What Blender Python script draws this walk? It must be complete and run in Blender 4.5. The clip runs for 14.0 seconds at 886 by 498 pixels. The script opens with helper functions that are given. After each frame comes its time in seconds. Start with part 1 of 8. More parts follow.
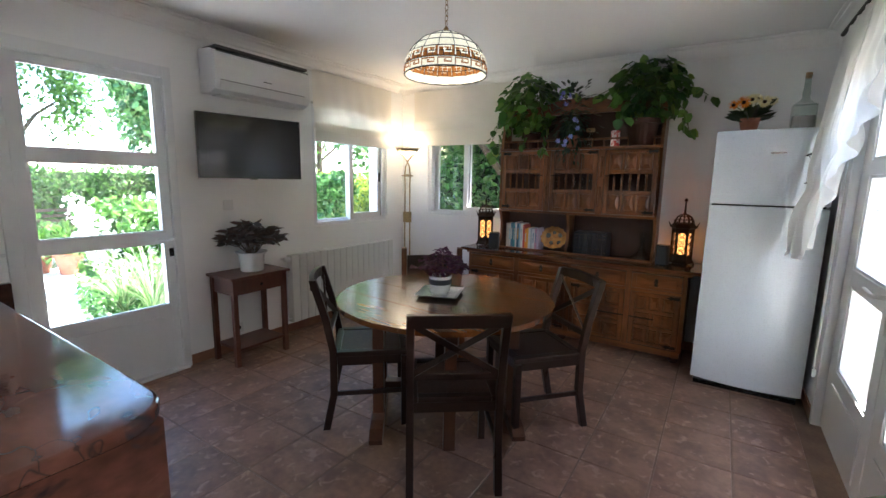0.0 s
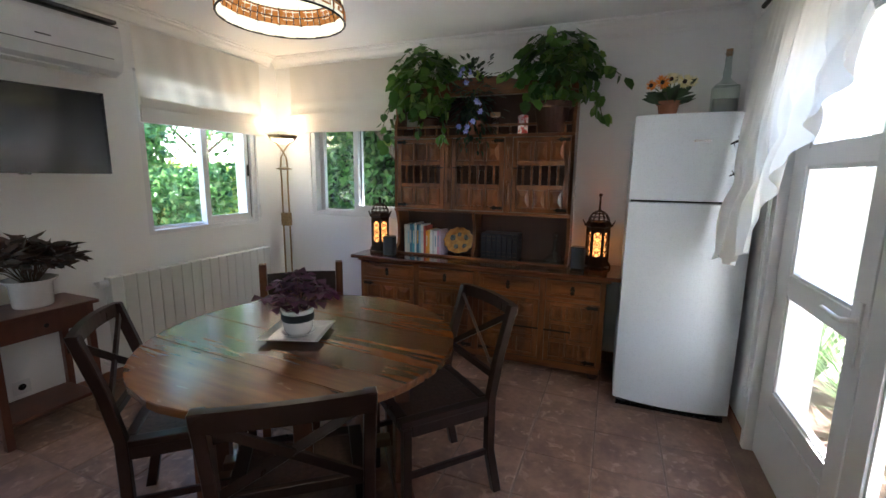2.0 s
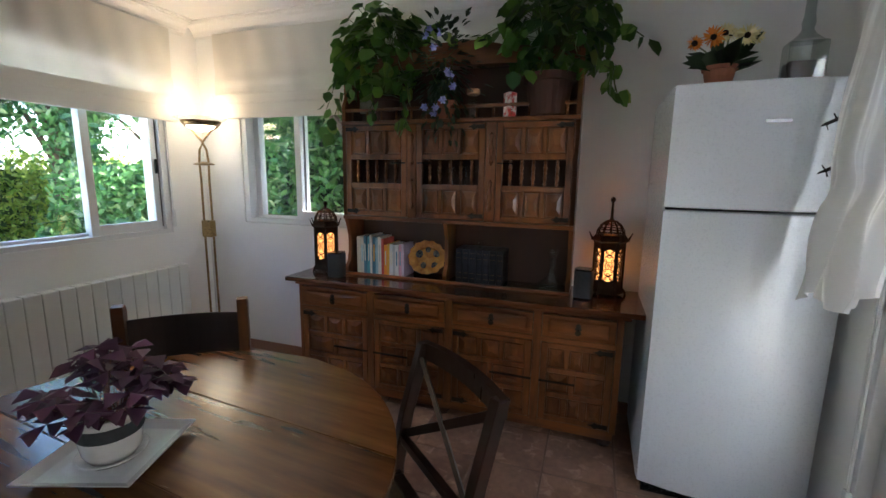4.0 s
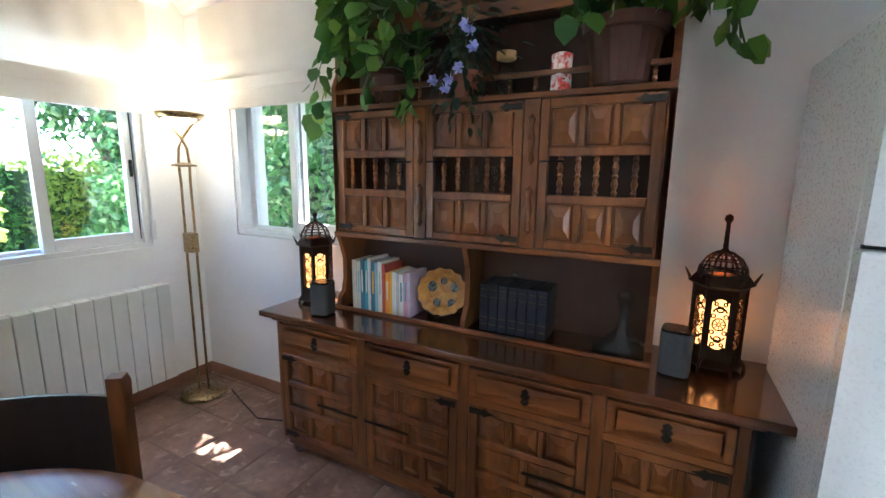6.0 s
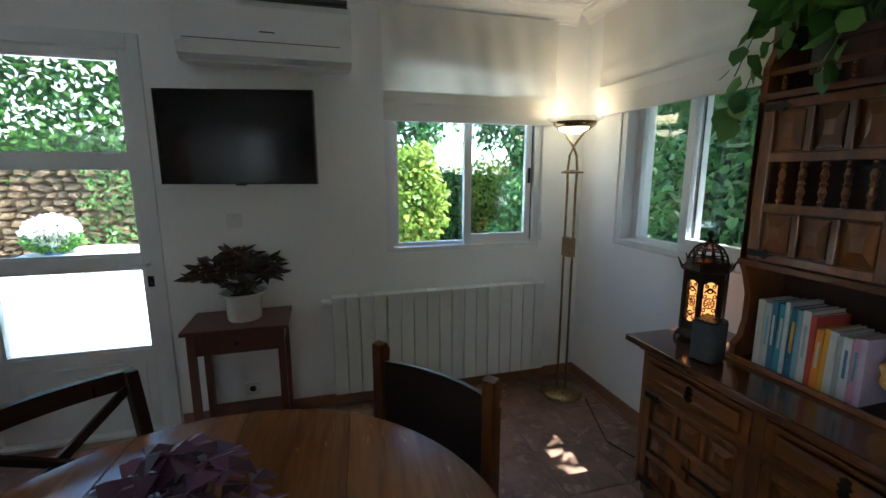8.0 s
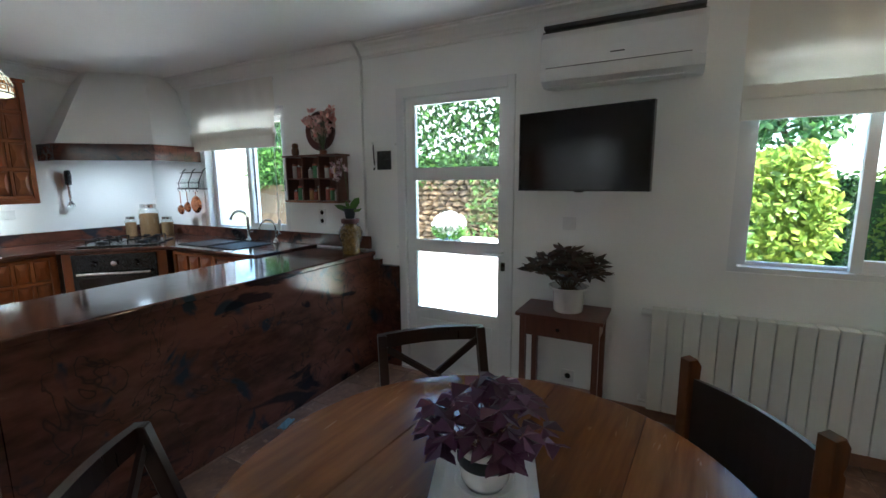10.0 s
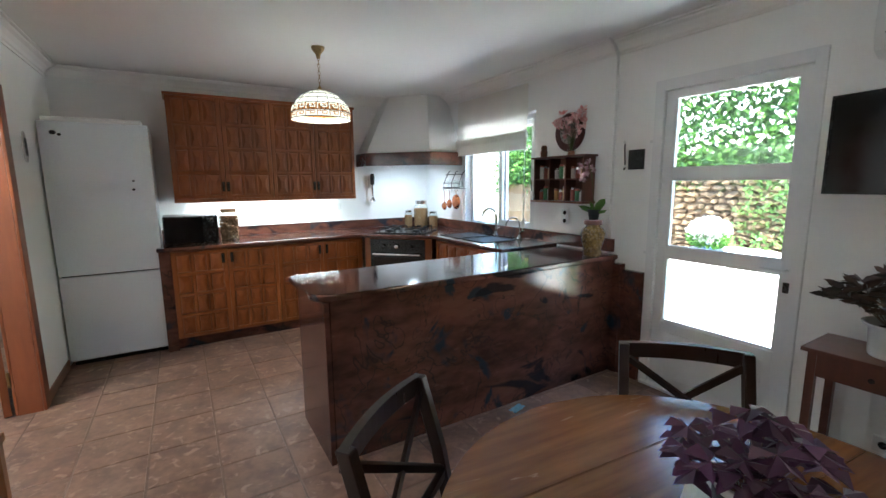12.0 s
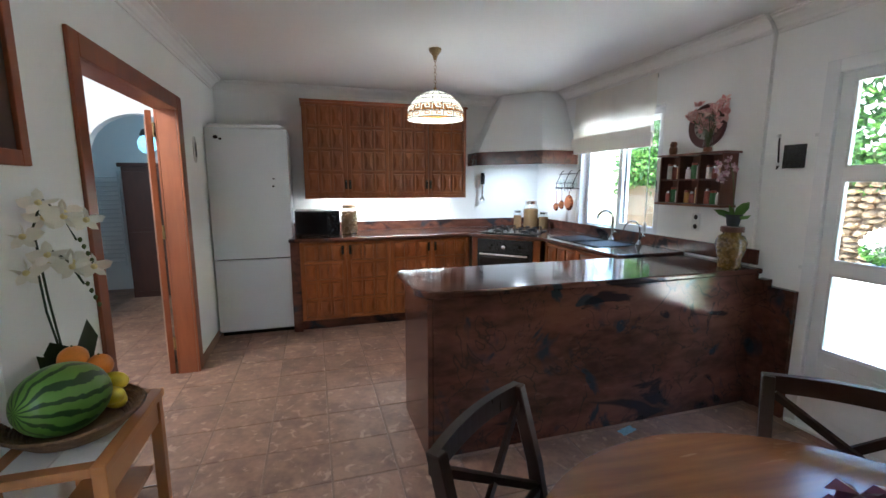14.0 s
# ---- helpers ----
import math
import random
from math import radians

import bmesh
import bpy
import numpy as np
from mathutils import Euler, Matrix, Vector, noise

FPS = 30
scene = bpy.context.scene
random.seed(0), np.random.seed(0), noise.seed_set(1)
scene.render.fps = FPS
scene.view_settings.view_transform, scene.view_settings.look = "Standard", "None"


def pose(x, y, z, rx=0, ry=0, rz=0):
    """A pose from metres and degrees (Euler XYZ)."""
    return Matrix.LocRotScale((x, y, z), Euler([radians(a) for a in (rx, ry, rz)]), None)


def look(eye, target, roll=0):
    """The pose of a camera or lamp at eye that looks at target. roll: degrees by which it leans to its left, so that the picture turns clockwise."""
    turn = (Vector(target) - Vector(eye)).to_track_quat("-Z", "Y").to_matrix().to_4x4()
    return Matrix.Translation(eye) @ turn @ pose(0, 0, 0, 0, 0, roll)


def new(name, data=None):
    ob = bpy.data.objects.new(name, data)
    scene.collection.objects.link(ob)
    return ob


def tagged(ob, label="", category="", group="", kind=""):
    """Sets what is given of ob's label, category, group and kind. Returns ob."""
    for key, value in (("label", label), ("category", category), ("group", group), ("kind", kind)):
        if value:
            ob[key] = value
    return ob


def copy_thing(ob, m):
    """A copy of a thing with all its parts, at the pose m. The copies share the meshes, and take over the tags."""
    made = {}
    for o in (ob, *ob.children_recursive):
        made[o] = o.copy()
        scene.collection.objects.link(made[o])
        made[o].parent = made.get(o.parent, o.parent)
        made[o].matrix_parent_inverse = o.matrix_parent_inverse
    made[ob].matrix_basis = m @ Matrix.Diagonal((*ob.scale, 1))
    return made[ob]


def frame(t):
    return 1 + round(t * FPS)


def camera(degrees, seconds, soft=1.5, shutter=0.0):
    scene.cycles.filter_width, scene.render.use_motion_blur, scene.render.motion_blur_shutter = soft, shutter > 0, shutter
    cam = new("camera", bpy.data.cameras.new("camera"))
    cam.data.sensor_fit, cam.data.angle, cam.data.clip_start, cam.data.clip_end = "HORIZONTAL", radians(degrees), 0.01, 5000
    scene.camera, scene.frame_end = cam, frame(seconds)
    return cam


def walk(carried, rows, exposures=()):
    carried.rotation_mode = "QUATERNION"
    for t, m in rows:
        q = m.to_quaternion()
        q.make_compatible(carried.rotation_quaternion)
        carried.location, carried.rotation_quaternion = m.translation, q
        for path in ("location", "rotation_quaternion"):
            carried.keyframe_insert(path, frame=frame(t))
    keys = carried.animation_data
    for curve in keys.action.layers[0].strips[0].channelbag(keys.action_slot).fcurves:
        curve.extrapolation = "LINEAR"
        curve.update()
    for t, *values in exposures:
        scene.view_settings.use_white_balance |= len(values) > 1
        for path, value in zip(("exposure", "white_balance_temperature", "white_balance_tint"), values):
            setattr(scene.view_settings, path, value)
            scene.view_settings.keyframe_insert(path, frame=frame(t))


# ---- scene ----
cam = camera(92.0, 14.0)

PATH = [
    (0, (0.432, 0.238, 1.398), (-0.638, 1.898, 1.085), 1.0),
    (0.5, (0.393, 0.341, 1.406), (-0.583, 2.055, 1.075), 1.0),
    (1, (0.336, 0.493, 1.411), (-0.53, 2.265, 1.081), 1.1),
    (1.5, (0.293, 0.67, 1.418), (-0.476, 2.486, 1.079), 1.0),
    (2, (0.286, 0.931, 1.404), (-0.441, 2.764, 1.067), 0.7),
    (2.5, (0.242, 1.113, 1.366), (-0.452, 2.959, 1.027), 0.6),
    (3, (0.178, 1.25, 1.36), (-0.487, 3.107, 1.027), 0.9),
    (3.5, (0.125, 1.472, 1.376), (-0.521, 3.335, 1.043), 0.9),
    (6, (-0.004, 2.502, 1.413), (-0.902, 4.256, 1.072), 0.7),
    (6.5, (-0.081, 2.55, 1.44), (-1.235, 4.142, 1.076), 0.4),
    (7, (-0.17, 2.546, 1.456), (-1.612, 3.881, 1.086), 0.6),
    (7.5, (-0.202, 2.607, 1.46), (-1.943, 3.52, 1.091), 0.2),
    (8, (-0.206, 2.614, 1.451), (-2.1, 3.148, 1.098), -0.0),
    (8.5, (-0.156, 2.552, 1.434), (-2.121, 2.726, 1.109), -0.4),
    (9, (-0.106, 2.595, 1.443), (-2.068, 2.363, 1.131), -0.3),
    (9.2, (-0.087, 2.619, 1.451), (-2.025, 2.235, 1.14), -0.4),
    (10.2, (-0.062, 2.69, 1.449), (-1.73, 1.66, 1.142), -0.5),
    (11.3, (-0.04, 2.68, 1.449), (-1.302, 1.158, 1.151), -0.7),
    (11.5, (-0.018, 2.675, 1.45), (-1.21, 1.093, 1.153), -0.5),
    (12, (0.016, 2.686, 1.458), (-1.013, 0.998, 1.155), -0.5),
    (12.5, (0.002, 2.67, 1.456), (-0.901, 0.911, 1.156), -0.4),
    (13, (-0.013, 2.655, 1.453), (-0.799, 0.84, 1.153), -0.2),
    (13.5, (-0.023, 2.644, 1.452), (-0.69, 0.783, 1.15), -0.1),
    (14, (-0.019, 2.647, 1.452), (-0.589, 0.754, 1.151), 0.0),
]
EXPOSURES = [(0.0, 3.58, 5850, 8), (1.0, 3.36, 5850, 8), (2.5, 3.52, 5850, 8), (3.0, 3.5, 5850, 8), (3.5, 3.25, 5850, 8), (6.0, 4.15, 5500, 6), (6.5, 4.42, 5350, 4), (7.0, 4.55, 5200, 2), (7.5, 4.05, 5050, 0), (8.0, 2.62, 5450, -1), (8.5, 2.85, 5450, -1), (9.0, 2.82, 5500, 0), (11.5, 3.55, 5750, 2), (14.0, 3.74, 5700, 5)]
walk(cam, [(t, look(eye, target, roll)) for t, eye, target, roll in PATH], EXPOSURES)

# ---- daylight ----
SUN_EL, SUN_AZ = 62.0, 20.0
world = bpy.data.worlds.new("sky")
scene.world = world
world.use_nodes = True
wn = world.node_tree
sky = wn.nodes.new("ShaderNodeTexSky")
sky.sky_type, sky.sun_disc = "NISHITA", False
sky.sun_elevation, sky.sun_rotation = radians(SUN_EL), radians(SUN_AZ)
wn.links.new(sky.outputs[0], wn.nodes["Background"].inputs[0])
wn.nodes["Background"].inputs[1].default_value = 0.15


def lamp(name, kind, m, power, colour, **more):
    data = bpy.data.lights.new(name, kind)
    data.energy, data.color = power, colour
    for key, value in more.items():
        if key == "size":
            data.size = value
        elif key == "size_y":
            data.shape, data.size_y = "RECTANGLE", value
        elif key == "radius":
            data.shadow_soft_size = value
        elif key == "spread":
            data.spread = value
        elif key == "angle":
            data.angle = value
    ob = new(name, data)
    ob.matrix_world = m
    return ob


sun_way = Vector((math.sin(radians(SUN_AZ)) * math.cos(radians(SUN_EL)), math.cos(radians(SUN_AZ)) * math.cos(radians(SUN_EL)), math.sin(radians(SUN_EL))))
lamp("sun", "SUN", look(sun_way * 20, (0, 0, 0)), 5.0, (1.0, 0.95, 0.87), angle=radians(0.5))
# lamps of the house
lamp("uplighter_glow", "POINT", pose(-2.56, 4.1, 1.80), 0.4, (1.0, 0.72, 0.44), radius=0.07)
lamp("dining_bulb", "POINT", pose(-0.875, 2.26, 2.06), 0.35, (1.0, 0.82, 0.55), radius=0.035)
lamp("kitchen_bulb", "POINT", pose(-0.958, -0.68, 2.05), 3.6, (1.0, 0.98, 0.82), radius=0.035)
lamp("counter_strip", "AREA", look((-0.8, -2.1, 1.305), (-0.8, -2.16, 0.9)), 0.85, (0.93, 1.0, 0.96), size=1.35, size_y=0.05)
lamp("hood_spot", "AREA", look((-2.3, -1.8, 1.62), (-2.35, -1.9, 0.9)), 0.6, (0.85, 0.93, 1.0), size=0.12)
lamp("lantern_flame", "POINT", pose(0.2, 4.16, 0.93), 0.22, (1.0, 0.42, 0.12), radius=0.03)
lamp("lantern_flame", "POINT", pose(-1.55, 4.12, 0.91), 0.18, (1.0, 0.42, 0.12), radius=0.03)
# unseen light without a fitting, added to brighten the hall
lamp("hall_fill", "POINT", pose(1.75, -0.3, 2.32), 6.0, (1.0, 0.98, 0.95), radius=0.1)
lamp("room_bulb", "POINT", pose(1.7, -3.2, 2.05), 0.3, (0.5, 0.8, 1.0), radius=0.08)


# ---- materials ----
def material(name, colour, rough=0.5, metal=0.0, second=None, scale=4.0, detail=40.0, bump=0.1, amount=0.6, coat=0.0, stretch=(1, 1, 1), per_object=0.0, emit=None, power=0.0, spec=0.5, sheen=0.0, sub=0.0):
    """colour to second by a broad noise, a finer one on top; bump from both."""
    m = bpy.data.materials.new(name)
    m.use_nodes = True
    t, b = m.node_tree, m.node_tree.nodes["Principled BSDF"]
    n, l = t.nodes, t.links
    second = second or tuple(c * 0.8 for c in colour)
    co, mp = n.new("ShaderNodeTexCoord"), n.new("ShaderNodeMapping")
    mp.inputs["Scale"].default_value = stretch
    l.new(co.outputs["Object"], mp.inputs[0])
    offset = mp
    if per_object:
        info, add = n.new("ShaderNodeObjectInfo"), n.new("ShaderNodeVectorMath")
        mul = n.new("ShaderNodeMath")
        mul.operation, mul.inputs[1].default_value = "MULTIPLY", 37.0
        l.new(info.outputs["Random"], mul.inputs[0])
        l.new(mp.outputs[0], add.inputs[0])
        l.new(mul.outputs[0], add.inputs[1])
        offset = add
    a, f = n.new("ShaderNodeTexNoise"), n.new("ShaderNodeTexNoise")
    a.inputs["Scale"].default_value, a.inputs["Detail"].default_value = scale, 4
    f.inputs["Scale"].default_value, f.inputs["Detail"].default_value = detail, 5
    for x in (a, f):
        l.new(offset.outputs[0], x.inputs["Vector"])
    mixf = n.new("ShaderNodeMix")
    mixf.data_type = "FLOAT"
    mixf.inputs[0].default_value = 0.35
    l.new(a.outputs[0], mixf.inputs[2])
    l.new(f.outputs[0], mixf.inputs[3])
    ramp = n.new("ShaderNodeValToRGB")
    ramp.color_ramp.elements[0].position, ramp.color_ramp.elements[1].position = 0.5 - amount / 4, 0.5 + amount / 4
    ramp.color_ramp.elements[0].color, ramp.color_ramp.elements[1].color = (*second, 1), (*colour, 1)
    l.new(mixf.outputs[0], ramp.inputs[0])
    out = ramp.outputs[0]
    if per_object:
        hsv = n.new("ShaderNodeHueSaturation")
        rng = n.new("ShaderNodeMapRange")
        rng.inputs[3].default_value, rng.inputs[4].default_value = 1 - per_object, 1 + per_object
        l.new(info.outputs["Random"], rng.inputs[0])
        l.new(rng.outputs[0], hsv.inputs["Value"])
        l.new(out, hsv.inputs["Color"])
        out = hsv.outputs[0]
    l.new(out, b.inputs["Base Color"])
    rr = n.new("ShaderNodeMapRange")
    rr.inputs[3].default_value, rr.inputs[4].default_value = max(rough - 0.08, 0.02), min(rough + 0.1, 1)
    l.new(f.outputs[0], rr.inputs[0])
    l.new(rr.outputs[0], b.inputs["Roughness"])
    if bump:
        bp = n.new("ShaderNodeBump")
        bp.inputs["Strength"].default_value, bp.inputs["Distance"].default_value = bump, 0.004
        l.new(mixf.outputs[0], bp.inputs["Height"])
        l.new(bp.outputs[0], b.inputs["Normal"])
    b.inputs["Metallic"].default_value, b.inputs["Coat Weight"].default_value = metal, coat
    b.inputs["Coat Roughness"].default_value = 0.08
    b.inputs["Specular IOR Level"].default_value = spec
    b.inputs["Sheen Weight"].default_value = sheen
    if sub:
        b.inputs["Transmission Weight"].default_value = 0
    if emit:
        b.inputs["Emission Color"].default_value, b.inputs["Emission Strength"].default_value = (*emit, 1), power
    return m


def overlay(m, colour, scale, lo, hi, strength=1.0, stretch=(1, 1, 1), detail=3, twist=0.0, shift=False):
    """Marks of another colour over the base, where a noise lies above lo."""
    n, l = m.node_tree.nodes, m.node_tree.links
    b = n["Principled BSDF"]
    base = b.inputs["Base Color"].links[0].from_socket
    co, mp, w, rg, mx = n.new("ShaderNodeTexCoord"), n.new("ShaderNodeMapping"), n.new("ShaderNodeTexNoise"), n.new("ShaderNodeMapRange"), n.new("ShaderNodeMix")
    mp.inputs["Scale"].default_value = stretch
    l.new(co.outputs["Object"], mp.inputs[0])
    out = mp.outputs[0]
    if shift:
        info, mul, add = n.new("ShaderNodeObjectInfo"), n.new("ShaderNodeMath"), n.new("ShaderNodeVectorMath")
        mul.operation, mul.inputs[1].default_value = "MULTIPLY", 53.0
        l.new(info.outputs["Random"], mul.inputs[0])
        l.new(out, add.inputs[0])
        l.new(mul.outputs[0], add.inputs[1])
        out = add.outputs[0]
    l.new(out, w.inputs["Vector"])
    w.inputs["Scale"].default_value, w.inputs["Detail"].default_value, w.inputs["Distortion"].default_value = scale, detail, twist
    rg.inputs[1].default_value, rg.inputs[2].default_value, rg.inputs[4].default_value = lo, hi, strength
    l.new(w.outputs[0], rg.inputs[0])
    mx.data_type = "RGBA"
    mx.inputs[7].default_value = (*colour, 1)
    l.new(rg.outputs[0], mx.inputs[0])
    l.new(base, mx.inputs[6])
    l.new(mx.outputs[2], b.inputs["Base Color"])


def island_foliage(name, dark, light, rough=0.5, through_light=0.35, spots=None):
    """Leaves whose tone changes from leaf to leaf, thin enough to glow when lit from behind."""
    m = bpy.data.materials.new(name)
    m.use_nodes = True
    t, b = m.node_tree, m.node_tree.nodes["Principled BSDF"]
    n, l = t.nodes, t.links
    geo, ramp = n.new("ShaderNodeNewGeometry"), n.new("ShaderNodeValToRGB")
    ramp.color_ramp.elements[0].color, ramp.color_ramp.elements[1].color = (*dark, 1), (*light, 1)
    if spots:
        e = ramp.color_ramp.elements.new(0.82)
        e.color = (*light, 1)
        ramp.color_ramp.elements[2].color = (*spots, 1)
    l.new(geo.outputs["Random Per Island"], ramp.inputs[0])
    l.new(ramp.outputs[0], b.inputs["Base Color"])
    b.inputs["Roughness"].default_value = rough
    tr, mix = n.new("ShaderNodeBsdfTranslucent"), n.new("ShaderNodeMixShader")
    l.new(ramp.outputs[0], tr.inputs[0])
    mix.inputs[0].default_value = through_light
    l.new(b.outputs[0], mix.inputs[1])
    l.new(tr.outputs[0], mix.inputs[2])
    l.new(mix.outputs[0], n["Material Output"].inputs[0])
    return m


def glass(name, tint=(1, 1, 1), rough=0.0, thin=True, mirror=0.04):
    m = bpy.data.materials.new(name)
    m.use_nodes = True
    n, l = m.node_tree.nodes, m.node_tree.links
    if thin:
        tp, gl, mix, fr = n.new("ShaderNodeBsdfTransparent"), n.new("ShaderNodeBsdfGlossy"), n.new("ShaderNodeMixShader"), n.new("ShaderNodeLayerWeight")
        tp.inputs[0].default_value, gl.inputs["Roughness"].default_value = (*tint, 1), rough
        pw, rg = n.new("ShaderNodeMath"), n.new("ShaderNodeMapRange")
        fr.inputs[0].default_value = 0.5
        pw.operation, pw.inputs[1].default_value = "POWER", 4.0
        rg.inputs[3].default_value, rg.inputs[4].default_value = mirror, 0.85
        l.new(fr.outputs["Facing"], pw.inputs[0])
        l.new(pw.outputs[0], rg.inputs[0])
        l.new(rg.outputs[0], mix.inputs[0])
        l.new(tp.outputs[0], mix.inputs[1])
        l.new(gl.outputs[0], mix.inputs[2])
        l.new(mix.outputs[0], n["Material Output"].inputs[0])
    else:
        b = n["Principled BSDF"]
        b.inputs["Base Color"].default_value, b.inputs["Roughness"].default_value = (*tint, 1), rough
        b.inputs["Transmission Weight"].default_value = 1.0
    return m


def cloth(name, colour, light_through, rough=0.9):
    m = material(name, colour, rough, second=tuple(c * 0.9 for c in colour), scale=3, detail=220, bump=0.25)
    n, l = m.node_tree.nodes, m.node_tree.links
    tr, mix = n.new("ShaderNodeBsdfTranslucent"), n.new("ShaderNodeMixShader")
    tr.inputs[0].default_value = (*colour, 1)
    mix.inputs[0].default_value = light_through
    l.new(n["Principled BSDF"].outputs[0], mix.inputs[1])
    l.new(tr.outputs[0], mix.inputs[2])
    l.new(mix.outputs[0], n["Material Output"].inputs[0])
    return m


WALL = material("white_plaster", (0.875, 0.88, 0.875), 0.75, second=(0.84, 0.845, 0.84), scale=1.2, detail=60, bump=0.12)
CEIL = material("ceiling_paint", (0.88, 0.875, 0.865), 0.85, second=(0.85, 0.845, 0.835), scale=0.8, detail=50, bump=0.08)
WHITE = material("white_lacquer", (0.78, 0.79, 0.80), 0.35, second=(0.74, 0.75, 0.76), scale=2, detail=30, bump=0.03)
PLASTIC = material("white_plastic", (0.75, 0.76, 0.76), 0.3, second=(0.71, 0.72, 0.72), scale=2, detail=50, bump=0.02)
RADI = material("radiator_enamel", (0.72, 0.73, 0.69), 0.35, second=(0.68, 0.69, 0.65), scale=2, detail=30, bump=0.02)
FRIDGE = material("fridge_enamel", (0.66, 0.70, 0.74), 0.28, second=(0.63, 0.67, 0.71), scale=1, detail=120, bump=0.008, coat=0.2)
TILE = material("terracotta_tile", (0.27, 0.156, 0.104), 0.46, second=(0.155, 0.084, 0.057), scale=6, detail=30, bump=0.3, amount=0.45, per_object=0.10, spec=0.4)
overlay(TILE, (0.46, 0.31, 0.23), 16, 0.57, 0.70, 0.55, detail=5, twist=0.6, shift=True)
overlay(TILE, (0.13, 0.06, 0.04), 7, 0.60, 0.75, 0.5, detail=4, shift=True)
GROUT = material("grout", (0.23, 0.155, 0.115), 0.9, second=(0.14, 0.09, 0.07), scale=5, detail=60, bump=0.3)
SKIRT = material("terracotta_skirting", (0.34, 0.17, 0.10), 0.5, second=(0.24, 0.115, 0.07), scale=4, detail=40, bump=0.1)
OAK = material("honey_oak", (0.225, 0.077, 0.018), 0.32, second=(0.078, 0.024, 0.007), scale=6, detail=34, stretch=(1, 1, 0.18), bump=0.2, amount=0.45, coat=0.12)
OAKX = material("honey_oak_across", (0.225, 0.077, 0.018), 0.32, second=(0.078, 0.024, 0.007), scale=6, detail=34, stretch=(0.18, 1, 1), bump=0.2, amount=0.45, coat=0.12)
OAKTOP = material("oak_counter", (0.11, 0.038, 0.014), 0.18, second=(0.055, 0.019, 0.008), scale=5, detail=30, stretch=(0.15, 1, 1), bump=0.06, coat=0.6)
# Oak darkened for backs and insides, their shade put into the colour
OAKDARK = material("shade_dark_oak", (0.060, 0.022, 0.011), 0.5, second=(0.035, 0.013, 0.007), scale=4, detail=30, stretch=(1, 1, 0.2), bump=0.1)
TABLEW = material("worn_walnut_top", (0.26, 0.10, 0.030), 0.19, second=(0.070, 0.025, 0.009), scale=4, detail=42, stretch=(0.10, 1, 1), bump=0.04, amount=0.6, coat=0.35, spec=0.55, per_object=0.15)
overlay(TABLEW, (0.42, 0.25, 0.12), 13, 0.66, 0.70, 0.45, (0.35, 2.2, 1), 4, 1.5, True)
overlay(TABLEW, (0.07, 0.024, 0.009), 2.4, 0.52, 0.75, 0.45, (0.6, 1.2, 1), 4, 0.6, True)
TABLEW.node_tree.nodes["Principled BSDF"].inputs["Coat Roughness"].default_value = 0.24
TABLEL = material("dark_walnut", (0.13, 0.05, 0.025), 0.3, second=(0.07, 0.027, 0.014), scale=5, detail=30, stretch=(1, 1, 0.2), bump=0.1, coat=0.2)
CHAIRW = material("espresso_wood", (0.028, 0.012, 0.008), 0.30, second=(0.019, 0.008, 0.006), scale=5, detail=30, stretch=(1, 1, 0.25), bump=0.04, coat=0.0, spec=0.35)
MAHOG = material("mahogany", (0.15, 0.05, 0.03), 0.35, second=(0.075, 0.026, 0.017), scale=5, detail=30, stretch=(1, 1, 0.25), bump=0.08, coat=0.2)
CANE = material("woven_cane", (0.10, 0.055, 0.035), 0.55, second=(0.04, 0.02, 0.014), scale=60, detail=250, bump=0.6)
LEATHER = material("dark_leather", (0.03, 0.018, 0.016), 0.35, second=(0.018, 0.012, 0.011), scale=8, detail=150, bump=0.3)
PINE = material("orange_pine", (0.46, 0.19, 0.06), 0.35, second=(0.36, 0.135, 0.04), scale=4, detail=30, stretch=(1, 1, 0.15), bump=0.08, coat=0.15)
CABW = material("kitchen_cherry", (0.31, 0.088, 0.019), 0.34, second=(0.17, 0.042, 0.009), scale=6, detail=30, stretch=(1, 1, 0.2), bump=0.1, coat=0.1)
DOORW = material("door_cherry", (0.30, 0.085, 0.028), 0.35, second=(0.19, 0.05, 0.018), scale=5, detail=30, stretch=(1, 1, 0.15), bump=0.08, coat=0.15)
IRON = material("black_iron", (0.018, 0.016, 0.015), 0.5, 0.6, scale=20, detail=90, bump=0.3)
BRONZE = material("pierced_bronze", (0.05, 0.028, 0.018), 0.45, 0.7, second=(0.025, 0.015, 0.01), scale=20, detail=90, bump=0.3)
BRASS = material("antique_brass", (0.36, 0.25, 0.12), 0.28, 0.9, second=(0.22, 0.15, 0.07), scale=9, detail=80, bump=0.05)
STEEL = material("steel", (0.62, 0.62, 0.62), 0.2, 1.0, scale=9, detail=80, bump=0.02)
COPPER = material("copper", (0.62, 0.22, 0.10), 0.25, 1.0, scale=9, detail=80, bump=0.02)
BLACK = material("black_plastic", (0.012, 0.013, 0.014), 0.25, second=(0.009, 0.009, 0.010), scale=9, detail=60, bump=0.02)
INTAKE = material("shadow_grey_plastic", (0.10, 0.10, 0.10), 0.5, second=(0.07, 0.07, 0.07), scale=9, detail=60, bump=0.02)
SCREEN = material("tv_screen", (0.006, 0.006, 0.007), 0.12, second=(0.005, 0.005, 0.006), scale=2, detail=8, bump=0.0)
SPEAKER = material("speaker_cloth", (0.05, 0.055, 0.06), 0.7, second=(0.035, 0.04, 0.045), scale=90, detail=400, bump=0.4)
BLIND = cloth("cream_linen", (0.85, 0.83, 0.78), 0.3)
SHEER = cloth("white_voile", (0.92, 0.92, 0.90), 0.7)
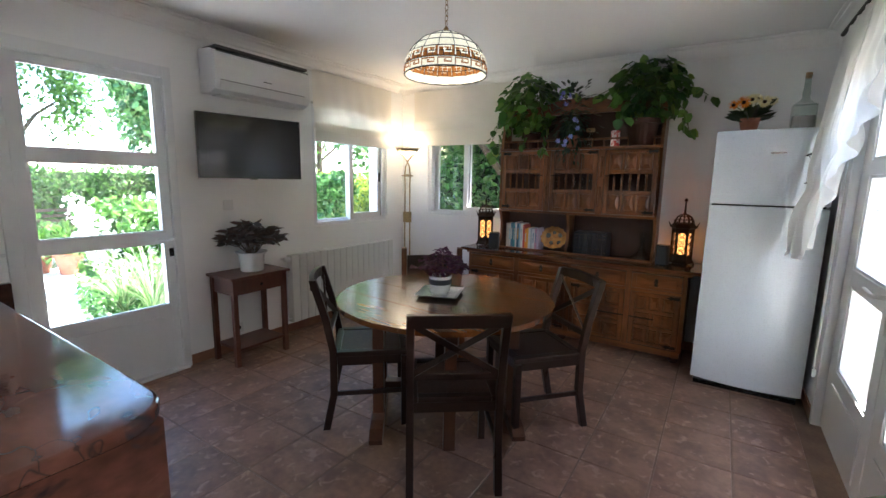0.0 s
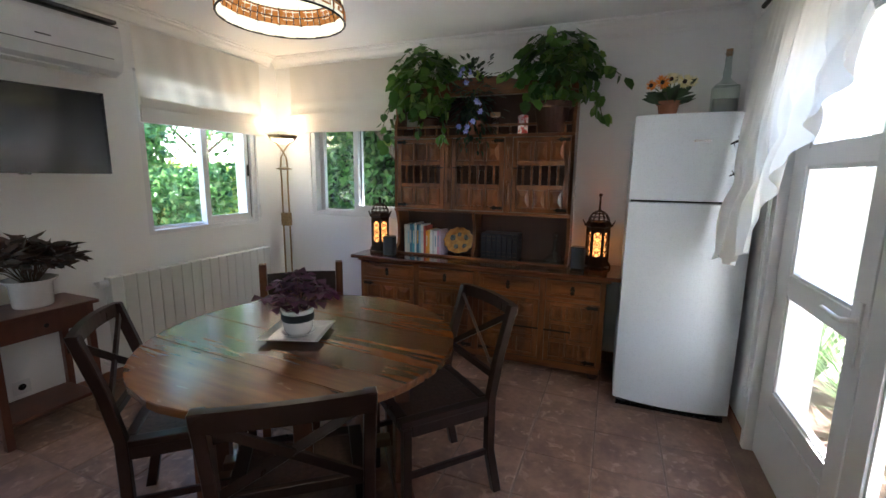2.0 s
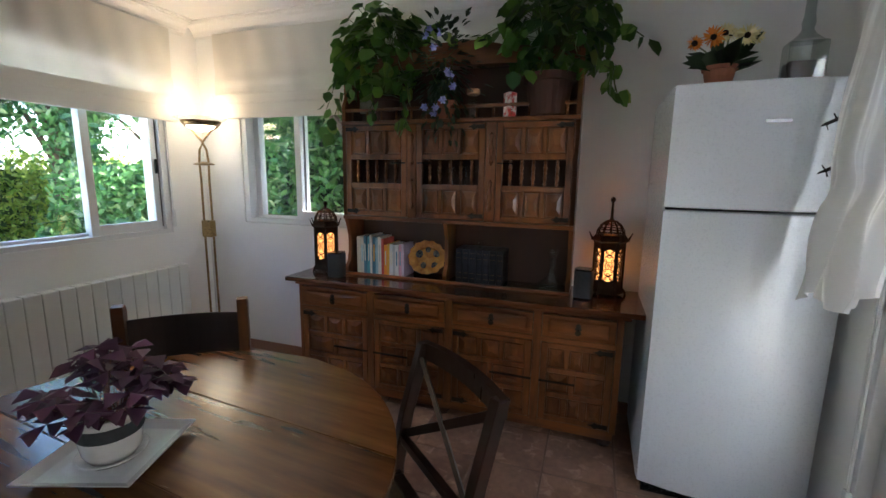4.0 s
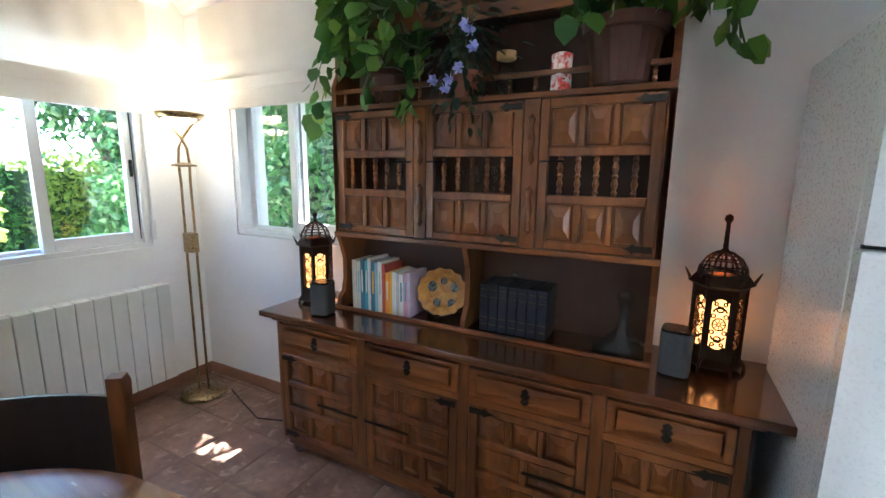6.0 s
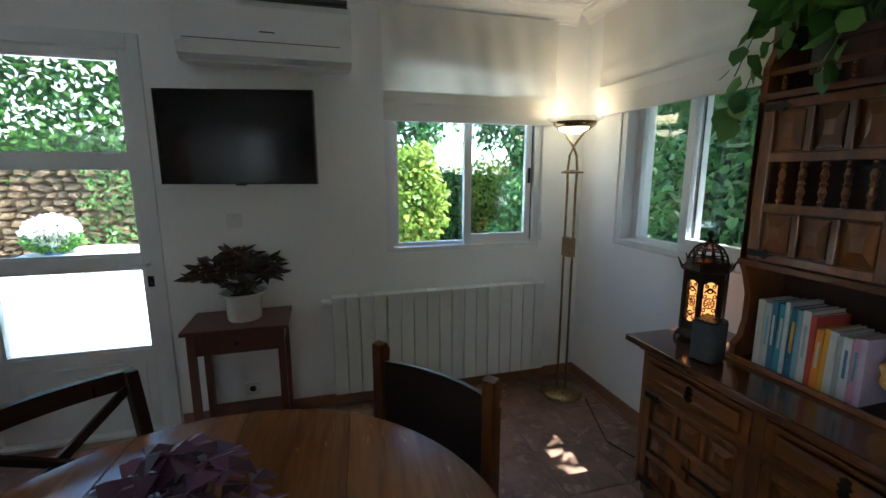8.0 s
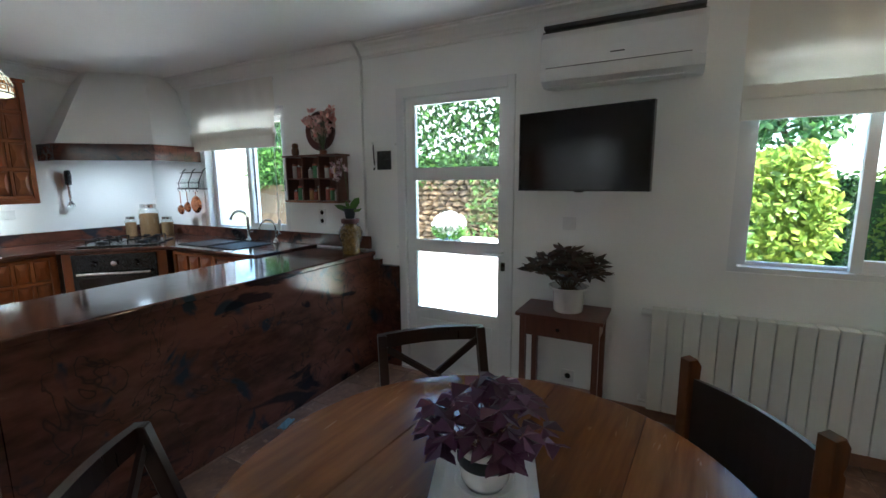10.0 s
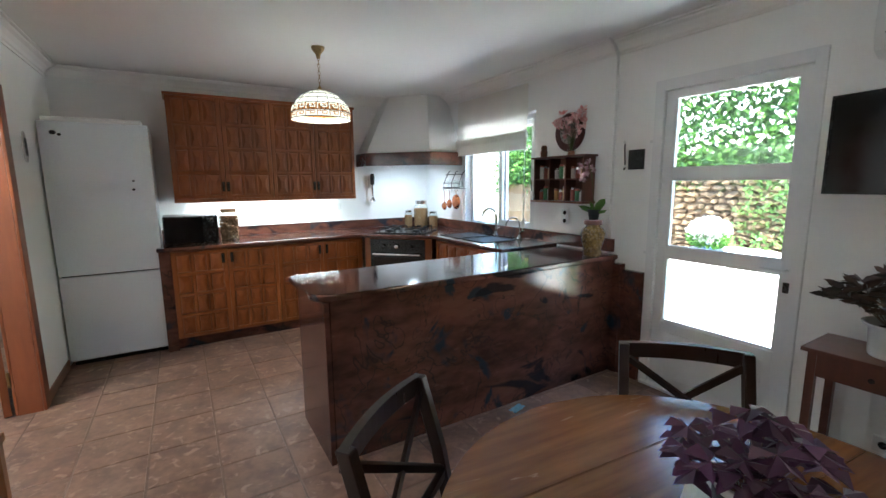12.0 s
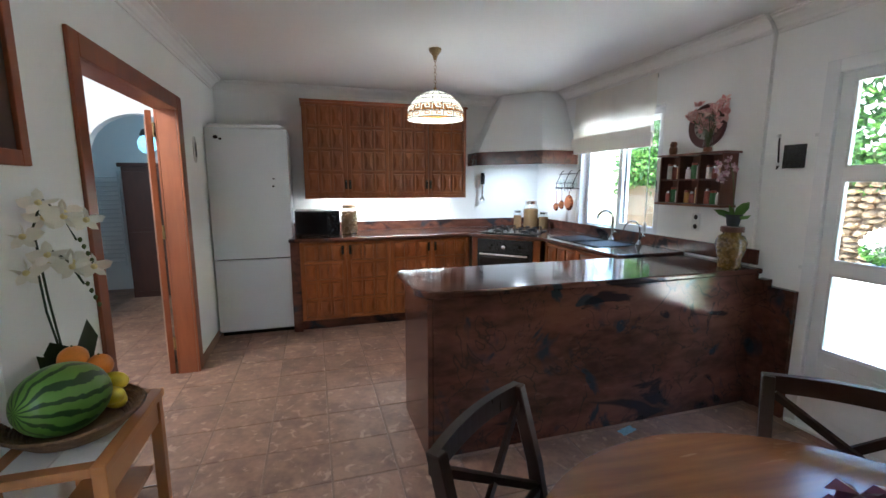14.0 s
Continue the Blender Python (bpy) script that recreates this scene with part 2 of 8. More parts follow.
GLASS = glass("window_glass")
CLEAR = glass("clear_glass", (0.92, 0.95, 0.94), 0.02, True, 0.05)
TERRA = material("plant_pot_clay", (0.34, 0.13, 0.075), 0.7, second=(0.25, 0.09, 0.05), scale=9, detail=60, bump=0.2)
CERAM = material("white_ceramic", (0.78, 0.78, 0.76), 0.2, second=(0.72, 0.72, 0.70), scale=9, detail=60, bump=0.02, coat=0.3)
PERILEAF = island_foliage("periwinkle_leaf", (0.012, 0.030, 0.016), (0.040, 0.075, 0.035), 0.5, 0.2)
POTHOS = island_foliage("pothos_leaf", (0.020, 0.080, 0.014), (0.13, 0.27, 0.045), 0.35, 0.25, (0.32, 0.42, 0.10))
DARKLEAF = island_foliage("schefflera_leaf", (0.035, 0.03, 0.02), (0.085, 0.05, 0.035), 0.4, 0.12, (0.14, 0.07, 0.05))
PURPLE = island_foliage("oxalis_leaf", (0.05, 0.014, 0.04), (0.13, 0.04, 0.10), 0.45, 0.25)
PERIW = island_foliage("periwinkle_petal", (0.22, 0.24, 0.62), (0.42, 0.45, 0.85), 0.5, 0.3)
STEM = material("green_stem", (0.10, 0.14, 0.04), 0.6)
SOIL = material("potting_soil", (0.04, 0.025, 0.018), 0.95, scale=30, detail=90, bump=0.8)


def granite_material():
    m = material("red_brown_granite", (0.150, 0.060, 0.041), 0.09, second=(0.055, 0.023, 0.018), scale=2.2, detail=14, stretch=(0.7, 1.2, 1.8), bump=0.0, amount=0.5, spec=0.42)
    n, l = m.node_tree.nodes, m.node_tree.links
    b = n["Principled BSDF"]
    base = b.inputs["Base Color"].links[0].from_socket
    co, w, r1 = n.new("ShaderNodeTexCoord"), n.new("ShaderNodeTexNoise"), n.new("ShaderNodeValToRGB")
    w.inputs["Scale"].default_value, w.inputs["Detail"].default_value, w.inputs["Distortion"].default_value = 3.2, 3, 1.2
    l.new(co.outputs["Object"], w.inputs["Vector"])
    for e, (p, v) in zip((r1.color_ramp.elements[0], r1.color_ramp.elements[1]), ((0.33, 1.0), (0.41, 0.0))):
        e.position, e.color = p, (v, v, v, 1)
    l.new(w.outputs[0], r1.inputs[0])
    mx = n.new("ShaderNodeMix")
    mx.data_type = "RGBA"
    mx.inputs[7].default_value = (0.03, 0.033, 0.042, 1)
    l.new(r1.outputs[0], mx.inputs[0])
    l.new(base, mx.inputs[6])
    v2, r2 = n.new("ShaderNodeTexVoronoi"), n.new("ShaderNodeValToRGB")
    v2.feature, v2.inputs["Scale"].default_value = "DISTANCE_TO_EDGE", 2.6
    mp = n.new("ShaderNodeVectorMath")
    sc = n.new("ShaderNodeVectorMath")
    sc.operation, sc.inputs[3].default_value = "SCALE", 0.7
    l.new(w.outputs[1], sc.inputs[0])
    l.new(co.outputs["Object"], mp.inputs[0])
    l.new(sc.outputs[0], mp.inputs[1])
    l.new(mp.outputs[0], v2.inputs["Vector"])
    for e, (p, v) in zip((r2.color_ramp.elements[0], r2.color_ramp.elements[1]), ((0.0, 0.8), (0.02, 0.0))):
        e.position, e.color = p, (v, v, v, 1)
    l.new(v2.outputs[0], r2.inputs[0])
    my = n.new("ShaderNodeMix")
    my.data_type = "RGBA"
    my.inputs[7].default_value = (0.03, 0.022, 0.022, 1)
    l.new(r2.outputs[0], my.inputs[0])
    l.new(mx.outputs[2], my.inputs[6])
    l.new(my.outputs[2], b.inputs["Base Color"])
    overlay(m, (0.012, 0.012, 0.018), 2.0, 0.60, 0.64, 0.85, (0.8, 1, 1.9), 5, 1.1)
    overlay(m, (0.20, 0.095, 0.065), 5.5, 0.66, 0.74, 0.4, (0.6, 1, 1.8), 5, 2.2)
    return m


GRANITE = granite_material()


def emissive(name, colour, power):
    m = bpy.data.materials.new(name)
    m.use_nodes = True
    b = m.node_tree.nodes["Principled BSDF"]
    b.inputs["Base Color"].default_value = (*colour, 1)
    b.inputs["Emission Color"].default_value, b.inputs["Emission Strength"].default_value = (*colour, 1), power
    return m


# ---- mesh helpers ----
def smooth(me, on=True):
    for p in me.polygons:
        p.use_smooth = on


def part(name, bm, mat, parent=None, label="", at=None, soft=False):
    me = bpy.data.meshes.new(name)
    bm.to_mesh(me)
    bm.free()
    me.materials.append(mat)
    if soft:
        smooth(me)
    ob = new(name, me)
    if parent is not None:
        ob.parent = parent
    if at is not None:
        ob.matrix_basis = at
    if label:
        ob["label"] = label
    return ob


def thing(name, label, category, m=None, group="", kind=""):
    ob = new(name)
    ob.matrix_basis = m or Matrix()
    return tagged(ob, label, category, group, kind)


def box(bm, x0, x1, y0, y1, z0, z1, m=None):
    vs = [bm.verts.new((x, y, z)) for x in (x0, x1) for y in (y0, y1) for z in (z0, z1)]
    for f in ((0, 1, 3, 2), (4, 6, 7, 5), (0, 4, 5, 1), (2, 3, 7, 6), (0, 2, 6, 4), (1, 5, 7, 3)):
        bm.faces.new([vs[i] for i in f])
    if m is not None:
        bmesh.ops.transform(bm, matrix=m, verts=vs)
    return vs


def boxes(*dims, bevel=0.0, seg=2):
    bm = bmesh.new()
    for d in dims:
        box(bm, *d)
    bmesh.ops.recalc_face_normals(bm, faces=bm.faces)
    if bevel:
        bmesh.ops.bevel(bm, geom=list(bm.edges), offset=bevel, segments=seg, affect="EDGES", profile=0.6)
    return bm


def lathe(profile, n=24, m=None, cap=False, bm=None):
    bm = bm or bmesh.new()
    rings = []
    for r, z in profile:
        if r < 1e-5:
            rings.append([bm.verts.new((0, 0, z))])
        else:
            rings.append([bm.verts.new((r * math.cos(2 * math.pi * i / n), r * math.sin(2 * math.pi * i / n), z)) for i in range(n)])
    for a, b in zip(rings, rings[1:]):
        for i in range(n):
            j = (i + 1) % n
            if len(a) == 1 and len(b) == 1:
                continue
            if len(a) == 1:
                bm.faces.new((a[0], b[j], b[i]))
            elif len(b) == 1:
                bm.faces.new((a[i], a[j], b[0]))
            else:
                bm.faces.new((a[i], a[j], b[j], b[i]))
    if m is not None:
        bmesh.ops.transform(bm, matrix=m, verts=[v for r in rings for v in r])
    return bm


def tube(points, r, n=8, bm=None, radii=None):
    """A round bar along points."""
    bm = bm or bmesh.new()
    pts = [Vector(p) for p in points]
    rings = []
    for i, p in enumerate(pts):
        way = (pts[min(i + 1, len(pts) - 1)] - pts[max(i - 1, 0)]).normalized()
        side = way.cross(Vector((0, 0, 1)) if abs(way.z) < 0.9 else Vector((1, 0, 0))).normalized()
        up = side.cross(way)
        rr = radii[i] if radii else r
        rings.append([bm.verts.new(p + rr * (math.cos(a) * side + math.sin(a) * up)) for a in (2 * math.pi * k / n for k in range(n))])
    for a, b in zip(rings, rings[1:]):
        for i in range(n):
            bm.faces.new((a[i], a[(i + 1) % n], b[(i + 1) % n], b[i]))
    bm.faces.new(rings[0][::-1])
    bm.faces.new(rings[-1])
    return bm


def prism(outline, z0, z1, bm=None, bevel=0.0, m=None):
    """A flat shape from its outline, z0 to z1."""
    bm = bm or bmesh.new()
    lo, hi = [bm.verts.new((x, y, z0)) for x, y in outline], [bm.verts.new((x, y, z1)) for x, y in outline]
    bm.faces.new(lo[::-1])
    top = bm.faces.new(hi)
    for i in range(len(lo)):
        j = (i + 1) % len(lo)
        bm.faces.new((lo[i], lo[j], hi[j], hi[i]))
    bmesh.ops.recalc_face_normals(bm, faces=bm.faces)
    if bevel:
        es = [e for e in bm.edges if abs(e.verts[0].co.z - e.verts[1].co.z) < 1e-6]
        bmesh.ops.bevel(bm, geom=es, offset=bevel, segments=3, affect="EDGES", profile=0.5)
    if m is not None:
        bmesh.ops.transform(bm, matrix=m, verts=bm.verts)
    return bm


def bar(bm, a, b, w, d, side=None):
    """A square bar from a to b, w wide along side and d deep."""
    a, b = Vector(a), Vector(b)
    way = (b - a).normalized()
    side = Vector(side) if side else way.cross(Vector((0, 0, 1)) if abs(way.z) < 0.9 else Vector((0, 1, 0))).normalized()
    side = (side - side.dot(way) * way).normalized()
    up = way.cross(side)
    vs = [bm.verts.new(p + s * w / 2 * side + u * d / 2 * up) for p in (a, b) for s in (-1, 1) for u in (-1, 1)]
    for f in ((0, 1, 3, 2), (4, 6, 7, 5), (0, 4, 5, 1), (2, 3, 7, 6), (0, 2, 6, 4), (1, 5, 7, 3)):
        bm.faces.new([vs[i] for i in f])
    bmesh.ops.recalc_face_normals(bm, faces=bm.faces)
    return bm


def leaf_mesh(name, places, ways, sizes, shape=0.6, fold=0.15, seed=1):
    """Many folded leaves in one mesh: six corners each, pointing along ways."""
    rng = np.random.default_rng(seed)
    n = len(places)
    P, W = np.asarray(places, float), np.asarray(ways, float)
    W /= np.linalg.norm(W, axis=1)[:, None] + 1e-9
    S = np.asarray(sizes, float)[:, None]
    R = rng.normal(size=(n, 3))
    side = np.cross(W, R)
    side /= np.linalg.norm(side, axis=1)[:, None] + 1e-9
    up = np.cross(side, W)
    V = np.empty((n, 6, 3))
    V[:, 0] = P
    V[:, 1] = P + S * (0.30 * W + shape * 0.42 * side + fold * 0.5 * up)
    V[:, 2] = P + S * (0.68 * W + shape * 0.36 * side + fold * 0.35 * up)
    V[:, 3] = P + S * (1.0 * W - fold * 0.3 * up)
    V[:, 4] = P + S * (0.68 * W - shape * 0.36 * side + fold * 0.35 * up)
    V[:, 5] = P + S * (0.30 * W - shape * 0.42 * side + fold * 0.5 * up)
    me = bpy.data.meshes.new(name)
    me.vertices.add(n * 6)
    me.vertices.foreach_set("co", V.ravel())
    base = (np.arange(n) * 6)[:, None]
    F = np.concatenate([base + np.array([[0, 1, 2, 3]]), base + np.array([[0, 3, 4, 5]])], axis=1).reshape(-1)
    me.loops.add(len(F))
    me.loops.foreach_set("vertex_index", F.astype(np.int32))
    me.polygons.add(n * 2)
    me.polygons.foreach_set("loop_start", (np.arange(n * 2) * 4).astype(np.int32))
    me.polygons.foreach_set("loop_total", np.full(n * 2, 4, np.int32))
    me.update(calc_edges=True)
    me.validate()
    return me


def leaf_part(name, me, mat, parent=None, label=""):
    me.materials.append(mat)
    ob = new(name, me)
    if parent is not None:
        ob.parent = parent
    if label:
        ob["label"] = label
    return ob


def structure(name, bm, mat, label="", category="", at=None):
    ob = part(name, bm, mat, None, label, at)
    return tagged(ob, label, category, "", "structure")


def holed(axis, p0, p1, u0, u1, z0, z1, holes):
    """A wall slab from p0 to p1 in depth, running u0 to u1, with openings (u, u, z, z). axis: the way it runs."""
    us = sorted({u0, u1, *[h[0] for h in holes], *[h[1] for h in holes]})
    bm = bmesh.new()
    for a, b in zip(us, us[1:]):
        cuts = sorted([(h[2], h[3]) for h in holes if h[0] < (a + b) / 2 < h[1]])
        z = z0
        for lo, hi in cuts + [(z1, z1)]:
            if lo > z + 1e-6:
                box(bm, a, b, p0, p1, z, lo) if axis == "x" else box(bm, p0, p1, a, b, z, lo)
            z = hi
    bmesh.ops.remove_doubles(bm, verts=bm.verts, dist=1e-5)
    bmesh.ops.recalc_face_normals(bm, faces=bm.faces)
    return bm


# ---- the room ----
XW, XK, YN, XE, XH, YK, H = -2.8, -2.77, 4.33, 1.02, 0.90, -2.3, 2.47
structure("wall_west", holed("y", XW - 0.25, XW, 0.56, YN, 0, H + 0.1, [(0.89, 1.75, 0, 2.10), (2.985, 4.02, 0.955, 2.1)]), WALL, "white plastered wall with a glazed door and a window", "wall")
structure("wall_west_kitchen", holed("y", XW - 0.25, XK, YK, 0.56, 0, H + 0.1, [(-1.44, -0.262, 0.985, 2.1)]), WALL, "white plastered kitchen wall with a window over the sink", "wall")
structure("wall_north", holed("x", YN, YN + 0.25, XW - 0.25, XE + 0.25, 0, H + 0.1, [(-2.43, -1.20, 1.02, 2.1)]), WALL, "white plastered wall behind the dresser with a window", "wall")
structure("wall_east", holed("y", XE, XE + 0.25, 1.1, YN, 0, H + 0.1, [(1.76, 3.46, 0, 2.12)]), WALL, "white plastered wall with glazed double doors", "wall")
structure("wall_east_hall", holed("y", XH, XH + 0.12, YK, 1.1, 0, H + 0.1, [(-0.96, 0.44, 0, 2.0)]), WALL, "white plastered wall with a doorway to the hall", "wall")
structure("wall_east_return", boxes((XH + 0.12, XE + 0.25, 1.0, 1.1, 0, H + 0.1)), WALL, "short white plastered return wall", "wall")
structure("wall_south", boxes((XW - 0.25, XH + 0.12, YK - 0.2, YK, 0, H + 0.1)), WALL, "white plastered wall behind the kitchen units", "wall")
structure("ceiling", boxes((XW - 0.25, XE + 0.25, YK - 0.2, YN + 0.25, H, H + 0.06)), CEIL, "plain off-white painted ceiling", "ceiling")
# unseen slab added to keep the sun out; its overhang trims the window sun
structure("roof", boxes((XW - 0.5, XE + 0.4, 1.3, YN + 0.70, H + 0.2, H + 0.35), (XW - 0.5, 4.6, -5.2, 1.3, H + 0.2, H + 0.35)), WALL, "unseen flat slab added to block the sun", "roof")


def cornice(name, a, b, inward):
    """Stepped plaster coving from a to b at the top of a wall."""
    a, b, q = Vector((*a, 0)), Vector((*b, 0)), Vector((*inward, 0))
    prof = [(0, 0.105), (0.008, 0.105), (0.010, 0.088), (0.020, 0.080), (0.030, 0.060), (0.052, 0.036), (0.075, 0.024), (0.078, 0.012), (0.098, 0.010), (0.098, 0.0), (0, 0)]
    bm = bmesh.new()
    rings = [[bm.verts.new(p + q * d + Vector((0, 0, H - 0.001 - z))) for d, z in prof] for p in (a, b)]
    for i in range(len(prof)):
        j = (i + 1) % len(prof)
        bm.faces.new((rings[0][i], rings[0][j], rings[1][j], rings[1][i]))
    bm.faces.new(rings[0][::-1])
    bm.faces.new(rings[1])
    bmesh.ops.recalc_face_normals(bm, faces=bm.faces)
    return structure(name, bm, CEIL, "white stepped plaster coving", "coving")


cornice("trim_west", (XW + 0.001, 0.565), (XW + 0.001, YN - 0.1), (1, 0))
cornice("trim_west_kitchen", (XK + 0.001, YK + 0.1), (XK + 0.001, 0.558), (1, 0))
cornice("trim_north", (XW + 0.003, YN - 0.001), (XE - 0.003, YN - 0.001), (0, -1))
cornice("trim_east", (XE - 0.001, 1.1), (XE - 0.001, YN - 0.1), (-1, 0))
cornice("trim_hall", (XH - 0.001, YK + 0.1), (XH - 0.001, 1.095), (-1, 0))
cornice("trim_south", (XK + 0.003, YK + 0.001), (XH - 0.003, YK + 0.001), (0, 1))


def skirting(name, x0, x1, y0, y1):
    structure(name, boxes((x0, x1, y0, y1, 0.0, 0.075), bevel=0.003), SKIRT, "low terracotta tile skirting", "skirting")


skirting("baseboard", XW + 0.001, XW + 0.011, 1.785, YN - 0.012)
skirting("baseboard", XW + 0.001, XE - 0.012, YN - 0.011, YN - 0.001)
skirting("baseboard", XE - 0.011, XE - 0.001, 3.48, YN - 0.012)
skirting("baseboard", XE - 0.011, XE - 0.001, 1.11, 1.74)
skirting("baseboard", XH - 0.011, XH - 0.001, -1.7, -1.05)
skirting("baseboard", XH - 0.011, XH - 0.001, 0.54, 1.09)
floor = structure("floor", boxes((XW - 0.25, 4.5, -5.1, YN + 0.25, -0.12, -0.003)), GROUT, "terracotta tiled floor with pale joints", "floor")


# ---- windows and doors ----
def sliding_window(name, u0, u1, z0, z1, place, label, gap):
    """A two-leaf sliding window in the plane x along, z up, y outward; gap: where the leaves meet."""
    w = thing(name, label, "window", place, kind="structure")
    f = 0.045
    part("frame", boxes((u0, u0 + f, 0.0, 0.12, z0, z1), (u1 - f, u1, 0.0, 0.12, z0, z1), (u0 + f, u1 - f, 0.0, 0.12, z0, z0 + 0.03), (u0 + f, u1 - f, 0.0, 0.12, z1 - f, z1)), WHITE, w)
    for a, b, y, low in ((u0 + f, gap + 0.03, 0.075, 0.02), (gap - 0.03, u1 - f, 0.03, 0.065)):
        s = 0.048
        sash = part("sash", boxes((a, a + s, y, y + 0.035, z0 + 0.03, z1 - f), (b - s, b, y, y + 0.035, z0 + 0.03, z1 - f), (a + s, b - s, y, y + 0.035, z0 + 0.03, z0 + 0.03 + low), (a + s, b - s, y, y + 0.035, z1 - f - s, z1 - f), bevel=0.003), WHITE, w)
        part("slide_rail", boxes((b - 0.008, b - 0.003, y - 0.004, y, z0 + 0.05, z1 - f - 0.02)), INTAKE, sash, "dark brush seal")
        pane = part("pane", boxes((a + s, b - s, y + 0.015, y + 0.019, z0 + 0.03 + low, z1 - f - s)), GLASS, sash)
        pane.visible_shadow = False
        part("latch", boxes((b - 0.032, b - 0.016, y - 0.012, y, 1.38, 1.48), bevel=0.003), BLACK, sash, "black pull latch")
    return w


WEST = Matrix.Translation((XW, 0, 0)) @ Matrix.Rotation(radians(90), 4, "Z")      # along y, outward -x
NORTH = Matrix.Translation((0, YN, 0))
KWEST = Matrix.Translation((XK, 0, 0)) @ Matrix.Rotation(radians(90), 4, "Z")
sliding_window("window_1", 2.985, 4.02, 0.955, 2.08, WEST @ pose(0, 0.01, 0), "white aluminium sliding window looking on to the garden hedge", 3.53)
sliding_window("window_2", -2.43, -1.20, 1.025, 2.08, NORTH @ pose(0, 0.01, 0), "white aluminium sliding window with ivy outside", -1.948)
sliding_window("window_3", -1.44, -0.262, 0.985, 2.08, KWEST @ pose(0, 0.01, 0), "white aluminium sliding window over the kitchen sink", -0.80)


def roman_blind(u0, u1, z0, z1, place, label, folds=3):
    b = thing("roman_blind", label, "blind", place)
    n, rows = 40, 26
    bm = bmesh.new()
    grid = []
    rng = random.Random(int(u0 * 10) + 7)
    ph = rng.random() * 6
    for j in range(rows + 1):
        v = j / rows
        z = z1 + (z0 - z1) * v
        line = []
        for i in range(n + 1):
            u = i / n
            y = -0.035 - 0.006 * math.sin(u * 19 + ph + v * 2) * v - 0.004 * math.sin(u * 41 + ph * 2 - v * 5)
            low = (z - z0)
            for k, hgt in enumerate((0.0, 0.125, 0.20)[:folds]):
                if low < hgt + 0.11:
                    y -= 0.016 * max(0.0, 1 - abs(low - hgt - 0.055) / 0.06)
            line.append(bm.verts.new((u0 + (u1 - u0) * u, y, z)))
        grid.append(line)
    for j in range(rows):
        for i in range(n):
            bm.faces.new((grid[j][i], grid[j][i + 1], grid[j + 1][i + 1], grid[j + 1][i]))
    part("cloth", bm, BLIND, b, soft=True)
    part("fold", boxes((u0, u1, -0.062, -0.044, z0, z0 + 0.115), bevel=0.006), BLIND, b)
    part("fold", boxes((u0, u1, -0.070, -0.064, z0 + 0.10, z0 + 0.165), bevel=0.0025), BLIND, b)
    part("batten", boxes((u0 + 0.02, u1 - 0.02, -0.03, -0.008, z1 - 0.03, z1), bevel=0.003), WHITE, b)
    part("cord", tube([(u1 - 0.06, -0.012, z0 + 0.3), (u1 - 0.06, -0.012, 1.10)], 0.004, 6), PLASTIC, b, "hanging pull cord")
    part("cord_weight", tube([(u1 - 0.06, -0.012, 1.12), (u1 - 0.06, -0.012, 1.00)], 0.013, 8), PLASTIC, b, "white cord weight")
    return b


roman_blind(2.975, 4.08, 1.742, 2.37, WEST, "cream linen roman blind drawn up halfway over the garden window")
roman_blind(-2.60, -1.24, 1.785, 2.38, NORTH, "cream linen roman blind above the corner window")
roman_blind(-1.47, -0.33, 1.76, 2.34, KWEST, "cream roman blind half raised over the sink window")


# garden door on the west wall: local x along the wall, y outward
gd = thing("door_1", "white garden door, closed, three glass panes over a solid panel", "door", WEST @ pose(0.032, 0, 0), kind="structure")
part("door_frame", boxes((0.84, 0.905, -0.022, 0.10, 0.0, 2.12), (1.695, 1.745, -0.022, 0.10, 0.0, 2.12), (0.905, 1.695, -0.022, 0.10, 2.05, 2.12), bevel=0.004), WHITE, gd)
leaf = part("door_leaf", boxes((0.91, 0.97, 0.0, 0.045, 0.02, 2.045), (1.645, 1.69, 0.0, 0.045, 0.02, 2.045), (0.97, 1.645, 0.0, 0.045, 2.005, 2.045), (0.97, 1.645, 0.0, 0.045, 1.475, 1.54), (0.97, 1.645, 0.0, 0.045, 0.945, 1.015), (0.97, 1.645, 0.0, 0.045, 0.02, 0.49), bevel=0.003), WHITE, gd)
part("door_panel", boxes((1.01, 1.60, -0.010, 0.0, 0.09, 0.42), bevel=0.006), WHITE, leaf)
for z0, z1 in ((1.54, 2.005), (1.015, 1.475), (0.49, 0.945)):
    part("bead", boxes((0.97, 0.982, 0.006, 0.03, z0, z1), (1.633, 1.645, 0.006, 0.03, z0, z1), (0.982, 1.633, 0.006, 0.03, z0, z0 + 0.012), (0.982, 1.633, 0.006, 0.03, z1 - 0.012, z1)), PLASTIC, leaf)
    p = part("pane", boxes((0.982, 1.633, 0.018, 0.022, z0 + 0.012, z1 - 0.012)), GLASS, leaf)
    p.visible_shadow = False
hd = part("door_handle", tube([(1.672, -0.002, 0.965), (1.672, -0.05, 0.965), (1.66, -0.055, 0.966), (1.56, -0.055, 0.968)], 0.009, 10), PLASTIC, leaf, "white lever handle")
part("lock", boxes((1.658, 1.688, -0.006, 0.0, 0.84, 0.90), bevel=0.003), BLACK, leaf, "black lock plate")
part("threshold", boxes((0.86, 1.72, -0.05, 0.12, 0.0, 0.02), bevel=0.004), WHITE, gd)
for z in (1.72, 0.95):
    part("door_stay", boxes((0.815, 0.838, -0.014, -0.001, z, z + 0.02), bevel=0.003), PLASTIC, gd)

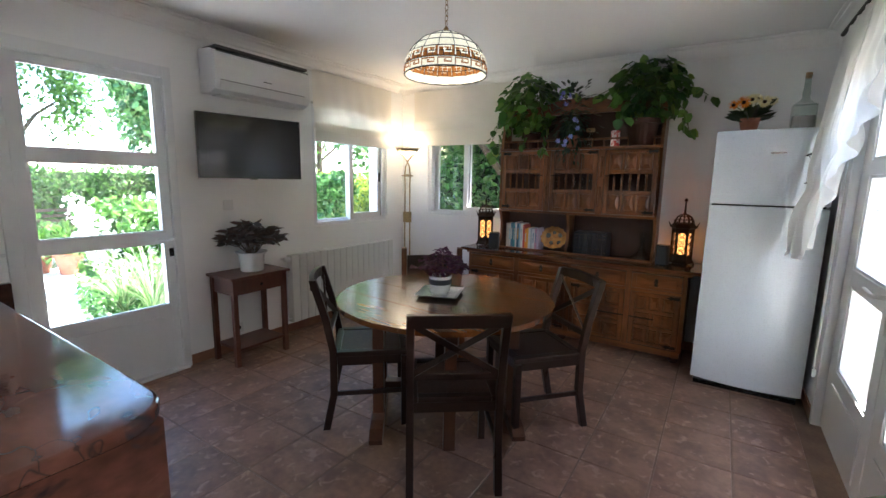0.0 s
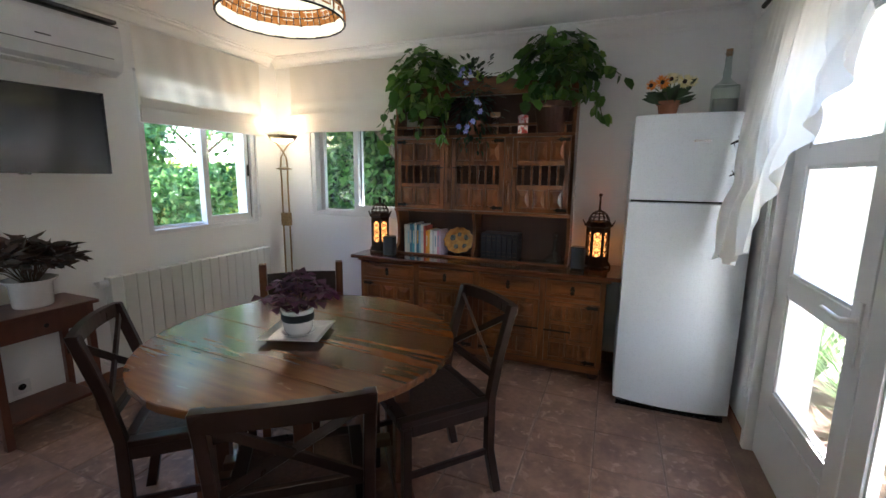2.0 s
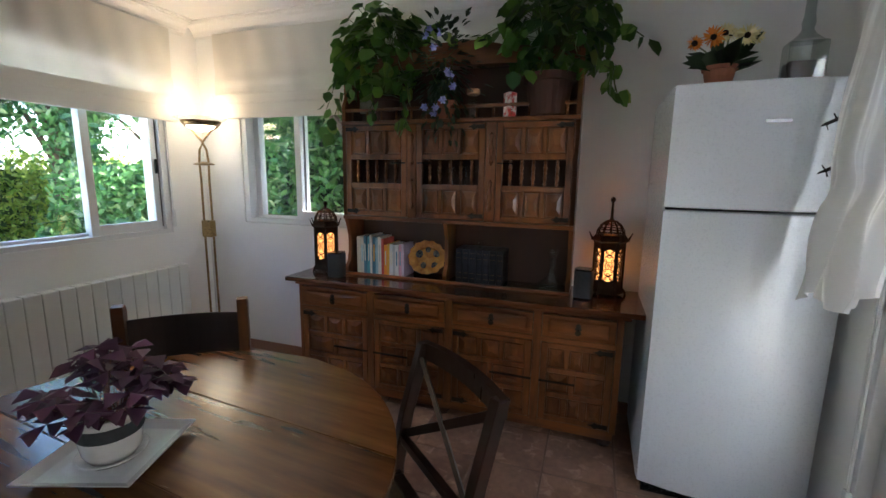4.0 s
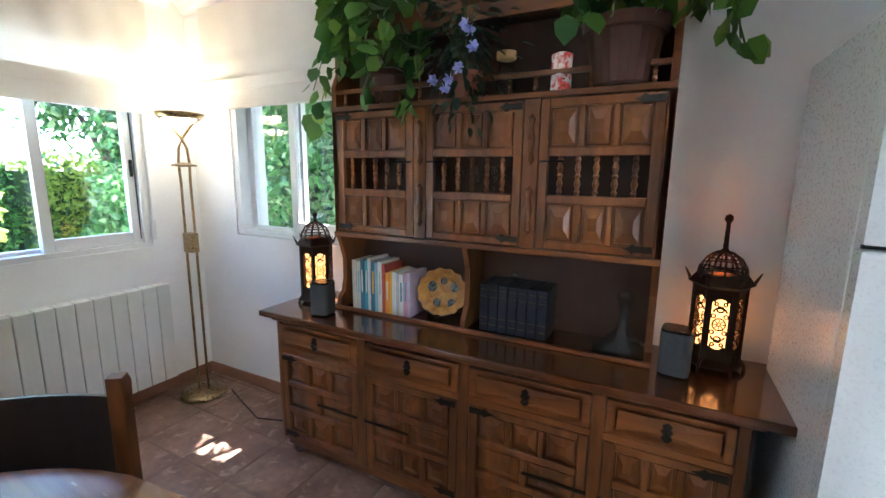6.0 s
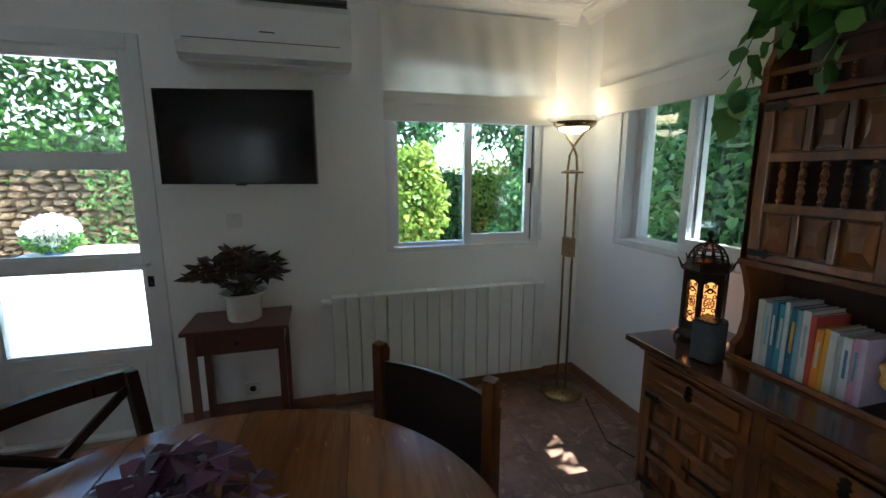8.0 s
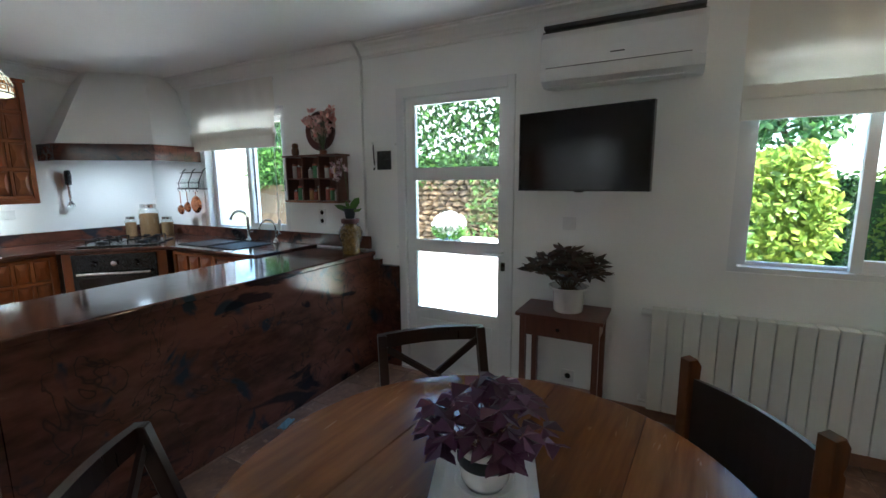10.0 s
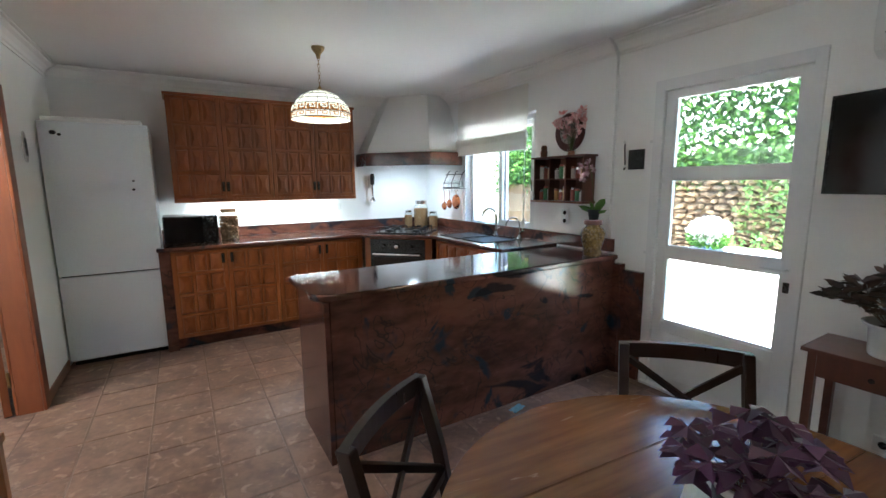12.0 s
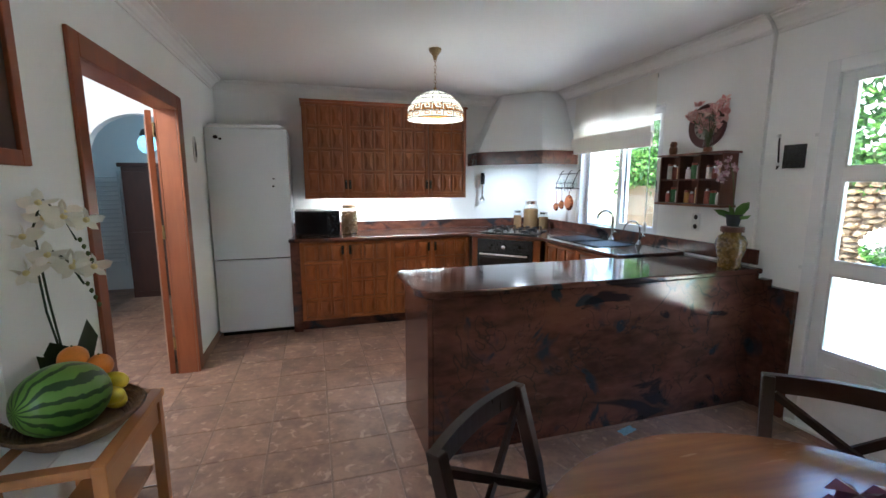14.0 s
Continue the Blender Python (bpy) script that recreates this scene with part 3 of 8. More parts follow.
# double doors on the east wall: local x along -y seen from the room
EAST = Matrix.Translation((XE, 0, 0)) @ Matrix.Rotation(radians(90), 4, "Z") @ Matrix.Diagonal((1, -1, 1, 1))
fd = thing("door_2", "white glazed double doors, closed, with a lever handle", "door", kind="structure")
FX = XE + 0.03
part("door_frame", boxes((XE - 0.012, XE + 0.1, 3.43, 3.475, 0, 2.12), (XE - 0.012, XE + 0.1, 1.745, 1.79, 0, 2.12), (XE - 0.012, XE + 0.1, 1.79, 3.43, 2.075, 2.12), bevel=0.003), WHITE, fd)
for a, b, g0, g1 in ((2.615, 3.425, 2.72, 3.275), (1.795, 2.605, 1.885, 2.49)):
    lf = part("door_leaf", boxes((FX, FX + 0.045, a, g0, 0.015, 2.07), (FX, FX + 0.045, g1, b, 0.015, 2.07), (FX, FX + 0.045, g0, g1, 1.99, 2.07), (FX, FX + 0.045, g0, g1, 1.465, 1.54), (FX, FX + 0.045, g0, g1, 0.885, 0.975), (FX, FX + 0.045, g0, g1, 0.015, 0.405), bevel=0.003), WHITE, fd)
    part("door_panel", boxes((FX - 0.008, FX, g0 - 0.01, g1 + 0.01, 0.07, 0.33), bevel=0.005), WHITE, lf)
    for z0, z1 in ((1.54, 1.99), (0.975, 1.465), (0.405, 0.885)):
        part("bead", boxes((FX + 0.008, FX + 0.035, g0, g0 + 0.014, z0, z1), (FX + 0.008, FX + 0.035, g1 - 0.014, g1, z0, z1), (FX + 0.008, FX + 0.035, g0 + 0.014, g1 - 0.014, z0, z0 + 0.014), (FX + 0.008, FX + 0.035, g0 + 0.014, g1 - 0.014, z1 - 0.014, z1)), PLASTIC, lf)
        p = part("pane", boxes((FX + 0.02, FX + 0.024, g0 + 0.014, g1 - 0.014, z0 + 0.014, z1 - 0.014)), GLASS, lf)
        p.visible_shadow = False
    if a > 2.6:
        h = part("door_handle", tube([(FX - 0.002, 2.66, 0.955), (FX - 0.05, 2.66, 0.955), (FX - 0.055, 2.68, 0.957), (FX - 0.055, 2.78, 0.962)], 0.010, 10), PLASTIC, lf, "white lever handle")
        part("handle_plate", boxes((FX - 0.008, FX, 2.64, 2.68, 0.80, 1.02), bevel=0.003), PLASTIC, lf)

# doorway to the hall
hf = thing("door_3", "cherry wood doorway with its door folded back open into the hall", "door", kind="structure")
for x0, x1 in ((XH - 0.018, XH - 0.001), (XH + 0.121, XH + 0.138)):
    part("architrave", boxes((x0, x1, -1.04, -0.935, 0, 2.075), (x0, x1, 0.415, 0.50, 0, 2.075), (x0, x1, -0.935, 0.415, 1.975, 2.075), bevel=0.005), DOORW, hf)
part("jamb", boxes((XH, XH + 0.12, -0.96, -0.935, 0, 1.975), (XH, XH + 0.12, 0.415, 0.44, 0, 1.975), (XH, XH + 0.12, -0.935, 0.415, 1.975, 1.999)), DOORW, hf)
lm = Matrix.Translation((1.05, -0.93, 0)) @ Matrix.Rotation(radians(-72), 4, "Z")
lf = part("door_leaf", boxes((0.0, 0.82, 0.0, 0.038, 0.01, 1.965), bevel=0.003), DOORW, hf, at=lm)
part("door_handle", tube([(0.76, -0.002, 1.02), (0.76, -0.045, 1.02), (0.66, -0.05, 1.02)], 0.008, 8), STEEL, lf)
for z in (0.2, 1.05, 1.78):
    part("hinge", tube([(0.0, -0.008, z), (0.0, -0.008, z + 0.1)], 0.009, 8), BRASS, lf)

# ---- hall beyond the doorway ----
structure("hall_wall_east", boxes((2.5, 2.62, -2.43, 1.3, 0, H + 0.1)), WALL, "white hall wall", "wall")
structure("hall_wall_north", boxes((XH + 0.12, 2.5, 1.12, 1.3, 0, H + 0.1)), WALL, "white hall wall", "wall")
bm = bmesh.new()
ax0, ax1, az = 1.15, 2.09, 1.72
for x0, x1, z0, z1 in ((XH + 0.12, ax0, 0, H + 0.1), (ax1, 3.2, 0, H + 0.1)):
    box(bm, x0, x1, -2.55, -2.43, z0, z1)
steps = 20
for i in range(steps):
    a0, a1 = math.pi * i / steps, math.pi * (i + 1) / steps
    xa, xb = (ax0 + ax1) / 2 - (ax1 - ax0) / 2 * math.cos(a0), (ax0 + ax1) / 2 - (ax1 - ax0) / 2 * math.cos(a1)
    za, zb = az + 0.42 * math.sin(a0), az + 0.42 * math.sin(a1)
    vs = [bm.verts.new(p) for p in ((xa, -2.55, za), (xb, -2.55, zb), (xb, -2.55, H + 0.1), (xa, -2.55, H + 0.1), (xa, -2.43, za), (xb, -2.43, zb), (xb, -2.43, H + 0.1), (xa, -2.43, H + 0.1))]
    for f in ((0, 1, 2, 3), (4, 7, 6, 5), (0, 4, 5, 1), (3, 2, 6, 7)):
        bm.faces.new([vs[k] for k in f])
bmesh.ops.recalc_face_normals(bm, faces=bm.faces)
structure("hall_arch", bm, WALL, "white plastered wall with a round arch", "wall")
structure("hall_wall_far", boxes((XH, 3.2, -4.35, -4.2, 0, H + 0.1)), WALL, "pale wall of the far room", "wall")
structure("hall_wall_side", boxes((3.0, 3.2, -4.2, -2.55, 0, H + 0.1)), WALL, "pale wall of the far room", "wall")
structure("hall_wall_inner", boxes((XH, XH + 0.12, -4.2, YK - 0.2, 0, H + 0.1)), WALL, "pale wall of the far room", "wall")
structure("hall_ceiling", boxes((XH + 0.12, 3.2, -4.2, 1.12, H + 0.0, H + 0.05)), CEIL, "white hall ceiling", "ceiling")

WARD = material("dark_red_mahogany", (0.055, 0.018, 0.012), 0.4, second=(0.03, 0.010, 0.008), scale=5, detail=30, stretch=(1, 1, 0.2), bump=0.05)
wd = thing("wardrobe", "dark mahogany sideboard cabinet in the far room", "wardrobe", pose(1.62, -3.85, 0))
part("body", boxes((-0.55, 0.62, -0.25, 0.22, 0.0, 1.66)), WARD, wd)
part("cornice", boxes((-0.58, 0.65, -0.27, 0.26, 1.66, 1.71), bevel=0.01), WARD, wd)
for i in range(2):
    part("door", boxes((-0.5 + 0.57 * i, 0.02 + 0.57 * i, 0.222, 0.24, 0.08, 0.85), bevel=0.006), WARD, wd)
    part("door", boxes((-0.5 + 0.57 * i, 0.02 + 0.57 * i, 0.222, 0.24, 0.9, 1.6), bevel=0.006), WARD, wd)
tr = thing("towel_radiator", "white ladder towel radiator on the far wall", "radiator", pose(2.46, -4.13, 0, 0, 0, 90))
for z in (0.5, 1.4):
    part("bracket", boxes((-0.069, 0.0, -0.26, -0.24, z, z + 0.03)), PLASTIC, tr)
part("rail", tube([(0, 0.0, 0.35), (0, 0.0, 1.62)], 0.016, 8), PLASTIC, tr)
part("rail", tube([(0, -0.5, 0.35), (0, -0.5, 1.62)], 0.016, 8), PLASTIC, tr)
for k in range(20):
    part("rung", tube([(0, 0.0, 0.40 + k * 0.06), (0, -0.5, 0.40 + k * 0.06)], 0.011, 6), PLASTIC, tr)
lt = thing("hall_lantern", "star-cut glass pendant lantern, lit, in the far room", "lamp", pose(1.70, -2.9, 0))
part("globe", lathe([(0.03, 1.98), (0.07, 1.955), (0.095, 1.90), (0.09, 1.84), (0.05, 1.79), (0, 1.78)], 10), emissive("lantern_globe", (0.30, 0.7, 1.0), 0.12), lt)
part("cap", lathe([(0, 2.06), (0.05, 2.03), (0.07, 1.975), (0, 1.97)], 10), IRON, lt)
part("chain", tube([(0, 0, 2.05), (0, 0, H)], 0.006, 6), IRON, lt)


# ---- dining table ----
def dining_table():
    t = thing("dining_table", "round worn walnut drop-leaf dining table with trestle legs", "table", pose(-0.905, 2.345, 0, 0, 0, 37) @ Matrix.Diagonal((1.05, 1.05, 0.955, 1)))
    r, n = 0.605, 72
    edges = [-r, -0.30, -0.03, 0.26, r]
    for y0, y1 in zip(edges, edges[1:]):
        a, b = y0 + 0.0006, y1 - 0.0006
        pts = []
        for k in range(13):
            y = a + (b - a) * k / 12
            pts.append((math.sqrt(max(r * r - y * y, 0)), y))
        out = [(x, y) for x, y in pts] + [(-x - 1e-4, y) for x, y in pts[::-1]]
        bm = prism(out, 0.728, 0.755)
        es = [e for e in bm.edges if abs(e.verts[0].co.z - e.verts[1].co.z) < 1e-6 and e.verts[0].co.z > 0.75]
        bmesh.ops.bevel(bm, geom=es, offset=0.0025, segments=2, affect="EDGES")
        part("board", bm, TABLEW, t, at=pose(0, 0, 0, 0, 0, -42))
    part("apron", boxes((-0.44, 0.44, -0.17, -0.148, 0.64, 0.727), (-0.44, 0.44, 0.148, 0.17, 0.64, 0.727), (-0.44, -0.418, -0.148, 0.148, 0.64, 0.727), (0.418, 0.44, -0.148, 0.148, 0.64, 0.727), bevel=0.003), TABLEL, t)
    part("stretcher", boxes((-0.34, 0.34, -0.03, 0.03, 0.16, 0.20), bevel=0.006), TABLEL, t)
    for s in (-1, 1):
        tr = part("trestle", boxes((s * 0.37 - 0.03, s * 0.37 + 0.03, -0.17, -0.09, 0.06, 0.64), (s * 0.37 - 0.03, s * 0.37 + 0.03, 0.09, 0.17, 0.06, 0.64), bevel=0.006), TABLEL, t)
        foot = [(-0.36, 0.0), (0.36, 0.0), (0.365, 0.03), (0.31, 0.065), (0.24, 0.075), (-0.24, 0.075), (-0.31, 0.065), (-0.365, 0.03)]
        part("foot", prism(foot, -0.035, 0.035, bevel=0.005, m=Matrix.Translation((s * 0.37, 0, 0)) @ Matrix.Rotation(radians(90), 4, "Z") @ Matrix.Rotation(radians(90), 4, "X")), TABLEL, tr)
    for s in (-1, 1):
        part("gate_leg", boxes((-0.03, 0.03, s * 0.40 - 0.025, s * 0.40 + 0.025, 0.0, 0.727), bevel=0.005), TABLEL, t)
    return t


dining_table()


def chair():
    """Faces +y; the middle of the seat's back edge is over the origin."""
    c = thing("dining_chair", "dark espresso dining chair with a crossed back and woven cane seat", "chair", group="chairs round the table")
    w, d, sh, top, lean = 0.200, 0.41, 0.455, 0.864, 0.10
    for s in (-1, 1):
        pts = [(s * w, -0.045, 0.0), (s * w, 0.0, 0.22), (s * w, 0.0, 0.46), (s * w, -0.035, 0.64), (s * w, -lean, top)]
        bm = bmesh.new()
        prev = None
        for p in pts:
            ring = [bm.verts.new((p[0] + dx, p[1] + dy, p[2])) for dx, dy in ((-0.017, -0.02), (0.017, -0.02), (0.017, 0.02), (-0.017, 0.02))]
            if prev:
                for i in range(4):
                    bm.faces.new((prev[i], prev[(i + 1) % 4], ring[(i + 1) % 4], ring[i]))
            else:
                bm.faces.new(ring[::-1])
            prev = ring
        bm.faces.new(prev)
        bmesh.ops.bevel(bm, geom=[e for e in bm.edges], offset=0.003, segments=1, affect="EDGES")
        part("back_post", bm, CHAIRW, c)
        bm = bmesh.new()
        bar(bm, (s * (w - 0.005), d - 0.02, 0.0), (s * (w - 0.005), d - 0.02, 0.42), 0.034, 0.034, (1, 0, 0))
        part("leg", bm, CHAIRW, c)
        part("side_rail", boxes((s * w - 0.011, s * w + 0.011, 0.02, d - 0.04, 0.385, 0.43), bevel=0.003), CHAIRW, c)
        part("stretcher", boxes((s * w - 0.009, s * w + 0.009, 0.0, d - 0.03, 0.20, 0.225), bevel=0.003), CHAIRW, c)
    part("front_rail", boxes((-w + 0.01, w - 0.01, d - 0.032, d - 0.01, 0.385, 0.43), (-w + 0.01, w - 0.01, -0.01, 0.012, 0.385, 0.43), bevel=0.003), CHAIRW, c)
    # curved crest
    n = 12
    bm = bmesh.new()
    rings = []
    for i in range(n + 1):
        u = -1 + 2 * i / n
        x, y, z = u * (w + 0.012), -lean - 0.022 * (1 - u * u), top + 0.006 * (1 - u * u)
        rings.append([bm.verts.new((x, y + dy, z + dz)) for dy, dz in ((-0.012, -0.055), (0.012, -0.055), (0.010, 0.0), (-0.014, 0.0))])
    for a, b in zip(rings, rings[1:]):
        for k in range(4):
            bm.faces.new((a[k], a[(k + 1) % 4], b[(k + 1) % 4], b[k]))
    bm.faces.new(rings[0][::-1])
    bm.faces.new(rings[-1])
    bmesh.ops.recalc_face_normals(bm, faces=bm.faces)
    part("crest_rail", bm, CHAIRW, c)
    part("lower_rail", boxes((-w + 0.015, w - 0.015, -0.028, -0.006, 0.545, 0.575), bevel=0.003), CHAIRW, c)
    for s, off in ((1, 0.0), (-1, 0.006)):
        bm = bmesh.new()
        bar(bm, (s * (w - 0.015), -0.028 + off, 0.575), (-s * (w - 0.015), -lean + 0.012 + off, top - 0.05), 0.026, 0.012, (1, 0, 1))
        part("cross_slat", bm, CHAIRW, c)
    part("seat_frame", boxes((-w - 0.012, -w + 0.035, -0.005, d + 0.008, 0.43, 0.457), (w - 0.035, w + 0.012, -0.005, d + 0.008, 0.43, 0.457), (-w + 0.035, w - 0.035, d - 0.04, d + 0.008, 0.43, 0.457), (-w + 0.035, w - 0.035, -0.005, 0.035, 0.43, 0.457), bevel=0.005), CHAIRW, c)
    part("cane_seat", boxes((-w + 0.035, w - 0.035, 0.035, d - 0.04, 0.438, 0.450)), CANE, c, "woven dark cane seat")
    return c


proto = chair()
c1 = copy_thing(proto, pose(-0.475, 1.765, 0, 0, 0, 37.5))
c2 = copy_thing(proto, pose(-1.415, 1.948, 0, 0, 0, -48))
proto.matrix_basis = pose(-0.30, 2.735, 0, 0, 0, 139)


def spanish_chair():
    c = thing("leather_chair", "oak armless chair with a dark leather back slung between notched posts", "chair", pose(-1.39, 2.91, 0, 0, 0, 218))
    w, d = 0.19, 0.40
    for s in (-1, 1):
        out = [(-0.022, 0.0), (0.022, 0.0), (0.022, 0.80), (0.012, 0.815), (0.022, 0.83), (0.024, 0.872), (0.008, 0.896), (-0.022, 0.892), (-0.022, 0.84)]
        part("back_post", prism(out, s * (w + 0.022) - 0.02, s * (w + 0.022) + 0.02, bevel=0.003, m=Matrix(((0, 0, 1, 0), (-1, 0, 0, 0), (0, 1, 0, 0), (0, 0, 0, 1)))), OAK, c)
        part("leg", boxes((s * w - 0.02, s * w + 0.02, d - 0.03, d + 0.01, 0, 0.44), bevel=0.003), OAK, c)
        part("stretcher", boxes((s * w - 0.012, s * w + 0.012, 0.022, d - 0.03, 0.12, 0.16), bevel=0.003), OAK, c)
        for z in (0.62, 0.79):
            part("stud", lathe([(0, 0.012), (0.008, 0.009), (0.013, 0.0)], 10, m=Matrix.Translation((s * w, -0.022, z)) @ Matrix.Rotation(radians(90), 4, "X")), BRASS, c)
    bm = bmesh.new()
    n = 10
    rows = []
    for i in range(n + 1):
        u = -1 + 2 * i / n
        rows.append([bm.verts.new((u * w, y - 0.03 * (1 - u * u), z)) for y, z in ((-0.012, 0.57), (-0.018, 0.83), (0.004, 0.835), (0.004, 0.57))])
    for a, b in zip(rows, rows[1:]):
        for k in range(4):
            bm.faces.new((a[k], a[(k + 1) % 4], b[(k + 1) % 4], b[k]))
    bm.faces.new(rows[0][::-1])
    bm.faces.new(rows[-1])
    bmesh.ops.recalc_face_normals(bm, faces=bm.faces)
    part("backrest", bm, LEATHER, c, "dark brown leather sling", soft=False)
    part("seat", boxes((-w, w, -0.01, d + 0.02, 0.43, 0.465), bevel=0.01), LEATHER, c, "dark brown leather seat")
    return c


spanish_chair()


# ---- dresser ----
def field_panel(bm, x0, x1, z0, z1, y, depth=0.016):
    """A raised and fielded square, facing -y."""
    b = 0.014
    vs = [bm.verts.new(p) for p in ((x0, y, z0), (x1, y, z0), (x1, y, z1), (x0, y, z1))]
    rings = [vs]
    for inset, rise in ((b * 0.55, 0.0), (b * 0.7, 0.45), (b * 1.1, 0.5)):
        rings.append([bm.verts.new(p) for p in ((x0 + inset, y - depth * rise, z0 + inset), (x1 - inset, y - depth * rise, z0 + inset), (x1 - inset, y - depth * rise, z1 - inset), (x0 + inset, y - depth * rise, z1 - inset))])
    k = 0.34
    dx, dz = (x1 - x0) * k, (z1 - z0) * k
    vi = [bm.verts.new(p) for p in ((x0 + dx, y - depth, z0 + dz), (x1 - dx, y - depth, z0 + dz), (x1 - dx, y - depth, z1 - dz), (x0 + dx, y - depth, z1 - dz))]
    for i in range(4):
        j = (i + 1) % 4
        for lo, hi in zip(rings, rings[1:] + [vi]):
            bm.faces.new((lo[i], lo[j], hi[j], hi[i]))
    bm.faces.new(vi)


def panelled_door(name, x0, x1, z0, z1, y, rows, parent, mat, stile=0.038, rail=0.03, opening=None):
    """A door of rails and stiles with fielded squares set in. rows: how many squares in each row from the top; None: an open row."""
    n = len(rows)
    hs = (z1 - z0 - rail * (n + 1)) / n
    bm = bmesh.new()
    dims = [(x0, x0 + stile, y, y + 0.022, z0, z1), (x1 - stile, x1, y, y + 0.022, z0, z1)]
    fields = []
    z = z1
    for r, k in enumerate(rows):
        dims.append((x0 + stile, x1 - stile, y, y + 0.022, z - rail, z))
        z -= rail
        top, low = z, z - hs
        if k:
            m = 0.022
            cuts = [0.0]
            if isinstance(k, tuple):
                cuts = list(k)
                k = len(cuts) - 1
            else:
                cuts = [i / k for i in range(k + 1)]
            a, b = x0 + stile, x1 - stile
            for i in range(k):
                u0, u1 = a + (b - a) * cuts[i] + (m / 2 if i else 0), a + (b - a) * cuts[i + 1] - (m / 2 if i < k - 1 else 0)
                fields.append((u0, u1, low, top))
                if i < k - 1:
                    dims.append((u1, u1 + m, y, y + 0.022, low, top))
        z = low
    dims.append((x0 + stile, x1 - stile, y, y + 0.022, z0, z))
    z, holes = z1, []
    for k in rows:
        if not k:
            holes.append((x0 + stile, x1 - stile, z - rail - hs, z - rail))
        z -= rail + hs
    door = part(name, holed("x", y + 0.0185, y + 0.0215, x0, x1, z0, z1, holes), mat, parent)
    for d in dims:
        part("stile" if d[5] - d[4] > d[1] - d[0] else "rail", boxes((d[0], d[1], d[2], d[3] - 0.0036, d[4], d[5]), bevel=0.003, seg=1), mat, door)
    for f in fields:
        bm = bmesh.new()
        field_panel(bm, *f, y + 0.0183, 0.017)
        part("panel", bm, mat, door)
    return door


def strap(x, z, y, s, parent):
    """A forged iron strap hinge pointing along s."""
    out = [(0, -0.012), (0.05, -0.010), (0.062, -0.018), (0.075, -0.006), (0.095, 0.0), (0.075, 0.006), (0.062, 0.018), (0.05, 0.010), (0, 0.012)]
    if s < 0:
        out = [(-a, b) for a, b in out[::-1]]
    part("strap_hinge", prism(out, 0, 0.004, m=Matrix.Translation((x, y, z)) @ Matrix.Rotation(radians(90), 4, "X")), IRON, parent, "black forged strap hinge")


def spindle(x, z0, z1, y, r=0.010):
    h = z1 - z0
    prof = [(r * 0.7, 0), (r * 0.7, 0.06), (r * 1.1, 0.09), (r * 0.55, 0.16), (r * 1.15, 0.3), (r * 0.6, 0.44), (r * 1.1, 0.5), (r * 0.6, 0.56), (r * 1.15, 0.7), (r * 0.55, 0.84), (r * 1.1, 0.91), (r * 0.7, 0.94), (r * 0.7, 1)]
    return lathe([(a, b * h) for a, b in prof], 8, m=Matrix.Translation((x, y, z0)))


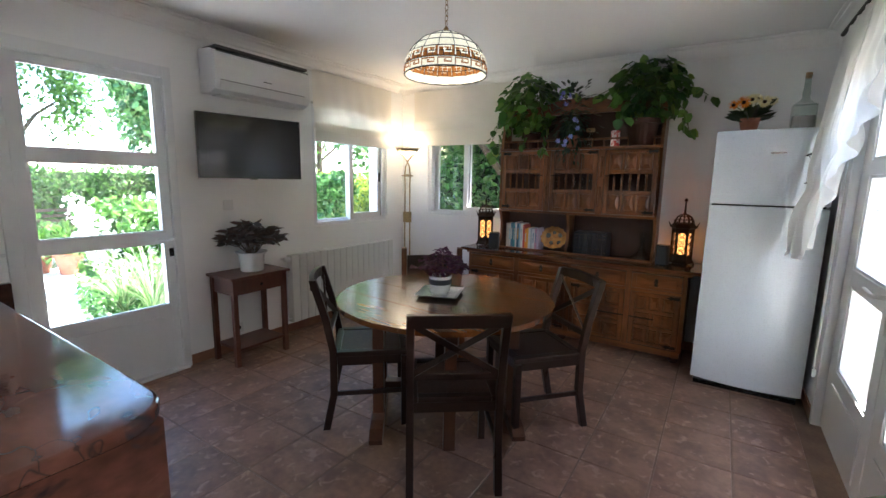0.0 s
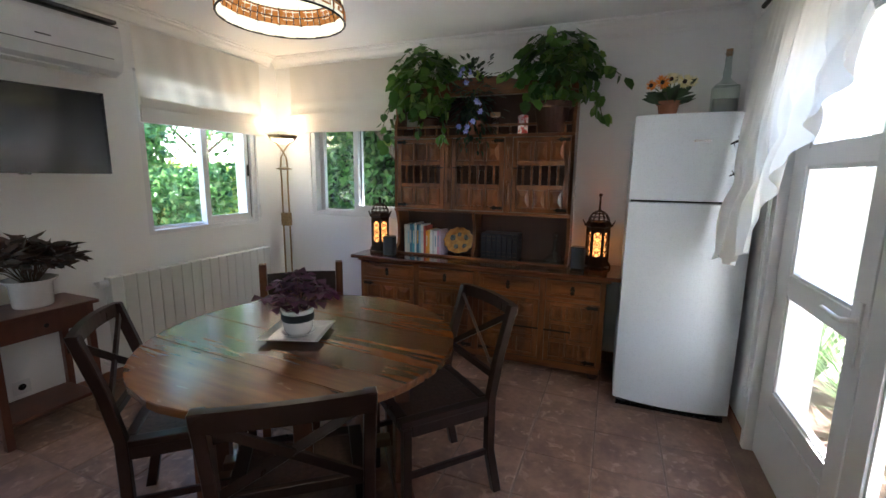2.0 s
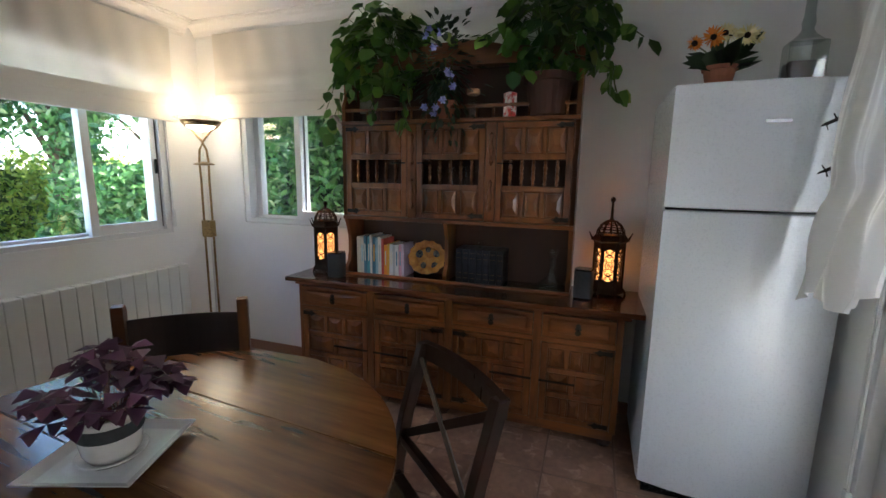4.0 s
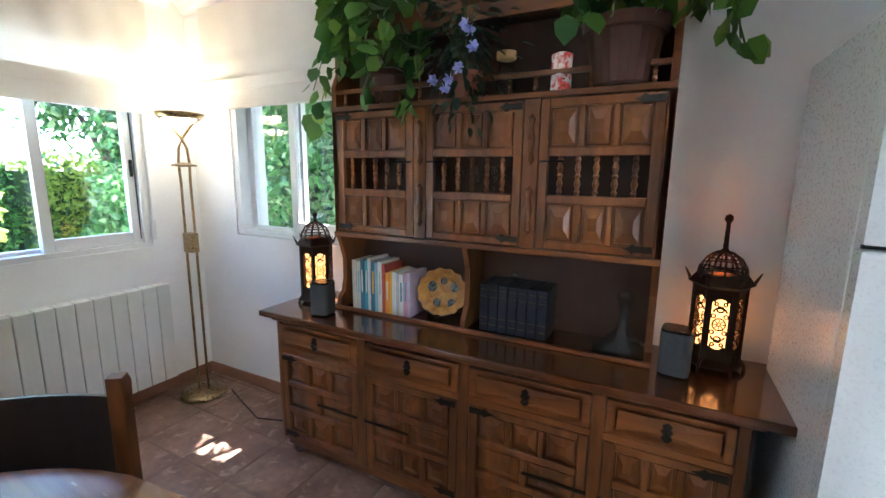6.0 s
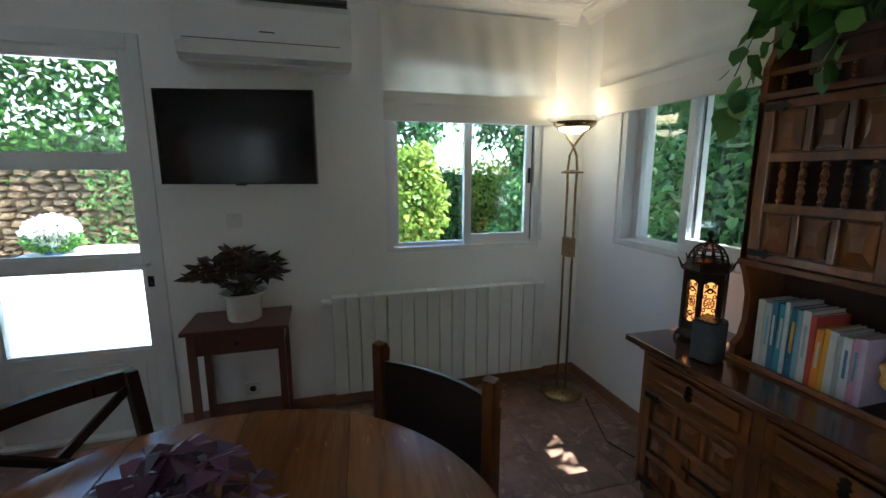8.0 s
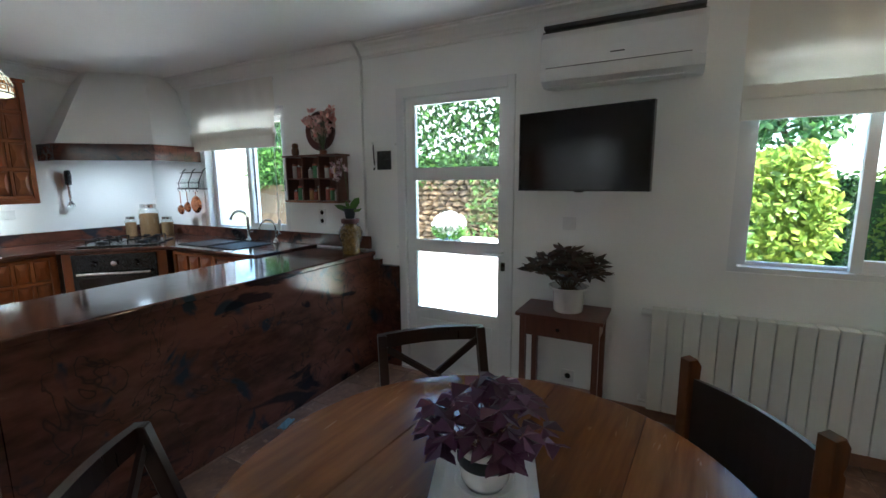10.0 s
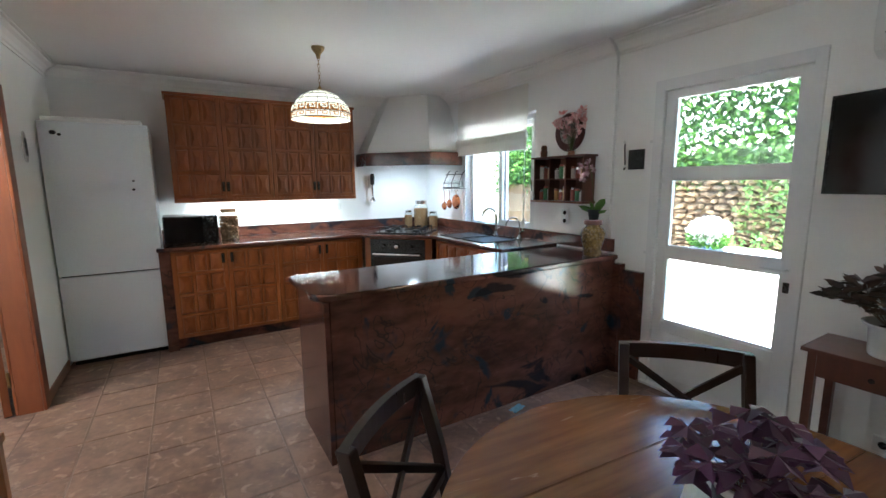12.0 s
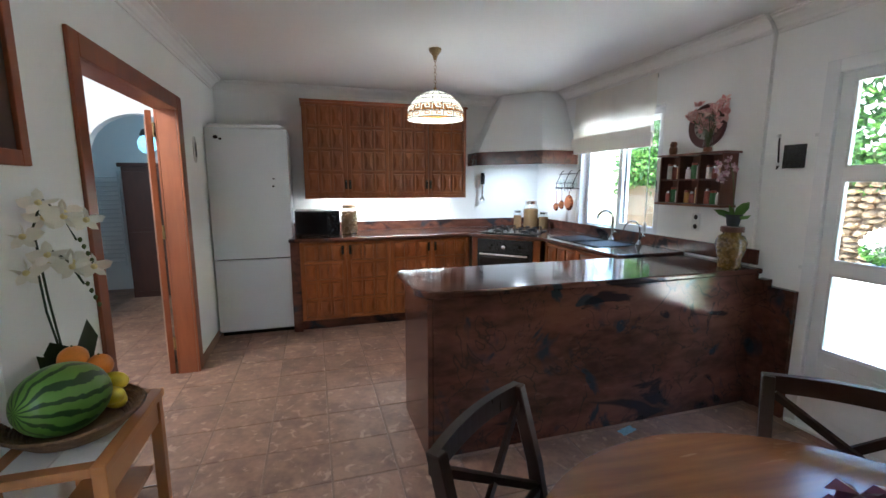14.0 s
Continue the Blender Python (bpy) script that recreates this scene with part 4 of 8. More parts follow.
def dresser():
    t = thing("dresser", "carved honey oak dresser with panelled doors and iron strap hinges", "dresser")
    L, R, F, B = -1.62, 0.28, 3.90, 4.315
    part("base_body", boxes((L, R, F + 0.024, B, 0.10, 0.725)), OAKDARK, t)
    part("plinth", boxes((L + 0.01, R - 0.01, F + 0.03, B, 0.045, 0.10), bevel=0.004), OAKX, t)
    for x in (L + 0.05, (L + R) / 2, R - 0.05):
        for y in (F + 0.07, B - 0.06):
            part("foot", lathe([(0.0, 0.0), (0.03, 0.002), (0.04, 0.02), (0.032, 0.04), (0.03, 0.05)], 12, m=Matrix.Translation((x, y, 0))), OAKDARK, t)
    part("top", boxes((L - 0.07, R + 0.11, F - 0.045, B, 0.735, 0.762), bevel=0.007), OAKTOP, t, "polished dark oak top")
    part("top_moulding", boxes((L - 0.02, R + 0.03, F - 0.012, B, 0.712, 0.735), bevel=0.006), OAKX, t)
    bays = [(L + 0.02, -1.135), (-1.095, -0.645), (-0.605, -0.155), (-0.115, R - 0.03)]
    posts = [(L, L + 0.022), (-1.137, -1.093), (-0.647, -0.603), (-0.157, -0.113), (R - 0.032, R)]
    for a, b in posts:
        part("stile", boxes((a, b, F, F + 0.03, 0.10, 0.712), bevel=0.003), OAK, t)
    for i, (a, b) in enumerate(bays):
        dr = part("drawer", boxes((a + 0.004, b - 0.004, F - 0.004, F + 0.024, 0.582, 0.70), bevel=0.004), OAKX, t)
        bm = bmesh.new()
        field_panel(bm, a + 0.03, b - 0.03, 0.598, 0.684, F - 0.004, 0.010)
        part("drawer_field", bm, OAKX, dr)
        xm = (a + b) / 2
        out = [(-0.006, -0.030), (0.006, -0.030), (0.016, -0.018), (0.009, -0.006), (0.018, 0.004), (0.010, 0.014), (0.014, 0.024), (0, 0.034), (-0.014, 0.024), (-0.010, 0.014), (-0.018, 0.004), (-0.009, -0.006), (-0.016, -0.018)]
        pl = part("pull_plate", prism(out, 0, 0.005, m=Matrix.Translation((xm, F - 0.013, 0.64)) @ Matrix.Rotation(radians(90), 4, "X")), IRON, dr, "black iron pull")
        part("pull_ring", lathe([(0.0, 0.02), (0.006, 0.016), (0.008, 0.006), (0.005, 0)], 8, m=Matrix.Translation((xm, F - 0.017, 0.637)) @ Matrix.Rotation(radians(90), 4, "X")), IRON, pl)
        part("rail", boxes((a, b, F, F + 0.028, 0.552, 0.578), bevel=0.003), OAKX, t)
        d = panelled_door("door", a + 0.004, b - 0.004, 0.115, 0.548, F, [3, (0, 0.44, 1.0) if i % 2 else (0, 0.5, 1.0), 3], t, OAK, 0.034, 0.028)
        side = -1 if i in (1, 3) else 1
        if i == 0:
            side = 1
        edge = a + 0.01 if side > 0 else b - 0.01
        strap(edge, 0.53, F - 0.002, side, d)
        strap(edge, 0.135, F - 0.002, side, d)
        part("latch", boxes((min(xm, b if side > 0 else a), max(xm, b if side > 0 else a), F - 0.014, F - 0.006, 0.335, 0.345), bevel=0.002), IRON, d, "black iron latch bar")
    # display shelves above
    l, r, f = -1.40, 0.005, 4.09
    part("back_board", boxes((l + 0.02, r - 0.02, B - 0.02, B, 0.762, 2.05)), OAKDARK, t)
    low = [(f, 0.762), (f, 0.81), (f + 0.03, 0.84), (f + 0.045, 0.9), (f + 0.045, 1.0), (f + 0.02, 1.08), (f, 1.12), (f, 1.80), (f + 0.03, 1.86), (f + 0.03, 2.04), (B, 2.04), (B, 0.762)]
    for x in (l, r - 0.024):
        part("side_board", prism(low, x, x + 0.024, m=Matrix(((0, 0, 1, 0), (1, 0, 0, 0), (0, 1, 0, 0), (0, 0, 0, 1)))), OAK, t)
    part("divider", prism([(f + 0.01, 0.762), (f + 0.01, 0.80), (f + 0.05, 0.86), (f + 0.05, 1.02), (f + 0.01, 1.12), (B - 0.02, 1.12), (B - 0.02, 0.762)], -0.735, -0.713, m=Matrix(((0, 0, 1, 0), (1, 0, 0, 0), (0, 1, 0, 0), (0, 0, 0, 1)))), OAK, t)
    part("shelf", boxes((l, r, f - 0.012, B - 0.02, 1.118, 1.14), bevel=0.004), OAKX, t)
    part("base_moulding", boxes((l, r, f - 0.032, f - 0.013, 0.7625, 0.780), bevel=0.005), OAKX, t)
    part("shelf", boxes((l, r, f - 0.012, B - 0.02, 1.690, 1.712), bevel=0.004), OAKX, t)
    # dark board behind the spindles, standing in for the cupboard's inner shade
    part("inner_shade_board", boxes((l + 0.024, r - 0.024, f + 0.20, f + 0.21, 1.14, 1.69)), OAKDARK, t)
    cols = [(l, l + 0.022), (-0.962, -0.905), (-0.487, -0.430), (r - 0.022, r)]
    for k, (a, b) in enumerate(cols):
        s = part("stile", boxes((a, b, f, f + 0.028, 1.14, 1.69), bevel=0.003), OAK, t)
        if k in (1, 2):
            for z0, z1 in ((1.19, 1.38), (1.45, 1.64)):
                part("carving", lathe([(0, 0.0), (0.015, 0.02), (0.008, 0.05), (0.017, (z1 - z0) / 2), (0.008, z1 - z0 - 0.05), (0.015, z1 - z0 - 0.02), (0, z1 - z0)], 8, m=Matrix.Translation(((a + b) / 2, f, z0))), OAK, s)
    for k, (a, b) in enumerate(((l + 0.022, -0.962), (-0.905, -0.487), (-0.430, r - 0.022))):
        d = panelled_door("door", a + 0.004, b - 0.004, 1.144, 1.686, f - 0.002, [3, None, 3], t, OAK, 0.034, 0.030)
        hs = (0.542 - 0.12) / 3
        zc1 = 1.686 - 0.06 - hs
        for j in range(5):
            x = a + 0.05 + (b - a - 0.1) * (j + 0.5) / 5
            part("spindle", spindle(x, zc1 - hs, zc1, f + 0.012, 0.0105), OAK, d)
        side = -1 if k else 1
        edge = a + 0.008 if side > 0 else b - 0.008
        for z in (1.17, 1.665):
            strap(edge, z, f - 0.004, side, d)
        part("latch", boxes((b - 0.10, b - 0.01, f - 0.014, f - 0.006, 1.462, 1.470) if side > 0 else (a + 0.01, a + 0.10, f - 0.014, f - 0.006, 1.462, 1.470), bevel=0.002), IRON, d, "black iron latch bar")
    g = part("gallery_rail", boxes((l + 0.024, r - 0.024, f + 0.004, f + 0.024, 1.768, 1.786), bevel=0.004), OAKX, t)
    for j in range(14):
        part("spindle", spindle(l + 0.07 + j * (r - l - 0.14) / 13, 1.712, 1.768, f + 0.014, 0.008), OAK, g)
    part("gallery_post", boxes((-0.73, -0.71, f, f + 0.026, 1.712, 1.80), bevel=0.003), OAK, t)
    crown = [(l, 2.0), (l, 2.06), (-1.2, 2.07), (-1.0, 2.09), (-0.85, 2.13), (-0.55, 2.13), (-0.40, 2.09), (-0.2, 2.07), (r, 2.06), (r, 2.0)]
    part("crown", prism(crown, -0.034, -0.012, bevel=0.003, m=Matrix.Translation((0, f + 0.03, 0)) @ Matrix.Rotation(radians(90), 4, "X")), OAKX, t, "arched crown board")
    part("crown_shelf", boxes((l, r, f + 0.05, B, 2.02, 2.04)), OAKX, t)
    return t


dresser()


# ---- white goods and kitchen units ----
def fridge(name, label, x0, x1, front, back, h, split, place, curved, top_small=True):
    """Faces -y at front."""
    t = thing(name, label, "fridge", place)
    part("cabinet", boxes((x0, x1, front + curved + 0.052, back, 0.03, h), bevel=0.006), FRIDGE, t)
    for z0, z1 in ((0.05, split - 0.006), (split + 0.006, h - 0.003)):
        n = 14
        out = []
        for i in range(n + 1):
            u = -1 + 2 * i / n
            out.append((x0 + (x1 - x0) * (u + 1) / 2, front + curved * u * u - 0.0))
        out += [(x1, front + curved + 0.046), (x0, front + curved + 0.046)]
        part("door", prism(out, z0, z1, bevel=0.006), FRIDGE, t)
    part("gasket", boxes((x0 + 0.012, x1 - 0.012, front + curved + 0.044, front + curved + 0.054, 0.05, h - 0.01)), BLACK, t)
    part("plinth", boxes((x0 + 0.02, x1 - 0.02, front + 0.05, back, 0.0, 0.03)), BLACK, t)
    return t


f1 = fridge("fridge", "white fridge freezer with a bowed front beside the dresser", 0.365, 0.985, 3.617, 4.27, 1.755, 1.276, None, 0.042)
bm = boxes((0.66, 0.74, 3.6135, 3.6170, 1.60, 1.612), bevel=0.001)
part("badge", bm, STEEL, f1, "small silver badge")
f2m = Matrix.Rotation(radians(180), 4, "Z")
f2 = fridge("fridge", "tall white fridge freezer at the end of the kitchen counter", -0.885, -0.195, 1.70, 2.29, 1.955, 0.745, f2m, 0.004)
part("top_grille", boxes((-0.86, -0.24, 1.71, 2.27, 1.956, 1.985), bevel=0.004), PLASTIC, f2)


def cab_door(x0, x1, z0, z1, y, rows, cols, parent, outward=1):
    d = panelled_door("door", x0, x1, z0, z1, y - 0.004, [cols] * rows, parent, CABW, 0.036, 0.026)
    return d


K = Matrix.Rotation(radians(180), 4, "Z")    # units on the south wall: local x = -x, local y = -y
uc = thing("wall_cupboard", "cherry wall cupboards with four square-panelled doors over the counter", "cupboard", K)
part("carcass", boxes((-0.06, 1.672, 1.972, 2.296, 1.325, 2.26)), CABW, uc)
part("cornice", boxes((-0.075, 1.687, 1.945, 2.296, 2.26, 2.285), bevel=0.005), CABW, uc)
part("light_rail", boxes((-0.06, 1.672, 1.95, 1.97, 1.300, 1.335), bevel=0.003), CABW, uc)
for i in range(4):
    a = -0.06 + i * 0.433
    d = cab_door(a + 0.002, a + 0.431, 1.337, 2.258, 1.95, 4, 3, uc)
    x = a + 0.412 if i % 2 == 0 else a + 0.02
    pl = part("handle_plate", boxes((x - 0.013, x + 0.013, 1.940, 1.946, 1.40, 1.49), bevel=0.003), IRON, d, "black iron plate")
    part("handle", tube([(x, 1.940, 1.42), (x, 1.915, 1.425), (x, 1.915, 1.470), (x, 1.940, 1.475)], 0.006, 6), IRON, pl, "black iron handle")
strip = thing("under_cabinet_light", "slim lit strip light under the wall cupboards", "lamp", K)
part("tube", tube([(0.12, 2.1, 1.316), (1.48, 2.1, 1.316)], 0.008, 8), emissive("strip_glow", (0.95, 1.0, 0.97), 4), strip)

bc = thing("base_unit", "cherry base units with square-panelled doors under the granite counter", "cabinet", K)
part("carcass", boxes((-0.13, 1.62, 1.672, 2.296, 0.10, 0.895)), CABW, bc)
part("plinth", boxes((-0.13, 1.62, 1.72, 1.74, 0.0, 0.10)), GRANITE, bc)
part("end_panel", boxes((-0.215, -0.13, 1.66, 2.296, 0.0, 0.895)), GRANITE, bc)
for i, (a, b) in enumerate(((-0.128, 0.31), (0.312, 0.75), (0.752, 1.19), (1.192, 1.60))):
    d = cab_door(a, b, 0.115, 0.885, 1.65, 4, 3, bc)
    x = b - 0.035 if i % 2 == 0 else a + 0.035
    pl = part("handle_plate", boxes((x - 0.013, x + 0.013, 1.640, 1.646, 0.76, 0.85), bevel=0.003), IRON, d, "black iron plate")
    part("handle", tube([(x, 1.640, 0.775), (x, 1.615, 0.78), (x, 1.615, 0.83), (x, 1.640, 0.835)], 0.006, 6), IRON, pl, "black iron handle")

# granite worktops, one sheet: south run, diagonal corner, window run
wt = [(0.225, -2.296), (0.225, -1.615), (-1.60, -1.615), (-2.15, -1.06), (-2.15, 0.04), (-2.766, 0.04), (-2.766, -2.296)]
structure("worktop", prism(wt, 0.897, 0.93, bevel=0.008), GRANITE, "polished red-brown granite worktop", "worktop")
structure("worktop_upstand", boxes((XK + 0.024, 0.225, -2.298, -2.276, 0.931, 1.03), (XK + 0.001, XK + 0.023, -2.298, 0.62, 0.931, 1.03), bevel=0.003), GRANITE, "granite upstand along the wall", "worktop")

ov = thing("oven", "black built-in oven set across the corner", "oven", Matrix.Translation((-1.875, -1.338, 0)) @ Matrix.Rotation(radians(-45), 4, "Z") @ Matrix.Rotation(radians(180), 4, "Z"))
# faces local -y, which looks to the north-east
part("side", boxes((-0.37, 0.37, 0.02, 0.5, 0.1, 0.895)), CABW, ov)
part("front", boxes((-0.30, 0.30, 0.0, 0.02, 0.30, 0.885), bevel=0.003), BLACK, ov)
part("glass", boxes((-0.26, 0.26, -0.006, 0.0, 0.36, 0.70), bevel=0.003), SCREEN, ov)
part("bar_handle", boxes((-0.26, 0.26, -0.045, -0.03, 0.72, 0.74), bevel=0.004), STEEL, ov, "steel bar handle")
for x in (-0.15, 0.0, 0.15):
    part("knob", lathe([(0, 0.03), (0.02, 0.028), (0.024, 0.0)], 14, m=Matrix.Translation((x, 0, 0.81)) @ Matrix.Rotation(radians(90), 4, "X")), STEEL if x == 0 else BLACK, ov)

hob = thing("gas_hob", "black gas hob with cast iron pan supports", "hob", Matrix.Translation((-2.12, -1.60, 0.931)) @ Matrix.Rotation(radians(135), 4, "Z"))
part("plate", boxes((-0.29, 0.29, -0.25, 0.25, 0.0, 0.012), bevel=0.004), BLACK, hob)
for x in (-0.15, 0.15):
    for y in (-0.12, 0.12):
        part("burner", lathe([(0.0, 0.035), (0.035, 0.033), (0.045, 0.02), (0.05, 0.012)], 14, m=Matrix.Translation((x, y, 0))), IRON, hob)
        bm = bmesh.new()
        for a in range(4):
            c, s = math.cos(a * math.pi / 2 + 0.785), math.sin(a * math.pi / 2 + 0.785)
            bar(bm, (x + c * 0.03, y + s * 0.03, 0.047), (x + c * 0.12, y + s * 0.12, 0.047), 0.009, 0.012)
            bar(bm, (x + c * 0.12, y + s * 0.12, 0.012), (x + c * 0.12, y + s * 0.12, 0.052), 0.009, 0.009)
        part("pan_support", bm, IRON, hob)

# window run fronts
wr = thing("base_unit", "cherry base unit under the sink", "cabinet", Matrix.Rotation(radians(90), 4, "Z"))
part("carcass", boxes((-1.05, 0.03, 2.20, 2.76, 0.10, 0.895)), CABW, wr)
part("plinth", boxes((-1.05, 0.03, 2.24, 2.26, 0.0, 0.10)), GRANITE, wr)
for a, b in ((-1.04, -0.52), (-0.515, 0.02)):
    cab_door(a, b, 0.115, 0.885, 2.178, 4, 3, wr)

# sink and taps
SINKM = material("matt_black_sink", (0.012, 0.012, 0.013), 0.55, scale=30, detail=120, bump=0.1, spec=0.3)
sk = thing("sink", "black double bowl sink let into the granite", "sink", pose(-2.42, -0.72, 0.931))
for y in (-0.36, 0.04):
    part("bowl", boxes((-0.20, 0.17, y, y + 0.012, 0, 0.005), (-0.20, 0.17, y + 0.33, y + 0.342, 0, 0.005), (-0.20, -0.188, y + 0.012, y + 0.33, 0, 0.005), (0.158, 0.17, y + 0.012, y + 0.33, 0, 0.005), (-0.188, 0.158, y + 0.012, y + 0.33, 0.0, 0.0015)), SINKM, sk)
for y, h, r, nm in ((-0.68, 0.26, 0.013, "tall chrome swan neck mixer tap"), (-0.33, 0.17, 0.007, "slim chrome filter tap")):
    tp = thing("tap", nm, "tap", pose(-2.66, y, 0.931))
    part("spout", tube([(0, 0, 0), (0, 0, h * 0.75)] + [(0.085 - 0.085 * math.cos(a), 0.0, h * 0.75 + 0.085 * math.sin(a)) for a in (0.3, 0.7, 1.1, 1.57, 2.1, 2.6, 3.0)] , r, 10), STEEL, tp)
    part("base", lathe([(0.028, 0), (0.028, 0.012), (0.018, 0.03), (r, 0.05)], 14), STEEL, tp)
    part("lever", tube([(0, 0.01, 0.06), (0.02, 0.05, 0.085), (0.03, 0.09, 0.095)], 0.006, 8), STEEL, tp)

# peninsula
pn = thing("peninsula", "polished red-brown granite peninsula counter with a rounded corner", "counter")
def rounded(x0, x1, y0, y1, r0, r1):
    pts = [(x0, y0)]
    pts += [(x1 - r0 + r0 * math.sin(a), y0 + r0 - r0 * math.cos(a)) for a in (i * math.pi / 16 for i in range(9))]
    pts += [(x1 - r1 + r1 * math.cos(a), y1 - r1 + r1 * math.sin(a)) for a in (i * math.pi / 16 for i in range(9))]
    return pts + [(x0, y1)]
part("top", prism(rounded(XK + 0.004, -0.495, 0.035, 0.655, 0.05, 0.13), 0.878, 0.915, bevel=0.010), GRANITE, pn)
part("front_panel", boxes((XK + 0.003, -0.573, 0.605, 0.635, 0.0, 0.877), bevel=0.002), GRANITE, pn)
part("end_panel", boxes((-0.57, -0.543, 0.075, 0.637, 0.0, 0.877), bevel=0.002), GRANITE, pn)
part("back_panel", boxes((-2.14, -0.573, 0.08, 0.10, 0.0, 0.877)), CABW, pn)
structure("wall_panel_granite", boxes((XW + 0.001, XW + 0.045, 0.70, 0.868, 0.0, 0.81), (XW + 0.001, XW + 0.06, 0.637, 0.70, 0.0, 0.85), bevel=0.002), GRANITE, "granite cladding beside the garden door", "wall panel")

# hood
hd = thing("cooker_hood", "white plastered corner hood with a dark granite band", "hood")
c0 = (XK + 0.003, YK + 0.003)
def hood_ring(a, b, cx, cy):
    return [c0, (c0[0] + a, c0[1]), (c0[0] + a, c0[1] + cy), (c0[0] + cx, c0[1] + b), (c0[0], c0[1] + b)]
bm = bmesh.new()
rings = []
for (a, b, cx, cy), z in (((0.93, 0.84, 0.42, 0.30), 1.805), ((0.58, 0.52, 0.26, 0.18), H - 0.001)):
    rings.append([bm.verts.new((x, y, z)) for x, y in hood_ring(a, b, cx, cy)])
for i in range(5):
    j = (i + 1) % 5
    bm.faces.new((rings[0][i], rings[0][j], rings[1][j], rings[1][i]))
bm.faces.new(rings[0][::-1])
bm.faces.new(rings[1])
bmesh.ops.recalc_face_normals(bm, faces=bm.faces)
part("canopy", bm, WALL, hd, "white plastered canopy")
bm = bmesh.new()
outer, inner = hood_ring(0.95, 0.86, 0.43, 0.31), hood_ring(0.92, 0.83, 0.42, 0.30)
for (p, q) in ((1, 2), (2, 3), (3, 4)):
    vs = [bm.verts.new((*pt, z)) for z in (1.66, 1.803) for pt in (outer[p], outer[q], inner[q], inner[p])]
    for f in ((0, 1, 5, 4), (1, 2, 6, 5), (2, 3, 7, 6), (3, 0, 4, 7), (0, 3, 2, 1), (4, 5, 6, 7)):
        bm.faces.new([vs[i] for i in f])
bmesh.ops.recalc_face_normals(bm, faces=bm.faces)
part("band", bm, GRANITE, hd, "polished granite band")
part("grille", prism(hood_ring(0.91, 0.82, 0.41, 0.29), 1.70, 1.712), STEEL, hd)


# ---- wall fittings ----
tvm = Matrix.Translation((-2.563, 2.225, 0)) @ Matrix.Rotation(radians(-12), 4, "Z") @ Matrix.Translation((2.712, -2.239, 0))
tv = thing("television", "black flat television on a swivel wall bracket, switched off", "television", tvm)
part("screen", boxes((-2.732, -2.716, 1.872, 2.606, 1.402, 1.838)), SCREEN, tv)
part("bezel", boxes((-2.75, -2.712, 1.862, 1.872, 1.392, 1.846), (-2.75, -2.712, 2.606, 2.616, 1.392, 1.846), (-2.75, -2.712, 1.872, 2.606, 1.838, 1.846), (-2.75, -2.712, 1.872, 2.606, 1.392, 1.402)), BLACK, tv)
part("back", boxes((-2.77, -2.733, 1.9, 2.58, 1.42, 1.82), bevel=0.008), BLACK, tv)
part("sensor_bar", boxes((-2.745, -2.716, 2.215, 2.262, 1.385, 1.3915), bevel=0.002), BLACK, tv)
br = part("bracket", boxes((XW, XW + 0.018, 2.14, 2.34, 1.52, 1.72), bevel=0.003), IRON, tv, at=tvm.inverted())
bm = bmesh.new()
bar(bm, (XW + 0.01, 2.24, 1.62), (-2.61, 2.225, 1.62), 0.05, 0.04, (0, 0, 1))
part("arm", bm, IRON, br)

ac = thing("air_conditioner", "white split air conditioner high on the wall, shut", "air conditioner")
prof = [(0, 1.995), (0.12, 1.985), (0.185, 2.012), (0.205, 2.06), (0.208, 2.16), (0.204, 2.235), (0.19, 2.268), (0.14, 2.288), (0, 2.30)]
part("body", prism(prof, 1.985, 2.80, bevel=0.004, m=Matrix.Translation((XW + 0.001, 0, 0)) @ Matrix(((1, 0, 0, 0), (0, 0, 1, 0), (0, 1, 0, 0), (0, 0, 0, 1)))), WHITE, ac)
part("louvre", boxes((XW + 0.07, XW + 0.185, 2.03, 2.72, 1.976, 1.984), bevel=0.002), PLASTIC, ac)
part("flap", prism([(0.188, 2.018), (0.194, 2.016), (0.214, 2.072), (0.207, 2.074)], 2.02, 2.74, m=Matrix.Translation((XW + 0.001, 0, 0)) @ Matrix(((1, 0, 0, 0), (0, 0, 1, 0), (0, 1, 0, 0), (0, 0, 0, 1)))), PLASTIC, ac)
part("intake", boxes((XW + 0.02, XW + 0.20, 2.0, 2.785, 2.286, 2.306), bevel=0.003), INTAKE, ac, "dark air intake grille")
# thin dark strips put the shadow of the panel gaps into colour
part("gap_shadow", boxes((XW + 0.205, XW + 0.2105, 2.0, 2.785, 2.262, 2.267), (XW + 0.2065, XW + 0.2125, 2.02, 2.74, 2.074, 2.077)), INTAKE, ac, "dark strips for the shadow in the panel gaps")
part("badge", boxes((XW + 0.209, XW + 0.212, 2.36, 2.43, 2.118, 2.124)), INTAKE, ac)

rd = thing("radiator", "white panel radiator under the garden window", "radiator")
part("header", boxes((-2.775, -2.712, 2.645, 4.035, 0.125, 0.155), (-2.775, -2.712, 2.645, 4.035, 0.68, 0.71)), RADI, rd)
for i in range(17):
    a = 2.64 + i * 0.0822
    part("element", boxes((-2.775, -2.702, a, a + 0.0785, 0.11, 0.725), bevel=0.006), RADI, rd)
part("valve", tube([(-2.74, 2.64, 0.69), (-2.74, 2.585, 0.69)], 0.022, 10), PLASTIC, rd, "white thermostat valve")
